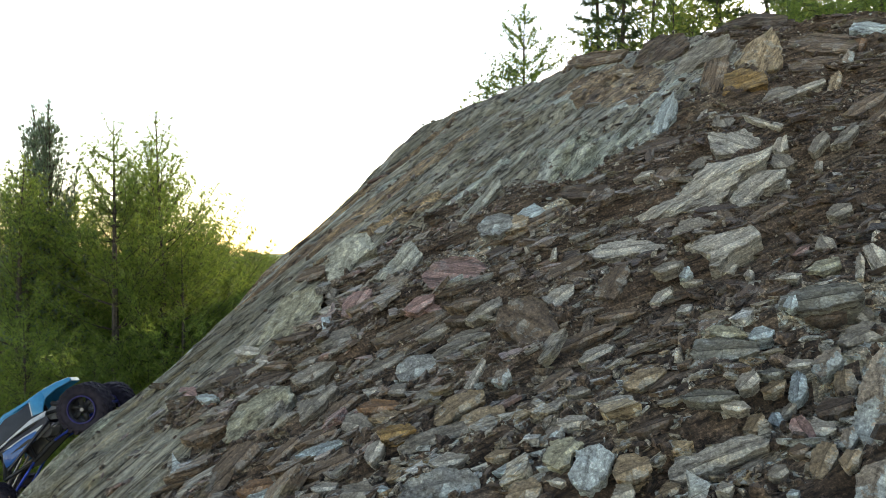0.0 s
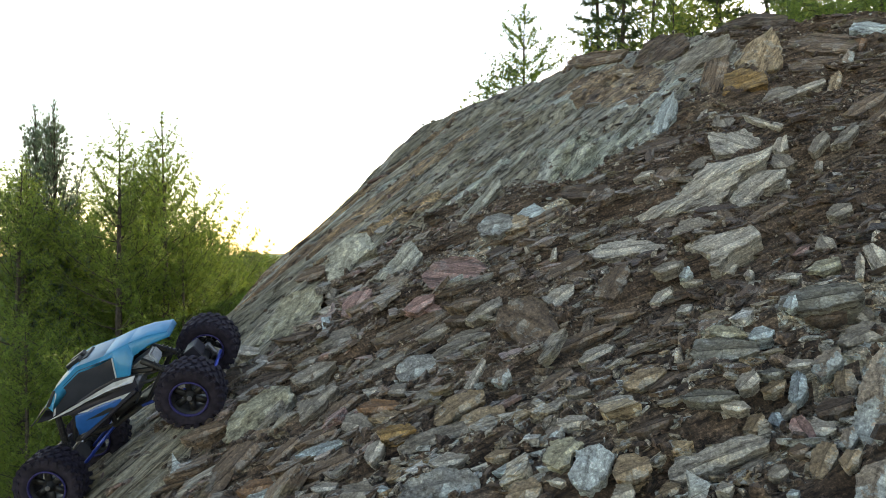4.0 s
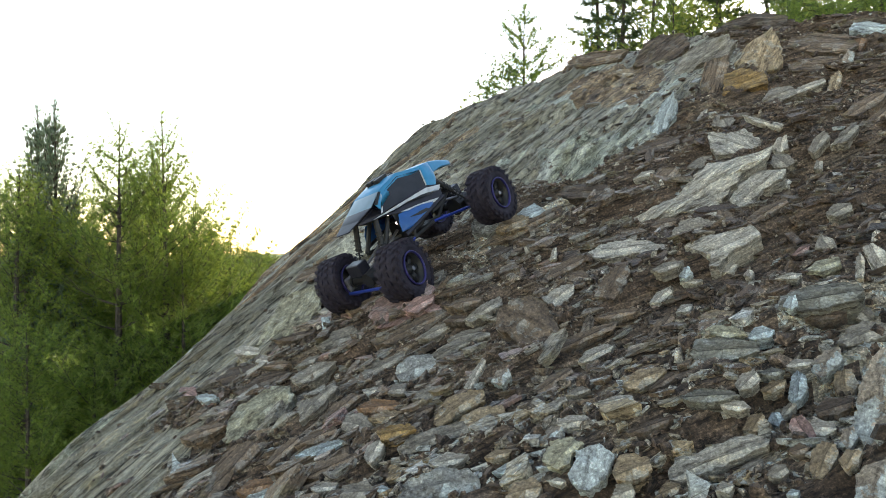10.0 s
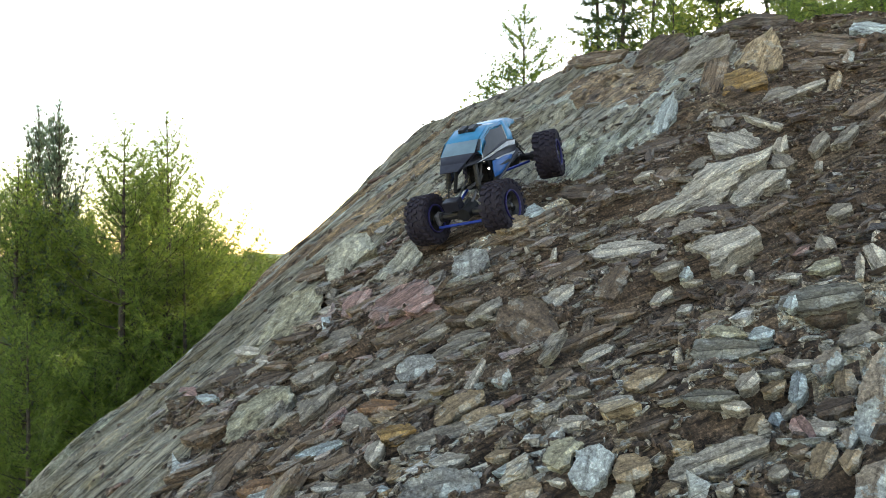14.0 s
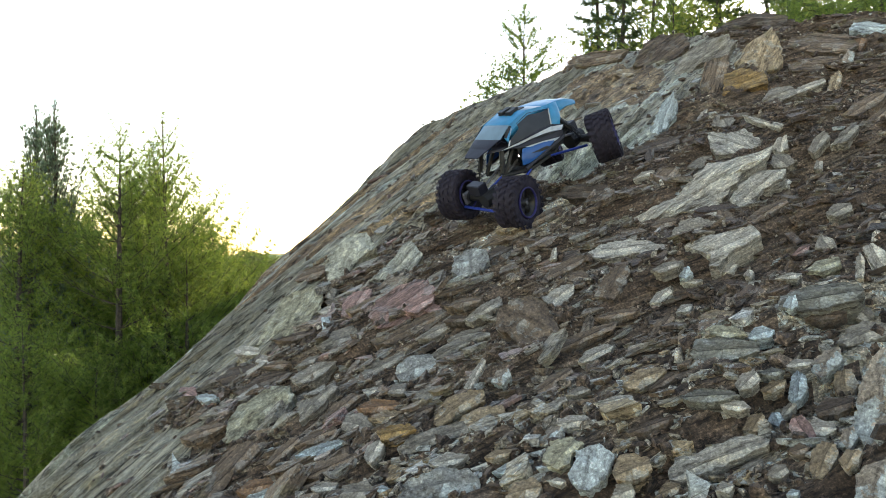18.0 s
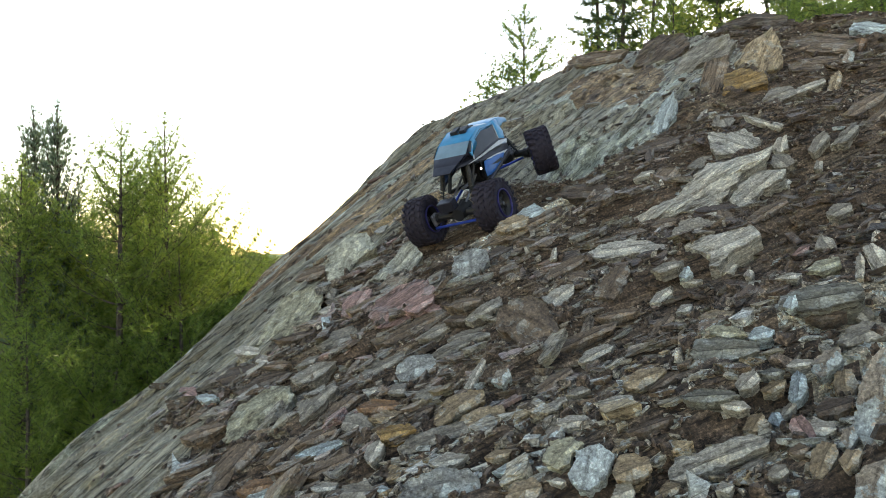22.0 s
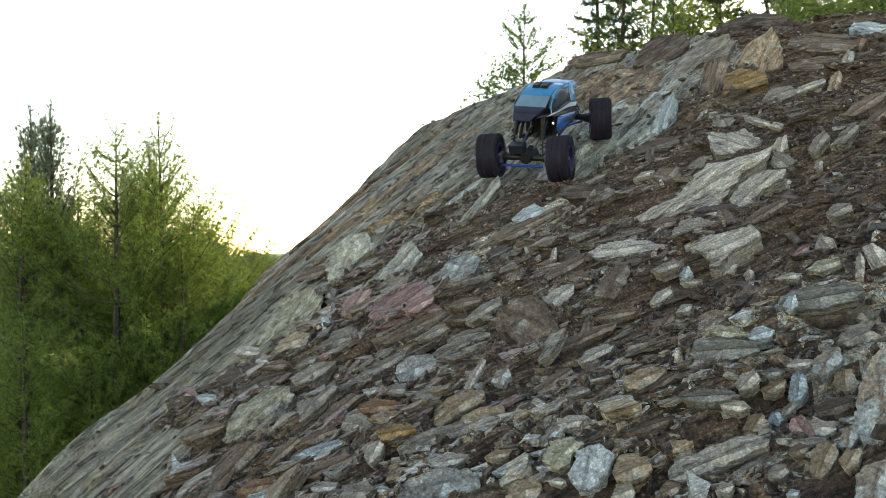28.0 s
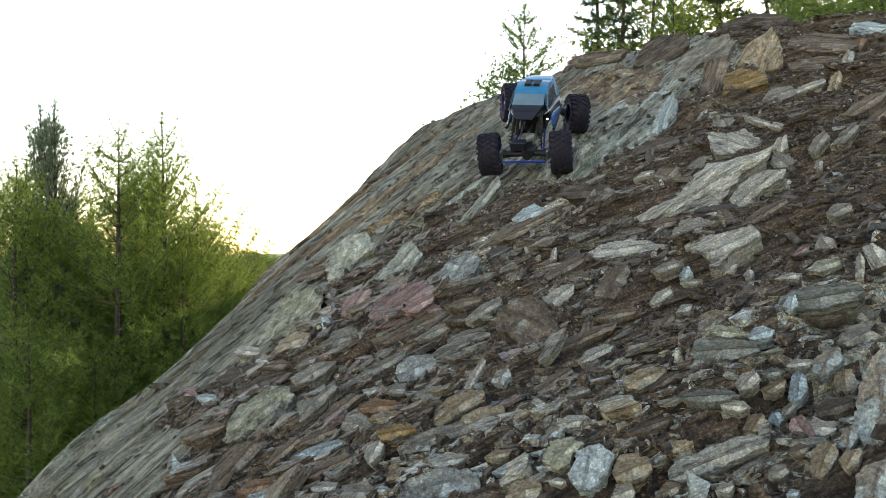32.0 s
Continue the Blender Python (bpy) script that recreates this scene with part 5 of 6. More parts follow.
scatter("rock_crumbs", CRUMBS, _x, _y, _size, _rng.uniform(0.4, 0.95, _n), _size * _rng.uniform(0.25, 0.6, _n), _rng.uniform(-3, 3, _n), np.abs(_rng.normal(0, 0.4, _n)), _rng, M_SOIL, "small crumbs of dark brown weathered rock and soil", -0.3)

# stones that can be told apart, as pieces of the slope
STONES = []
for _k in range(36):
    _p, _t = sheaf(_rng, int(_rng.integers(4, 7)), 3, 3, 0.10, 0.06, ())
    STONES.append(raw_mesh("stone", _p, _t.ravel(), 3))
    STONES[-1].materials.append((M_STONE, M_PALESTONE, M_UMBERSTONE)[_k // 12])
_x, _y = spread(1700, _rng, -0.7, 2.0, 0.6, 3.1, plates)
_x, _y = _x[:290], _y[:290]
_n = len(_x)
_size = np.clip(np.exp(_rng.normal(math.log(0.052), 0.35, _n)), 0.03, 0.085) * finer(_x, _y)
_F = frames_on(_x, _y, _rng.normal(0, 0.45, _n), np.abs(_rng.normal(0, 0.2, _n)), _rng)
_z = ground_z(_x, _y) + EYE.z
_pick = np.where(low_part(_x, _y), 12, np.where(umber_part(_x, _y), 24, 0))
for _i in range(_n):
    _w, _h = _size[_i] * _rng.uniform(0.25, 0.6), _size[_i] * _rng.uniform(0.07, 0.18)
    _o = put("stone", STONES[_i % 12 + _pick[_i]], None, ground)
    _m = Matrix(_F[_i].tolist()).to_4x4() @ Matrix.Diagonal((_size[_i], _w, _h, 1))
    _m.translation = Vector((_x[_i], _y[_i], _z[_i])) + Vector(_F[_i][:, 2]) * _h * 0.3
    _o.matrix_basis = _m


# ---- trees ----
def tube(bm, pts, r0, r1, n=6):
    """A tapering limb along points."""
    rings = []
    for i, p in enumerate(pts):
        d = (Vector(pts[min(i + 1, len(pts) - 1)]) - Vector(pts[max(i - 1, 0)])).normalized()
        u = d.orthogonal().normalized()
        w = d.cross(u)
        r = r0 + (r1 - r0) * i / (len(pts) - 1)
        rings.append([bm.verts.new(Vector(p) + (u * math.cos(a) + w * math.sin(a)) * r) for a in [2 * math.pi * k / n for k in range(n)]])
    for a, b in zip(rings, rings[1:]):
        for k in range(n):
            bm.faces.new((a[k], a[(k + 1) % n], b[(k + 1) % n], b[k]))
    bm.faces.new(rings[-1])
    bm.faces.new(list(reversed(rings[0])))


def pine(height, spread_, bare_to, rng, density=1.0, needle=0.11, width=0.007, upsweep=0.35, gap=1.0, loose=0.5, needles=None, lobes=0.0, tips=0.0, twig=0.22):
    """Meshes of a young pine: trunk with whorls of limbs, and its needle tufts."""
    wood, P, T = bmesh.new(), [], []
    sway = [rng.normal(0, 0.012 * height), rng.normal(0, 0.012 * height)]
    axis = lambda h: Vector((sway[0] * (h / height) ** 2, sway[1] * (h / height) ** 2, h))
    tube(wood, [axis(height * k / 10) for k in range(11)], 0.016 * height, 0.003, 7)

    def tuft(p, d, ln, count):
        for _ in range(count):
            v = Vector((rng.normal(), rng.normal(), rng.normal())).normalized()
            n = (d + v * loose).normalized()
            s = n.orthogonal().normalized()
            s = (s * math.cos(v.x * 3) + n.cross(s) * math.sin(v.x * 3)) * width * rng.uniform(0.6, 1.3)
            L = ln * rng.uniform(0.6, 1.15)
            b = len(P)
            e = p + n * L + Vector((0, 0, -0.1 * L))
            P.extend([p - s, p + s, e])
            T.append((b, b + 1, b + 2))

    ph = rng.uniform(0, 6.28)
    h = bare_to * height
    while h < height * 0.99:
        f = (h / height - bare_to) / (1 - bare_to)
        reach = spread_ * (1 - f) ** 0.75 * (0.35 + 0.65 * min(1, (f + 0.12) * 4)) + 0.05 * height * (1 - f)
        k = rng.integers(4, 7) if f < 0.9 else 3
        a0 = rng.uniform(0, 6.28)
        for i in range(k):
            a = a0 + 6.283 * i / k + rng.normal(0, 0.25)
            L = reach * rng.uniform(0.45, 1.18) * (1 + lobes * math.sin(2 * a + 9 * f + ph))
            up = upsweep + 0.7 * f + rng.normal(0, 0.15)
            pts = []
            for j in range(6):
                t = j / 5
                pts.append(axis(h) + Vector((math.cos(a) * L * t, math.sin(a) * L * t, L * (up * t * (0.45 + 0.75 * t)))))
            tube(wood, pts, 0.005 * height * (1 - 0.8 * f) * 0.6 + 0.002, 0.002, 4)
            for j in range(int(L / 0.04)):
                q = 5 * (max(0.15, tips) + (1 - max(0.15, tips)) * j * 0.04 / L)
                i0 = min(4, int(q))
                tuft(pts[i0].lerp(pts[i0 + 1], q - i0), (pts[i0 + 1] - pts[i0]).normalized(), needle, int(6 * density) + 3)
            m = max(2, int(L / twig * density)) if f < 0.9 else 0
            for j in range(m):
                t = max(0.25, tips) + (0.95 - max(0.25, tips)) * (j + 0.5) / m
                q = t * 5
                i0 = min(4, int(q))
                p = pts[i0].lerp(pts[i0 + 1], q - i0)
                d = (pts[i0 + 1] - pts[i0]).normalized()
                side = 1 if j % 2 else -1
                tw = (d + side * Vector((-math.sin(a), math.cos(a), 0)) * rng.uniform(0.4, 0.9) + Vector((0, 0, 0.35 + rng.normal(0, 0.2)))).normalized()
                tl = (0.14 + 0.55 * L * (1 - t)) * rng.uniform(0.7, 1.3)
                steps = max(2, int(tl / 0.045))
                tube(wood, [p, p + tw * tl], 0.0035, 0.0015, 3)
                for s in range(steps + 1):
                    off = Vector((rng.normal(), rng.normal(), rng.normal())) * 0.032
                    tuft(p + tw * tl * s / steps + off, (tw + off * 8).normalized(), needle, int(6 * density) + 3)
            tuft(pts[-1], (pts[-1] - pts[-2]).normalized(), needle, 8)
        h += height * rng.uniform(0.024, 0.042) * gap * (1.15 - 0.5 * f)
    for s in range(8):
        tuft(axis(height * (0.93 + 0.07 * s / 7)), Vector((0, 0, 1)), needle, 12)
    w = bpy.data.meshes.new("trunk")
    wood.to_mesh(w)
    wood.free()
    w.materials.append(M_BARK)
    c = raw_mesh("crown", np.array([tuple(p) for p in P]), np.array(T).ravel(), 3)
    c.materials.append(needles or M_NEEDLE)
    return w, c


def plant_tree(name, meshes, x, y, z, turn, scale_, label, group=""):
    t = new(name)
    t.matrix_world = pose(x, y, z, 0, 0, turn)
    t.scale = (scale_,) * 3
    for nm, me in zip(("trunk", "crown"), meshes):
        put(nm, me, None, t)
    return tagged(t, label, "tree", group)


def floor_at(x, y):
    return float(ground_z(np.array([x]), np.array([y]))[0]) + EYE.z


def broadleaf(height, spread_, bare_to, rng, leaf_=0.05, clumps=150):
    """Meshes of a broad-leaved tree: forked trunk and limbs, and leaves in loose clumps."""
    wood, P, T = bmesh.new(), [], []
    tube(wood, [(rng.normal(0, 0.01 * height) * (k > 0), rng.normal(0, 0.01 * height) * (k > 0), height * 0.92 * k / 6) for k in range(7)], 0.014 * height, 0.006, 7)
    for c in range(clumps):
        h = height * (bare_to + (1 - bare_to) * rng.uniform(0, 1) ** 0.8)
        f = (h / height - bare_to) / (1 - bare_to)
        a, r = rng.uniform(0, 6.28), spread_ * math.sqrt(rng.uniform(0.02, 1)) * (1.05 - 0.75 * f ** 2)
        tip = Vector((r * math.cos(a), r * math.sin(a), h))
        if c % 3 == 0:
            root = Vector((0, 0, max(0.2, h - 0.7 * r - 0.1)))
            mid = root.lerp(tip, 0.55) + Vector((0, 0, 0.1 * r))
            tube(wood, [root, mid, tip], 0.004 * height * 0.5, 0.003, 4)
        for _ in range(rng.integers(14, 30)):
            q = tip + Vector((rng.normal(), rng.normal(), rng.normal() * 0.7)) * 0.06 * height * 0.5
            u = Vector((rng.normal(), rng.normal(), rng.normal())).normalized()
            v = u.orthogonal().normalized()
            L = leaf_ * rng.uniform(0.6, 1.3)
            b = len(P)
            P.extend([q - u * L, q + v * L * 0.5, q + u * L, q - v * L * 0.5])
            T.extend([(b, b + 1, b + 2), (b, b + 2, b + 3)])
    w = bpy.data.meshes.new("trunk")
    wood.to_mesh(w)
    wood.free()
    w.materials.append(M_BARK)
    c = raw_mesh("crown", np.array([tuple(p) for p in P]), np.array(T).ravel(), 3)
    c.materials.append(M_LEAF)
    return w, c


_tr = np.random.default_rng(11)
PINES = [pine(5.8, 1.75, 0.16, _tr, 1.7, 0.070, 0.0042, 0.22, 1.5, 1.0, lobes=0.25, twig=0.2), pine(5.8, 1.35, 0.08, _tr, 1.7, 0.070, 0.0042, 0.4, 1.5, 1.0, lobes=0.25, twig=0.2), pine(4.6, 1.5, 0.04, _tr, 1.3, 0.085, 0.0055, 0.25, 1.6, 1.0, lobes=0.25, twig=0.22),
         pine(5.8, 0.42, 0.05, _tr, 2.4, 0.085, 0.0050, 2.0, 1.0, 0.6, M_BLUENEEDLE, lobes=0.3)]
PINE_LABEL = "young green pine tree with long soft needles"
SWAYING = []
for _u, _d, _k, _top, _t in ((-0.424, 9.6, 0, 1.60, 20), (-0.358, 10.0, 1, 1.76, 75), (-0.503, 10.4, 3, 1.98, 140), (-0.526, 10.8, 3, 1.99, 60), (-0.545, 9.9, 1, 1.20, 310), (-0.455, 12.5, 1, 0.85, 15), (-0.402, 12.8, 1, 1.35, 100), (-0.372, 11.6, 1, 1.15, 160), (-0.325, 12.4, 1, 0.95, 220), (-0.285, 12.0, 1, 0.25, 280), (-0.392, 12.2, 2, 0.48, 300), (-0.335, 9.6, 2, 0.15, 15), (-0.56, 9.6, 1, 1.15, 250), (-0.475, 11.2, 1, 1.05, 30), (-0.318, 11.0, 2, 0.62, 60), (-0.27, 12.5, 1, 0.10, 200), (-0.382, 10.8, 2, 1.36, 120), (-0.50, 13.0, 2, 1.1, 330), (-0.60, 12.0, 2, 1.4, 280), (-0.235, 15.0, 1, -0.05, 20), (-0.30, 14.5, 2, 0.3, 90), (-0.54, 8.0, 2, -0.7, 45), (-0.455, 8.6, 2, -0.95, 190)):
    _x, _y = _u * _d, _d
    _z = floor_at(_x, _y) - 0.05
    _s = (_top + EYE.z - _z) / (5.8, 5.8, 4.6, 5.8)[_k]
    SWAYING.append(plant_tree("pine_tree", PINES[_k], _x, _y, _z, _t, _s, PINE_LABEL, "pines below the slope"))

# trees and saplings on the hill behind the crest
_tr = np.random.default_rng(23)
SPARSE = pine(4.0, 1.25, 0.2, _tr, 1.2, 0.09, 0.009, 0.05, 2.9, 1.1, lobes=0.2, tips=0.35)
TALL = pine(7.5, 1.0, 0.14, _tr, 0.5, 0.19, 0.012, -0.05, 2.1, 1.0, M_SHADENEEDLE)
LEAFY = [broadleaf(5.0, 1.5, 0.12, _tr, 0.08, 130), broadleaf(3.4, 1.0, 0.1, _tr, 0.038, 110), broadleaf(3.4, 0.9, 0.1, _tr, 0.042, 20)]
for _name, _me, _u, _d, _top, _h, _t, _l in (
        ("sapling", SPARSE, 0.105, 7.2, 2.29, 4.0, 30, "thin young pine with sparse needles against the sky"),
        ("leafy_bush", LEAFY[1], 0.086, 6.4, 1.56, 3.4, 0, "leafy green bush behind the rock crest"),
        ("leafy_bush", LEAFY[2], 0.158, 7.5, 2.02, 3.4, 80, "small leafy bush behind the rock crest"),
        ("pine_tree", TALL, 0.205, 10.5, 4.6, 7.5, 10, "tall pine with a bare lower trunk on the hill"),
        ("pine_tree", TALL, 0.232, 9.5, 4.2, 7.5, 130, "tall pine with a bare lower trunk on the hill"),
        ("broadleaf_tree", LEAFY[0], 0.275, 9.8, 4.4, 5.0, 0, "leafy green tree on the hill behind the crest"),
        ("leafy_bush", LEAFY[2], 0.045, 6.3, 1.28, 3.4, 120, "thin leafy twigs against the sky on the crest"),
        ("young_pine", PINES[2], 0.300, 8.6, 2.9, 4.6, 110, "bright yellow-green young pine behind the crest"),
        ("broadleaf_tree", LEAFY[0], -0.252, 34.0, -0.10, 5.0, 20, "distant sunlit tree beyond the slope"),
        ("broadleaf_tree", LEAFY[0], -0.236, 40.0, -0.35, 5.0, 120, "distant sunlit tree beyond the slope"),
        ("broadleaf_tree", LEAFY[0], -0.222, 37.0, -0.42, 5.0, 220, "distant sunlit tree beyond the slope"),
        ("leafy_bush", LEAFY[1], 0.325, 8.0, 2.45, 3.4, 200, "yellow-green bush behind the rock crest"),
        ("young_pine", PINES[2], 0.45, 6.8, 2.35, 4.6, 60, "bright green young pine at the top of the slope"),
        ("broadleaf_tree", LEAFY[0], 0.42, 11.0, 5.2, 5.0, 250, "leafy green tree on the hill behind the crest"),
        ("broadleaf_tree", LEAFY[0], 0.52, 9.5, 5.0, 5.0, 40, "leafy green tree on the hill behind the crest"),
        ("young_pine", PINES[2], 0.57, 6.6, 2.3, 4.6, 160, "bright green young pine at the top of the slope"),
        ("broadleaf_tree", LEAFY[0], 0.30, 13.5, 6.2, 5.0, 200, "leafy green tree on the hill behind the crest"),
        ("broadleaf_tree", LEAFY[0], 0.56, 13.0, 6.6, 5.0, 170, "leafy green tree on the hill behind the crest"),
        ("young_pine", PINES[2], 0.51, 6.2, 2.15, 4.6, 20, "bright green young pine at the top of the slope"),
        ("pine_tree", TALL, 0.36, 11.5, 6.0, 7.5, 60, "tall pine with needles coloured for shade on the hill behind the crest"),
        ("pine_tree", TALL, 0.46, 10.8, 6.0, 7.5, 200, "tall pine with needles coloured for shade on the hill behind the crest"),
        ("pine_tree", TALL, 0.54, 11.6, 6.6, 7.5, 310, "tall pine with needles coloured for shade on the hill behind the crest"),
        ("pine_tree", TALL, 0.60, 10.2, 6.0, 7.5, 30, "tall pine with needles coloured for shade on the hill behind the crest"),
        ("broadleaf_tree", LEAFY[0], 0.63, 10.0, 5.6, 5.0, 300, "leafy green tree on the hill behind the crest")):
    _x, _y = _u * _d, _d
    _z = floor_at(_x, _y) - 0.05
    plant_tree(_name, _me, _x, _y, _z, _t, (_top + EYE.z - _z) / _h, _l, "trees on the hill")

# far wooded hill
_gx, _gy = np.linspace(-90, 20, 180), np.linspace(150, 230, 40)
_hx, _hy = np.meshgrid(_gx, _gy)
_hz = -14.2 + (12.4 + 2.2 * fbm(_hx * 0.05, _hy * 0.05, 77)) * np.sin(np.clip((_hy - 150) / 80, 0, 1) * math.pi) + 2.6 * fbm(_hx * 0.45, _hy * 0.45, 78, 5)
_o = new("far_hill", grid_mesh("far_hill", _gx, _gy, _hz + EYE.z))
_o.data.materials.append(M_HILL)
tagged(_o, "distant sunlit wooded hill", "hill", kind="structure")
# ---- the radio-controlled rock crawler ----
R_TYRE, W_TYRE, HALF_BASE, HALF_TRACK = 0.0600, 0.056, 0.155, 0.1043
AXLE_Z = (0.007, 0.0055)   # front and rear, below the shell


def box(bm, c, s, m=None):
    g = bmesh.ops.create_cube(bm, size=1.0)
    bmesh.ops.scale(bm, vec=s, verts=g["verts"])
    if m:
        bmesh.ops.transform(bm, matrix=m, verts=g["verts"])
    bmesh.ops.translate(bm, vec=c, verts=g["verts"])
    return g["verts"]


def ring_profile(bm, prof, n):
    """Turn a profile of (radius, y) round the y axis."""
    rows = [[bm.verts.new((r * math.cos(2 * math.pi * k / n), y, r * math.sin(2 * math.pi * k / n))) for r, y in prof] for k in range(n)]
    m = len(prof)
    for k in range(n):
        a, b = rows[k], rows[(k + 1) % n]
        for j in range(m - 1):
            bm.faces.new((a[j], b[j], b[j + 1], a[j + 1]))


def make_tyre():
    bm = bmesh.new()
    w = W_TYRE / 2
    ring_profile(bm, [(0.0325, -w * 0.8), (0.0415, -w * 0.98), (0.0505, -w), (0.0555, -w * 0.86), (0.0573, -w * 0.4), (0.0577, 0), (0.0573, w * 0.4), (0.0555, w * 0.86), (0.0505, w), (0.0415, w * 0.98), (0.0325, w * 0.8)], 40)
    return bm


def make_rim(sg):
    bm = bmesh.new()
    w = W_TYRE / 2
    if sg:
        ring_profile(bm, [(0.0329, sg * w * 0.80), (0.0350, sg * w * 0.95), (0.0345, sg * w * 1.02), (0.0324, sg * w * 1.02), (0.0308, sg * w * 0.92), (0.0329, sg * w * 0.80)], 36)
    else:
        ring_profile(bm, [(0.0325, -w * 0.85), (0.0307, -w * 0.85), (0.0289, 0), (0.0307, w * 0.85), (0.0325, w * 0.85), (0.0311, 0), (0.0325, -w * 0.85)], 32)
    return bm


def make_spokes():
    bm = bmesh.new()
    w = W_TYRE / 2
    ring_profile(bm, [(0.0, -w * 0.3), (0.010, -w * 0.3), (0.011, w * 0.55), (0.006, w * 0.62), (0.006, w * 0.8), (0.0, w * 0.8)], 12)
    for k in range(6):
        a = 2 * math.pi * k / 6
        m = Matrix.Rotation(-a, 4, "Y")
        box(bm, (0.019 * math.cos(a), w * 0.42, 0.019 * math.sin(a)), (0.0235, 0.007, 0.010), m)
    return bm


TYRE = part("wheel", make_tyre(), M_RUBBER, None, "", False)
# tread lugs: three rows and a shoulder row across the tread, one on each sidewall
LUGS = []
for _sz in ((0.0068, 0.0145, 0.0085), (0.0068, 0.012, 0.0085), (0.0068, 0.009, 0.0085), (0.009, 0.006, 0.007)):
    bm = bmesh.new()
    box(bm, (0, 0, 0), _sz)
    me = bpy.data.meshes.new("tread_lug")
    bm.to_mesh(me)
    bm.free()
    me.materials.append(M_RUBBER)
    LUGS.append(me)
for _k in range(22):
    _a = 2 * math.pi * _k / 22
    for _j, (_y, _m) in enumerate(((-0.0185, 0), (-0.0035, 1), (0.0115, 1), (0.0215, 2))):
        _aa = _a + (0.07 if _j % 2 else -0.07)
        _o = put("tread_lug", LUGS[_m], None, TYRE)
        _o.matrix_basis = Matrix.Translation((0.0580 * math.cos(_aa), _y, 0.0580 * math.sin(_aa))) @ Matrix.Rotation(-_aa, 4, "Y") @ Matrix.Rotation(0.35 if _j % 2 else -0.35, 4, "X")
    for _g in (-1, 1):
        _o = put("tread_lug", LUGS[3], None, TYRE)
        _o.matrix_basis = Matrix.Translation((0.0537 * math.cos(_a), _g * W_TYRE / 2 * 0.97, 0.0537 * math.sin(_a))) @ Matrix.Rotation(-_a, 4, "Y")
for _g in (-1, 1):
    part("rim", make_rim(_g), M_RIM, TYRE, "violet-blue rim ring", False)
part("wheel_barrel", make_rim(0), M_BLACK, TYRE, "black wheel barrel", False)
bm = bmesh.new()
ring_profile(bm, [(0.0, W_TYRE * 0.36), (0.0048, W_TYRE * 0.36), (0.0048, W_TYRE * 0.43), (0.0, W_TYRE * 0.43)], 6)
part("hub_nut", bm, M_STEEL, TYRE, "dull metal hub nut")
part("spokes", make_spokes(), M_BLACK, TYRE, "black spokes", False)
car = new("rc_crawler")
tagged(car, "blue radio-controlled rock crawler with big black knobbly tyres", "toy car")
WHEELS = {}
for _k in ("FL", "FR", "RL", "RR"):
    w = TYRE if _k == "FL" else copy_thing(TYRE, Matrix())
    w.parent = car
    WHEELS[_k] = w

def panel(name, pts, mat, label="", thick=0.0016, bulge=0.0, both=True):
    """A moulded shell panel from its corners, domed a little, with thickness; on both sides of the body where it is a side panel."""
    for side in ((1, -1) if both else (1,)):
        bm = bmesh.new()
        q = [Vector((x, y * side, z)) for x, y, z in pts]
        mid = sum(q, Vector()) / len(q)
        nrm = Vector()
        for i in range(len(q)):
            nrm += (q[i] - mid).cross(q[(i + 1) % len(q)] - mid)
        nrm.normalize()
        out = nrm if nrm.dot(mid - Vector((0.0, 0.0, 0.07))) > 0 else -nrm
        n = len(q)
        ring = lambda f, h: [bm.verts.new(p.lerp(mid, f) + out * h) for p in q]
        low, side_top = ring(0, -thick * 0.5), ring(0, thick * 0.5)
        e0, e1, e2 = ring(0, thick * 0.5), ring(0.12, thick * 0.5 + 0.0004 + bulge * 0.45), ring(0.5, thick * 0.5 + 0.0004 + bulge * 0.9)
        c1, c2 = bm.verts.new(mid + out * (thick * 0.5 + 0.0004 + bulge)), bm.verts.new(mid - out * thick * 0.5)
        for i in range(n):
            j = (i + 1) % n
            fs = [bm.faces.new((a[i], a[j], b[j], b[i])) for a, b in ((e0, e1), (e1, e2))] + [bm.faces.new((e2[i], e2[j], c1))]
            for f in fs:
                f.smooth = True
            bm.faces.new((low[j], low[i], c2))
            bm.faces.new((side_top[i], low[i], low[j], side_top[j]))
        bmesh.ops.recalc_face_normals(bm, faces=bm.faces)
        part(name, bm, mat, car, label)


def across(pts):
    """Corners on the left, joined to their mirror images on the right."""
    return list(pts) + [(x, -y, z) for x, y, z in reversed(pts)]


A, B, C, D = (0.159, 0.0235, 0.114), (0.130, 0.0340, 0.1215), (0.098, 0.0455, 0.130), (0.058, 0.0435, 0.147)
E, F, G, H = (-0.002, 0.044, 0.156), (-0.052, 0.043, 0.141), (-0.101, 0.038, 0.132), (-0.167, 0.030, 0.105)
panel("hood_nose", across([A, B]), M_HOOD, "dark grey hood panel", 0.002, both=False)
panel("hood", across([B, C]), M_HOOD, "dark grey hood panel", 0.002, 0.002, both=False)
panel("windscreen", across([C, D]), M_SCREEN, "grey windscreen", 0.0016, 0.002, both=False)
panel("roof", across([D, E]), M_BLUE, "", 0.002, 0.004, both=False)
panel("rear_roof", across([E, F]), M_SCREEN, "grey rear roof panel", 0.002, 0.003, both=False)
panel("tail", across([F, G]), M_BLUE, "", 0.0025, 0.003, both=False)
panel("tail_fin", across([G, (-0.135, 0.034, 0.121), H]), M_BLUE, "", 0.003, 0.003, both=False)
panel("tail_edge", across([H, (-0.165, 0.032, 0.096)]), M_BLUE, "", 0.002, both=False)
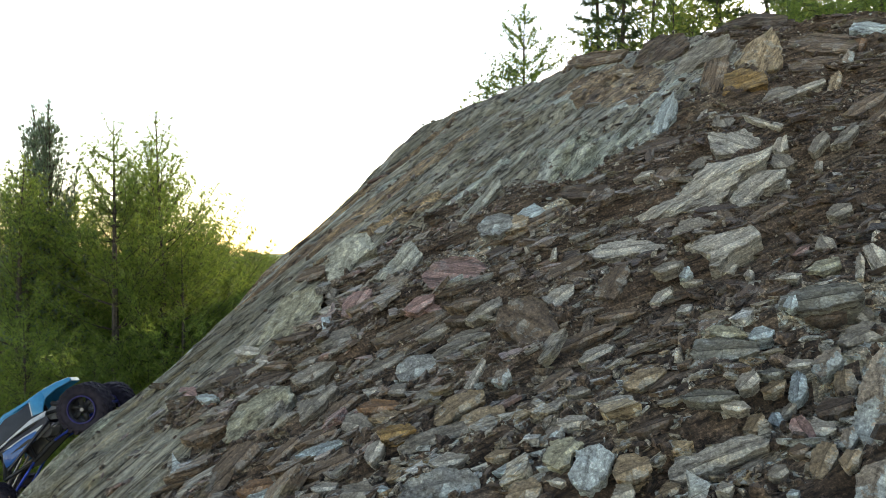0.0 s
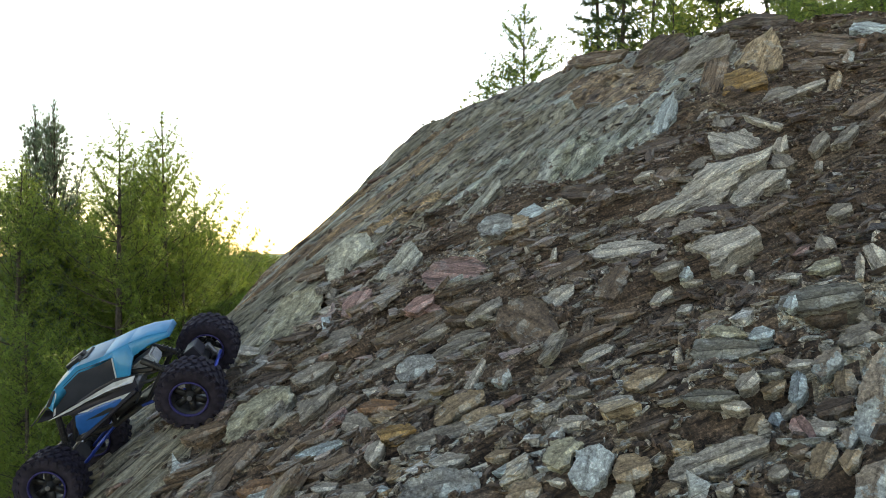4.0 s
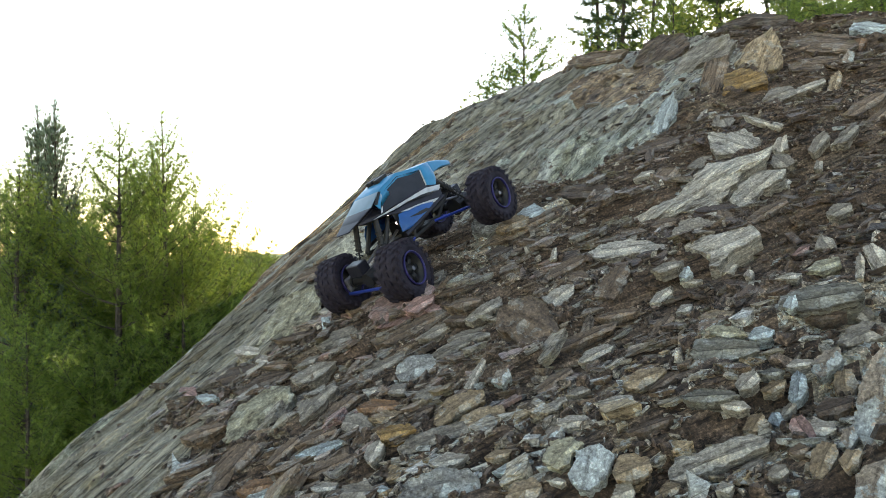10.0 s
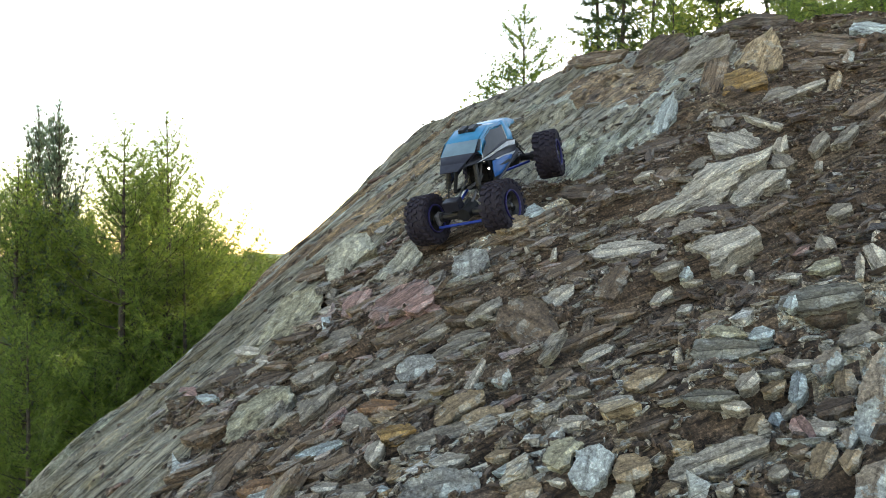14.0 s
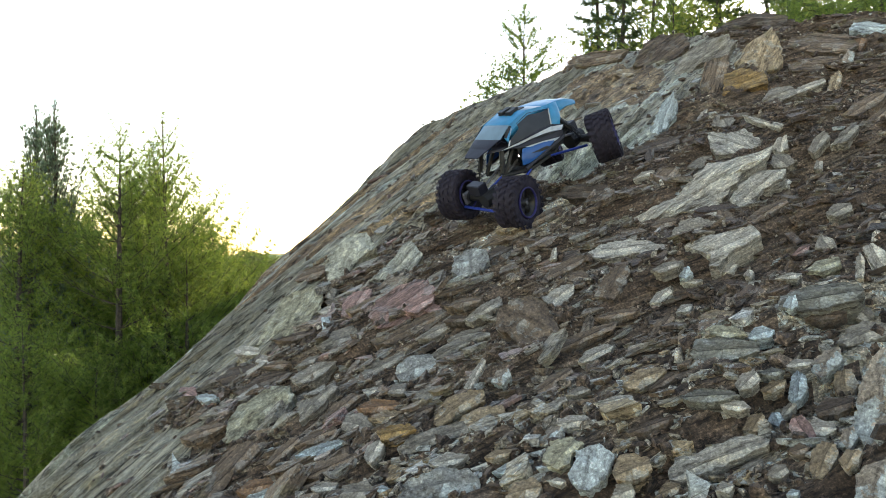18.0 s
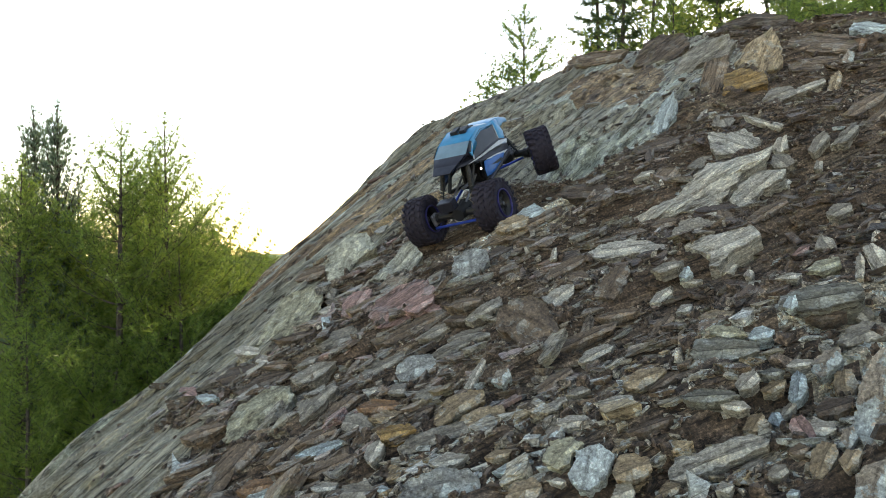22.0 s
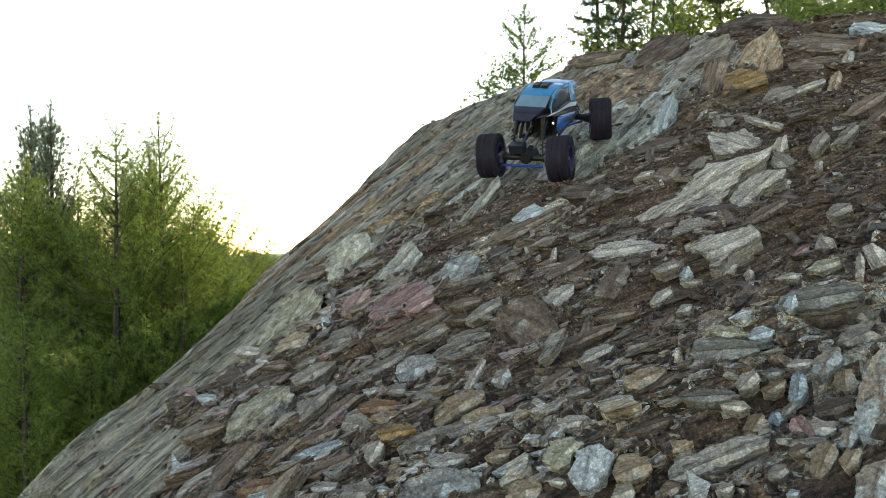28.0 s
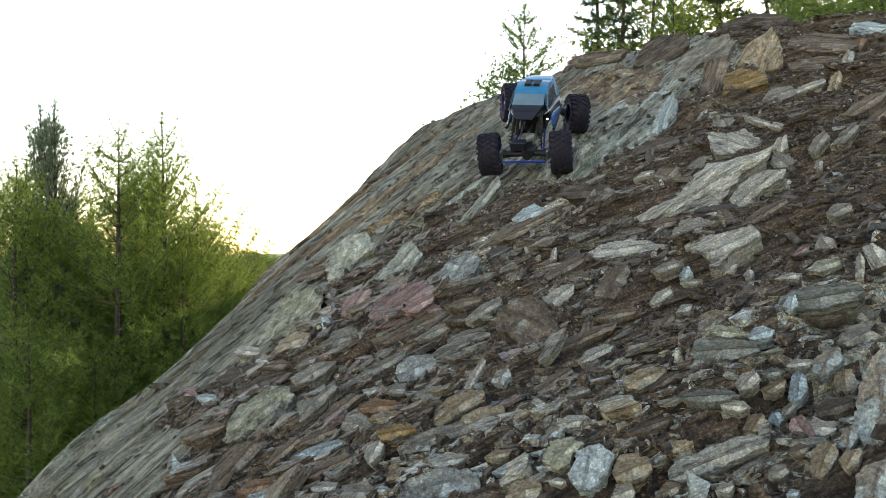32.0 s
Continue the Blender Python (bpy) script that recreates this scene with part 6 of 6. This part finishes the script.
panel("side_window", [(0.091, 0.056, 0.110), (0.060, 0.0478, 0.142), (0.0, 0.0468, 0.150), (-0.066, 0.0465, 0.131), (-0.050, 0.0575, 0.098)], M_WINDOW, "dark smoked side window", 0.0016, 0.001)
panel("window_trim", [(0.060, 0.0488, 0.1425), (0.058, 0.0490, 0.1395), (0.086, 0.0570, 0.1105), (0.091, 0.0570, 0.1105)], M_SILVER, "pale window outline", 0.001)
panel("window_trim", [(-0.050, 0.0590, 0.0985), (-0.066, 0.0480, 0.1315), (-0.063, 0.0480, 0.1315), (-0.047, 0.0590, 0.0985)], M_SILVER, "pale window outline", 0.001)
panel("roof_rail", [(0.088, 0.0505, 0.130), (0.061, 0.0465, 0.147), (-0.002, 0.0445, 0.157), (-0.053, 0.0435, 0.142), (-0.072, 0.0425, 0.137), (-0.066, 0.0475, 0.1305), (0.0, 0.0475, 0.1485), (0.057, 0.0485, 0.1405), (0.086, 0.0550, 0.118)], M_BLUE, "", 0.003)
panel("rear_pillar", [(-0.072, 0.0425, 0.138), (-0.101, 0.0385, 0.132), (-0.096, 0.0460, 0.109), (-0.084, 0.0560, 0.098), (-0.072, 0.0600, 0.086), (-0.050, 0.0590, 0.0975), (-0.066, 0.0475, 0.1305)], M_BLUE, "", 0.003, 0.003)
panel("fin_side", [(-0.101, 0.0385, 0.132), (-0.135, 0.0345, 0.121), (-0.167, 0.0305, 0.105), (-0.165, 0.0325, 0.096), (-0.128, 0.0400, 0.107), (-0.096, 0.0460, 0.109)], M_BLUE, "", 0.003, 0.002)
panel("side_panel", [(0.140, 0.0315, 0.1150), (0.098, 0.0465, 0.1270), (0.086, 0.0530, 0.1115), (-0.013, 0.0575, 0.104), (-0.050, 0.0590, 0.0975), (-0.078, 0.0610, 0.084), (-0.066, 0.0660, 0.056), (0.0, 0.0650, 0.076), (0.052, 0.0600, 0.088), (0.080, 0.0540, 0.100)], M_HOOD, "dark side panel", 0.0016, 0.002)
panel("silver_flash", [(0.112, 0.0495, 0.109), (0.045, 0.0595, 0.1040), (-0.040, 0.0618, 0.0955), (-0.080, 0.0630, 0.0820), (-0.068, 0.0650, 0.0745), (-0.030, 0.0645, 0.0875), (0.0, 0.0640, 0.0915), (0.02, 0.0628, 0.0970), (0.06, 0.0603, 0.1005)], M_SILVER, "silver flash on the side", 0.001)
panel("silver_flash", [(0.052, 0.0635, 0.0895), (0.005, 0.0670, 0.0795), (-0.064, 0.0682, 0.060), (-0.055, 0.0684, 0.0565), (0.010, 0.0680, 0.072)], M_SILVER, "silver flash on the side", 0.001)
panel("black_streak", [(0.03, 0.0645, 0.0985), (-0.02, 0.0650, 0.0900), (-0.05, 0.0660, 0.0765), (-0.015, 0.0655, 0.0865)], M_BLACK, "", 0.001)
panel("side_skirt", [(0.058, 0.0610, 0.088), (0.025, 0.0640, 0.082), (-0.005, 0.0665, 0.0745), (-0.035, 0.0675, 0.064), (-0.0155, 0.0690, 0.050), (0.050, 0.0690, 0.050), (0.076, 0.0650, 0.055), (0.070, 0.0630, 0.072)], M_SKIRT, "", 0.0016, 0.003)
panel("sill", [(-0.03, 0.0675, 0.063), (-0.066, 0.0660, 0.055), (-0.060, 0.0670, 0.045), (-0.0155, 0.0690, 0.046)], M_BLACK)
panel("black_streak", [(0.045, 0.0692, 0.0705), (-0.005, 0.0700, 0.0640), (-0.02, 0.0705, 0.0535), (0.015, 0.0706, 0.0600)], M_BLACK, "", 0.001)
panel("screen_pillar", [(0.090, 0.0508, 0.1315), (0.062, 0.0468, 0.1480), (0.057, 0.0488, 0.1450), (0.085, 0.0528, 0.1280)], M_BLACK, "", 0.002)
bm = bmesh.new()
for _v in (-0.013, 0.013):
    box(bm, (0.012, _v, 0.1605), (0.030, 0.016, 0.010))
box(bm, (0.004, 0, 0.1565), (0.046, 0.046, 0.004))
bmesh.ops.bevel(bm, geom=bm.edges[:], offset=0.0012, segments=1, affect="EDGES")
part("roof_scoop", bm, M_BLACK, car, "black roof scoop")
for _c, _r in (((0.072, 0.0475, 0.098), 0.0018), ((0.066, 0.050, 0.074), 0.0028)):
    bm = bmesh.new()
    bmesh.ops.create_icosphere(bm, subdivisions=2, radius=_r)
    bmesh.ops.scale(bm, vec=(0.3, 1.0, 1.0), verts=bm.verts)
    bmesh.ops.translate(bm, vec=_c, verts=bm.verts)
    part("headlight", bm, M_LAMP, car, "small lit white headlight", False)
    bm = bmesh.new()
    tube(bm, [(_c[0] - 0.018, _c[1], _c[2]), (_c[0] - 0.001, _c[1], _c[2])], _r * 1.5, _r * 1.7, 8)
    part("headlight_cup", bm, M_BLACK, car)
# added black plate that keeps the headlights from showing at the side
bm = bmesh.new()
box(bm, (0.056, 0.0545, 0.084), (0.024, 0.002, 0.036))
bmesh.ops.bevel(bm, geom=bm.edges[:], offset=0.0006, segments=1, affect="EDGES")
part("lamp_bracket", bm, M_BLACK, car)
for _s in (1, -1):
    # side plate, rock rail, links and shock absorbers
    bm = bmesh.new()
    for _a, _b in (((0.11, 0.032, 0.045), (0.03, 0.034, 0.022)), ((0.03, 0.034, 0.022), (-0.05, 0.034, 0.022)), ((-0.05, 0.034, 0.022), (-0.115, 0.032, 0.055)), ((-0.115, 0.032, 0.055), (-0.05, 0.034, 0.095)), ((-0.05, 0.034, 0.095), (0.05, 0.034, 0.105)), ((0.05, 0.034, 0.105), (0.11, 0.032, 0.045)), ((0.03, 0.034, 0.022), (0.0, 0.034, 0.10))):
        tube(bm, [(_a[0], _a[1] * _s, _a[2]), (_b[0], _b[1] * _s, _b[2])], 0.005, 0.005, 6)
    part("side_frame", bm, M_BLACK, car)
    bm = bmesh.new()
    tube(bm, [(0.075, 0.070 * _s, 0.046), (-0.066, 0.069 * _s, 0.060)], 0.0045, 0.0045, 6)
    part("rock_rail", bm, M_HOOD, car)
    for _e in (1, -1):
        bm = bmesh.new()
        tube(bm, [(0.035 * _e, 0.036 * _s, 0.022), (0.145 * _e, 0.050 * _s, -0.006)], 0.0034, 0.0034, 8)
        part("lower_link", bm, M_ANOD, car, "blue metal suspension link")
        bm = bmesh.new()
        tube(bm, [(0.05 * _e, 0.020 * _s, 0.055), (0.140 * _e, 0.022 * _s, 0.028)], 0.0032, 0.0032, 6)
        part("upper_link", bm, M_STEEL, car, "dull metal upper link")
        top_, low_ = Vector((0.095 * _e, 0.036 * _s, 0.108 if _e > 0 else 0.092)), Vector((0.140 * _e, 0.046 * _s, 0.016))
        bm = bmesh.new()
        tube(bm, [top_, top_.lerp(low_, 0.55)], 0.0062, 0.0062, 8)
        tube(bm, [top_.lerp(low_, 0.5), low_], 0.0022, 0.0022, 6)
        shock = part("shock_absorber", bm, M_BLACK, car)
        bm = bmesh.new()
        ax_ = (low_ - top_).normalized()
        u_ = ax_.orthogonal().normalized()
        w_ = ax_.cross(u_)
        tube(bm, [top_.lerp(low_, 0.25 + 0.65 * i / 56) + (u_ * math.cos(i * 0.785) + w_ * math.sin(i * 0.785)) * 0.0078 for i in range(57)], 0.0012, 0.0012, 4)
        part("spring", bm, M_BLACK, shock, "black coil spring")
bm = bmesh.new()
box(bm, (0.0, 0, 0.022), (0.10, 0.062, 0.006))
part("skid_plate", bm, M_BLACK, car)
bm = bmesh.new()
box(bm, (0.005, 0, 0.05), (0.06, 0.05, 0.045))
bmesh.ops.bevel(bm, geom=bm.edges[:], offset=0.004, segments=2, affect="EDGES")
part("gearbox", bm, M_BLACK, car)
bm = bmesh.new()
tube(bm, [(-0.035, -0.028, 0.058), (-0.035, 0.030, 0.058)], 0.0175, 0.0175, 16)
part("motor", bm, M_STEEL, car, "dull metal motor can")
bm = bmesh.new()
box(bm, (-0.085, 0, 0.078), (0.05, 0.045, 0.026))
bmesh.ops.bevel(bm, geom=bm.edges[:], offset=0.004, segments=2, affect="EDGES")
part("battery_pack", bm, M_SILVER, car, "grey battery pack")
bm = bmesh.new()
tube(bm, [(0.10, 0, 0.045), (0.03, 0, 0.035)], 0.004, 0.004, 6)
part("drive_shaft", bm, M_STEEL, car)
AXLES = []
for _x in (HALF_BASE, -HALF_BASE):
    s = 1 if _x > 0 else -1
    bm = bmesh.new()
    tube(bm, [(0, -0.070, 0), (0, 0.070, 0)], 0.0095, 0.0095, 10)
    tube(bm, [(-0.026 * s, 0.01, 0.004), (0.02 * s, 0.01, 0.004)], 0.021, 0.016, 12)
    tube(bm, [(0, -0.070, 0), (0, -0.056, 0)], 0.013, 0.013, 10)
    tube(bm, [(0, 0.056, 0), (0, 0.070, 0)], 0.013, 0.013, 10)
    ax = part("axle", bm, M_BLACK, car)
    AXLES.append(ax)
    bm = bmesh.new()
    box(bm, (0.008 * s, -0.014, 0.030), (0.026, 0.044, 0.026))
    bmesh.ops.bevel(bm, geom=bm.edges[:], offset=0.002, segments=1, affect="EDGES")
    part("steering_servo", bm, M_HOOD, ax, "dark grey steering servo")
    for _o in (1, -1):
        bm = bmesh.new()
        box(bm, (0.006 * s, _o * 0.068, 0), (0.024, 0.010, 0.030))
        bmesh.ops.bevel(bm, geom=bm.edges[:], offset=0.003, segments=1, affect="EDGES")
        part("steering_knuckle", bm, M_STEEL, ax, "dull metal knuckle")
    bm = bmesh.new()
    tube(bm, [(0.026 * s, -0.062, -0.014), (0.026 * s, 0.062, -0.014)], 0.0036, 0.0036, 8)
    part("tie_rod", bm, M_ANOD, ax, "blue metal tie rod")
# pose of the crawler: seconds, place, turn (quaternion w x y z), twist of front and rear axle in degrees
CAR = [
    (0.0, (-0.985, 1.955, -0.526), (0.0923, 0.4161, -0.0494, -0.9033), 2.0, -0.3),
    (0.5, (-0.905, 1.865, -0.484), (-0.0169, 0.3516, 0.0707, -0.9333), 3.3, 0.0),
    (1.0, (-0.881, 1.824, -0.482), (-0.0232, 0.3360, 0.1063, -0.9355), 11.9, -2.6),
    (1.5, (-0.842, 1.785, -0.455), (-0.0471, 0.3453, 0.1147, -0.9303), 13.9, -4.3),
    (2.0, (-0.750, 1.583, -0.414), (-0.1864, 0.2989, 0.1722, -0.9200), 1.4, 0.1),
    (2.5, (-0.704, 1.548, -0.385), (-0.0808, 0.2790, 0.1832, -0.9392), 6.2, -1.5),
    (3.0, (-0.619, 1.532, -0.339), (0.0089, 0.3032, 0.1724, -0.9372), 8.3, 1.2),
    (3.5, (-0.595, 1.514, -0.326), (0.0330, 0.3179, 0.1612, -0.9337), 7.0, 1.2),
    (5.5, (-0.482, 1.303, -0.283), (-0.0795, 0.2848, 0.1383, -0.9452), 11.0, -8.6),
    (6.0, (-0.349, 1.179, -0.214), (0.0689, 0.3095, 0.1240, -0.9403), 7.1, 1.3),
    (6.5, (-0.279, 1.223, -0.168), (0.2400, 0.2481, 0.1030, -0.9329), 1.5, 3.7),
    (7.0, (-0.234, 1.287, -0.143), (0.2695, 0.2463, -0.0392, -0.9302), 5.2, 0.9),
    (7.5, (-0.224, 1.421, -0.108), (0.2663, 0.2432, 0.0142, -0.9326), 2.5, 1.7),
    (8.0, (-0.145, 1.429, -0.067), (0.2942, 0.2845, -0.0090, -0.9124), 2.5, 3.4),
    (8.5, (-0.088, 1.488, -0.034), (0.2959, 0.2837, -0.0269, -0.9117), -3.8, -1.2),
    (9.0, (-0.030, 1.538, 0.010), (0.3011, 0.2897, -0.0176, -0.9083), -4.8, 1.3),
    (10.0, (-0.051, 1.662, 0.017), (0.3548, 0.2921, 0.0119, -0.8880), -2.7, -3.8),
    (11.0, (0.024, 1.656, 0.056), (0.1955, 0.2447, 0.1481, -0.9381), 9.6, 2.1),
    (12.0, (0.142, 1.849, 0.152), (0.2750, 0.2125, 0.0519, -0.9362), 9.4, -3.5),
    (13.0, (0.154, 1.914, 0.167), (0.3908, 0.2702, 0.0986, -0.8744), 3.7, -1.2),
    (14.0, (0.118, 1.911, 0.156), (0.4740, 0.2496, 0.0957, -0.8390), 3.3, -2.5),
    (14.5, (0.132, 1.948, 0.175), (0.4641, 0.2719, 0.0974, -0.8374), -1.3, -0.0),
    (16.5, (0.102, 1.907, 0.151), (0.4438, 0.2523, 0.0826, -0.8559), 5.0, -2.2),
    (17.0, (0.118, 1.938, 0.154), (0.4127, 0.2513, 0.0988, -0.8699), 4.6, -5.7),
    (18.0, (0.219, 1.865, 0.192), (0.2870, 0.2394, 0.1408, -0.9168), -1.5, 4.8),
    (19.0, (0.204, 1.879, 0.205), (0.4387, 0.2252, 0.1251, -0.8609), 2.9, 0.6),
    (20.0, (0.115, 1.968, 0.171), (0.4959, 0.2851, 0.0803, -0.8163), 5.6, -3.2),
    (21.0, (0.110, 1.903, 0.158), (0.4842, 0.2790, 0.0715, -0.8262), 2.1, -3.8),
    (22.0, (0.107, 1.963, 0.164), (0.4603, 0.2748, 0.0894, -0.8394), 3.4, -2.8),
    (23.0, (0.137, 1.971, 0.187), (0.4683, 0.2606, 0.1220, -0.8354), 4.6, -2.9),
    (24.0, (0.119, 1.956, 0.174), (0.5234, 0.3076, 0.0674, -0.7918), -4.0, -5.1),
    (25.0, (0.107, 1.958, 0.174), (0.5222, 0.3125, 0.0856, -0.7889), 2.1, -2.8),
    (25.5, (0.088, 1.931, 0.150), (0.4709, 0.2586, 0.0730, -0.8403), 4.6, -9.0),
    (27.5, (0.256, 2.054, 0.269), (0.4533, 0.1972, 0.1390, -0.8581), -3.1, -3.5),
    (28.0, (0.300, 2.210, 0.322), (0.4705, 0.1875, 0.1939, -0.8401), 3.3, -2.3),
    (29.0, (0.293, 2.189, 0.319), (0.5051, 0.1931, 0.1890, -0.8197), 3.5, -0.9),
    (30.0, (0.276, 2.165, 0.306), (0.5050, 0.1821, 0.1808, -0.8241), 3.3, -0.6),
    (31.0, (0.288, 2.299, 0.346), (0.5137, 0.2010, 0.2187, -0.8049), 6.7, 0.9),
    (32.0, (0.279, 2.325, 0.356), (0.5625, 0.2139, 0.2071, -0.7713), 4.5, -8.9),
]
# stones that the tyres move
PURPLE_ROWS = [
    (0.0, stone_pose((0.021, 1.527, -0.048), (41, 2, -33))),
    (8.6, stone_pose((0.021, 1.527, -0.048), (41, 2, -33))),
    (9.0, stone_pose((0.004, 1.507, -0.061), (41, -6, -23))),
    (9.4, stone_pose((-0.030, 1.485, -0.076), (37, -18, -2))),
    (10.0, stone_pose((-0.078, 1.462, -0.104), (28, -32, 24))),
    (32.0, stone_pose((-0.078, 1.462, -0.104), (28, -32, 24))),
]
BLUE_ROWS = [
    (0.0, stone_pose((0.116, 1.721, 0.056), (42, -4, -25))),
    (9.4, stone_pose((0.116, 1.721, 0.056), (42, -4, -25))),
    (9.8, stone_pose((0.103, 1.752, 0.060), (42, 5, -35))),
    (12.2, stone_pose((0.103, 1.752, 0.060), (42, 5, -35))),
    (12.5, stone_pose((0.095, 1.673, 0.034), (35, 25, -61))),
    (12.8, stone_pose((0.068, 1.558, -0.011), (22, 36, -85))),
    (13.0, stone_pose((0.055, 1.526, -0.025), (13, 40, -101))),
    (25.5, stone_pose((0.055, 1.526, -0.025), (13, 40, -101))),
    (27.3, stone_pose((0.035, 1.522, -0.035), (-11, 40, -137))),
    (32.0, stone_pose((0.035, 1.522, -0.035), (-11, 40, -137))),
]
BROWN_ROWS = [
    (0.0, stone_pose((0.153, 1.706, 0.057), (38, -20, -7))),
    (25.6, stone_pose((0.153, 1.706, 0.057), (38, -20, -7))),
    (26.0, stone_pose((0.016, 1.610, -0.027), (41, 7, -38))),
    (26.4, stone_pose((-0.174, 1.602, -0.116), (39, -11, -16))),
    (27.0, stone_pose((-0.310, 1.575, -0.191), (32, -25, 6))),
    (32.0, stone_pose((-0.310, 1.575, -0.191), (32, -25, 6))),
]


def car_matrix(p, q):
    return Matrix.Translation(EYE + Vector(p)) @ Quaternion(q).to_matrix().to_4x4()


purple_slab = slab((0, 0, 0), (0, 0, 0), 0.012, "purple", 201, [(-72, -12), (-38, -44), (20, -50), (68, -26), (74, 14), (30, 48), (-30, 50), (-64, 26)], "purple-brown flat slab kicked loose by the tyres", "stones moved by the crawler")
blue_stone = slab((0, 0, 0), (0, 0, 0), 0.040, "speckled", 202, [(-44, -8), (-24, -38), (18, -40), (44, -16), (40, 22), (8, 40), (-30, 30)], "chunky blue-grey stone dug out by the tyres", "stones moved by the crawler")
brown_slab = slab((0, 0, 0), (0, 0, 0), 0.014, "ochre", 203, [(-40, -6), (-12, -28), (30, -26), (40, 4), (14, 28), (-24, 24)], "small rusty brown slab that slides down", "stones moved by the crawler")


def motions():
    walk(purple_slab, PURPLE_ROWS)
    walk(blue_stone, BLUE_ROWS)
    walk(brown_slab, BROWN_ROWS)
    for i, tr in enumerate(SWAYING):
        base, sz = tr.matrix_world.copy(), tr.scale.copy()
        base = Matrix.LocRotScale(base.translation, base.to_quaternion(), None)
        rows = []
        for k in range(33):
            g = np.interp(k, SWAY_T, SWAY_A) if i < 3 else 0.5 * math.sin(k * 1.1 + i * 1.7) + 0.3 * math.sin(k * 2.3 + i)
            rows.append((float(k), Matrix.Translation(base.translation) @ pose(0, 0, 0, 0.25 * math.sin(k * 1.3 + i), g, 0) @ base.to_quaternion().to_matrix().to_4x4()))
        walk(tr, rows)
    walk(car, [(t, car_matrix(p, q)) for t, p, q, a, b in CAR])
    ts = [r[0] for r in CAR]
    for ax, s, col in ((AXLES[0], 1, 3), (AXLES[1], -1, 4)):
        walk(ax, [(r[0], pose(s * HALF_BASE, 0, AXLE_Z[col - 3], r[col])) for r in CAR])
    # wheels: roll with the way made, and slip where they spin
    times = [0.1 * i for i in range(321)]
    pos = np.array([np.interp(times, ts, [r[1][k] for r in CAR]) for k in range(3)]).T
    way = np.concatenate([[0], np.cumsum(np.linalg.norm(np.diff(pos, axis=0), axis=1))])
    rate = np.interp(times, SPIN_T, SPIN_V)
    slip = np.concatenate([[0], np.cumsum(0.1 * 0.5 * (rate[1:] + rate[:-1]))])
    for k, w in WHEELS.items():
        s, o = (1 if k[0] == "F" else -1), (1 if k[1] == "L" else -1)
        rows = []
        for i, t in enumerate(times):
            tw = np.interp(t, ts, [r[3 if s > 0 else 4] for r in CAR])
            st = np.interp(t, STEER_T, STEER_F if s > 0 else STEER_R)
            m = pose(s * HALF_BASE, 0, AXLE_Z[0 if s > 0 else 1], tw) @ pose(0, o * HALF_TRACK, 0, 0, 0, st)
            turn = -(way[i] / R_TYRE + radians(slip[i]))
            rows.append((t, m @ Matrix.Rotation(turn, 4, "Y") @ pose(0, 0, 0, 0, 0, 0 if o > 0 else 180)))
        walk(w, rows)


# slip of the wheels in degrees a second, steering of the two axles in degrees
SWAY_T = [0, 3, 6, 9, 11, 13, 16, 19, 21, 23, 26, 28, 30, 32]
SWAY_A = [-0.6, -0.2, 0.7, 0.1, 0.3, 1.0, 0.4, 0.0, 0.5, 0.2, 0.0, -0.4, 0.3, 0.0]
SPIN_T = [0, 1, 2, 3, 6, 9, 10, 12, 13, 14, 17, 18, 19, 20, 21, 22, 23, 24, 25, 27.5, 28, 29, 30, 32]
SPIN_V = [200, 100, 450, 60, 150, 250, 350, 100, 350, 150, 300, 300, 750, 350, 100, 300, 800, 500, 800, 500, 700, 600, 500, 300]
STEER_T = [0, 1, 2, 2.5, 3, 5.5, 6, 6.5, 7, 7.5, 8, 9, 10, 11, 12, 13, 14, 14.5, 16.5, 17, 18, 19, 20, 21, 22, 23, 24, 25, 25.5, 27.5, 28, 29, 30, 31, 32]
STEER_F = [0, 0, 0, 0, 0, 0, 0, -10, -15, -15, -8, 0, 18, -20, -20, 0, 0, 0, 10, 10, 15, 12, 5, 0, 5, 0, 0, 0, 5, 15, 12, 12, 8, 8, 8]
STEER_R = [-10, 0, -20, -5, 0, -5, 12, 34, 28, 0, 5, 12, 12, 42, 42, 35, 14, 12, 38, -8, 42, 38, 12, 22, 30, 15, 34, 2, 30, 20, 24, 12, 5, 22, 20]

motions()
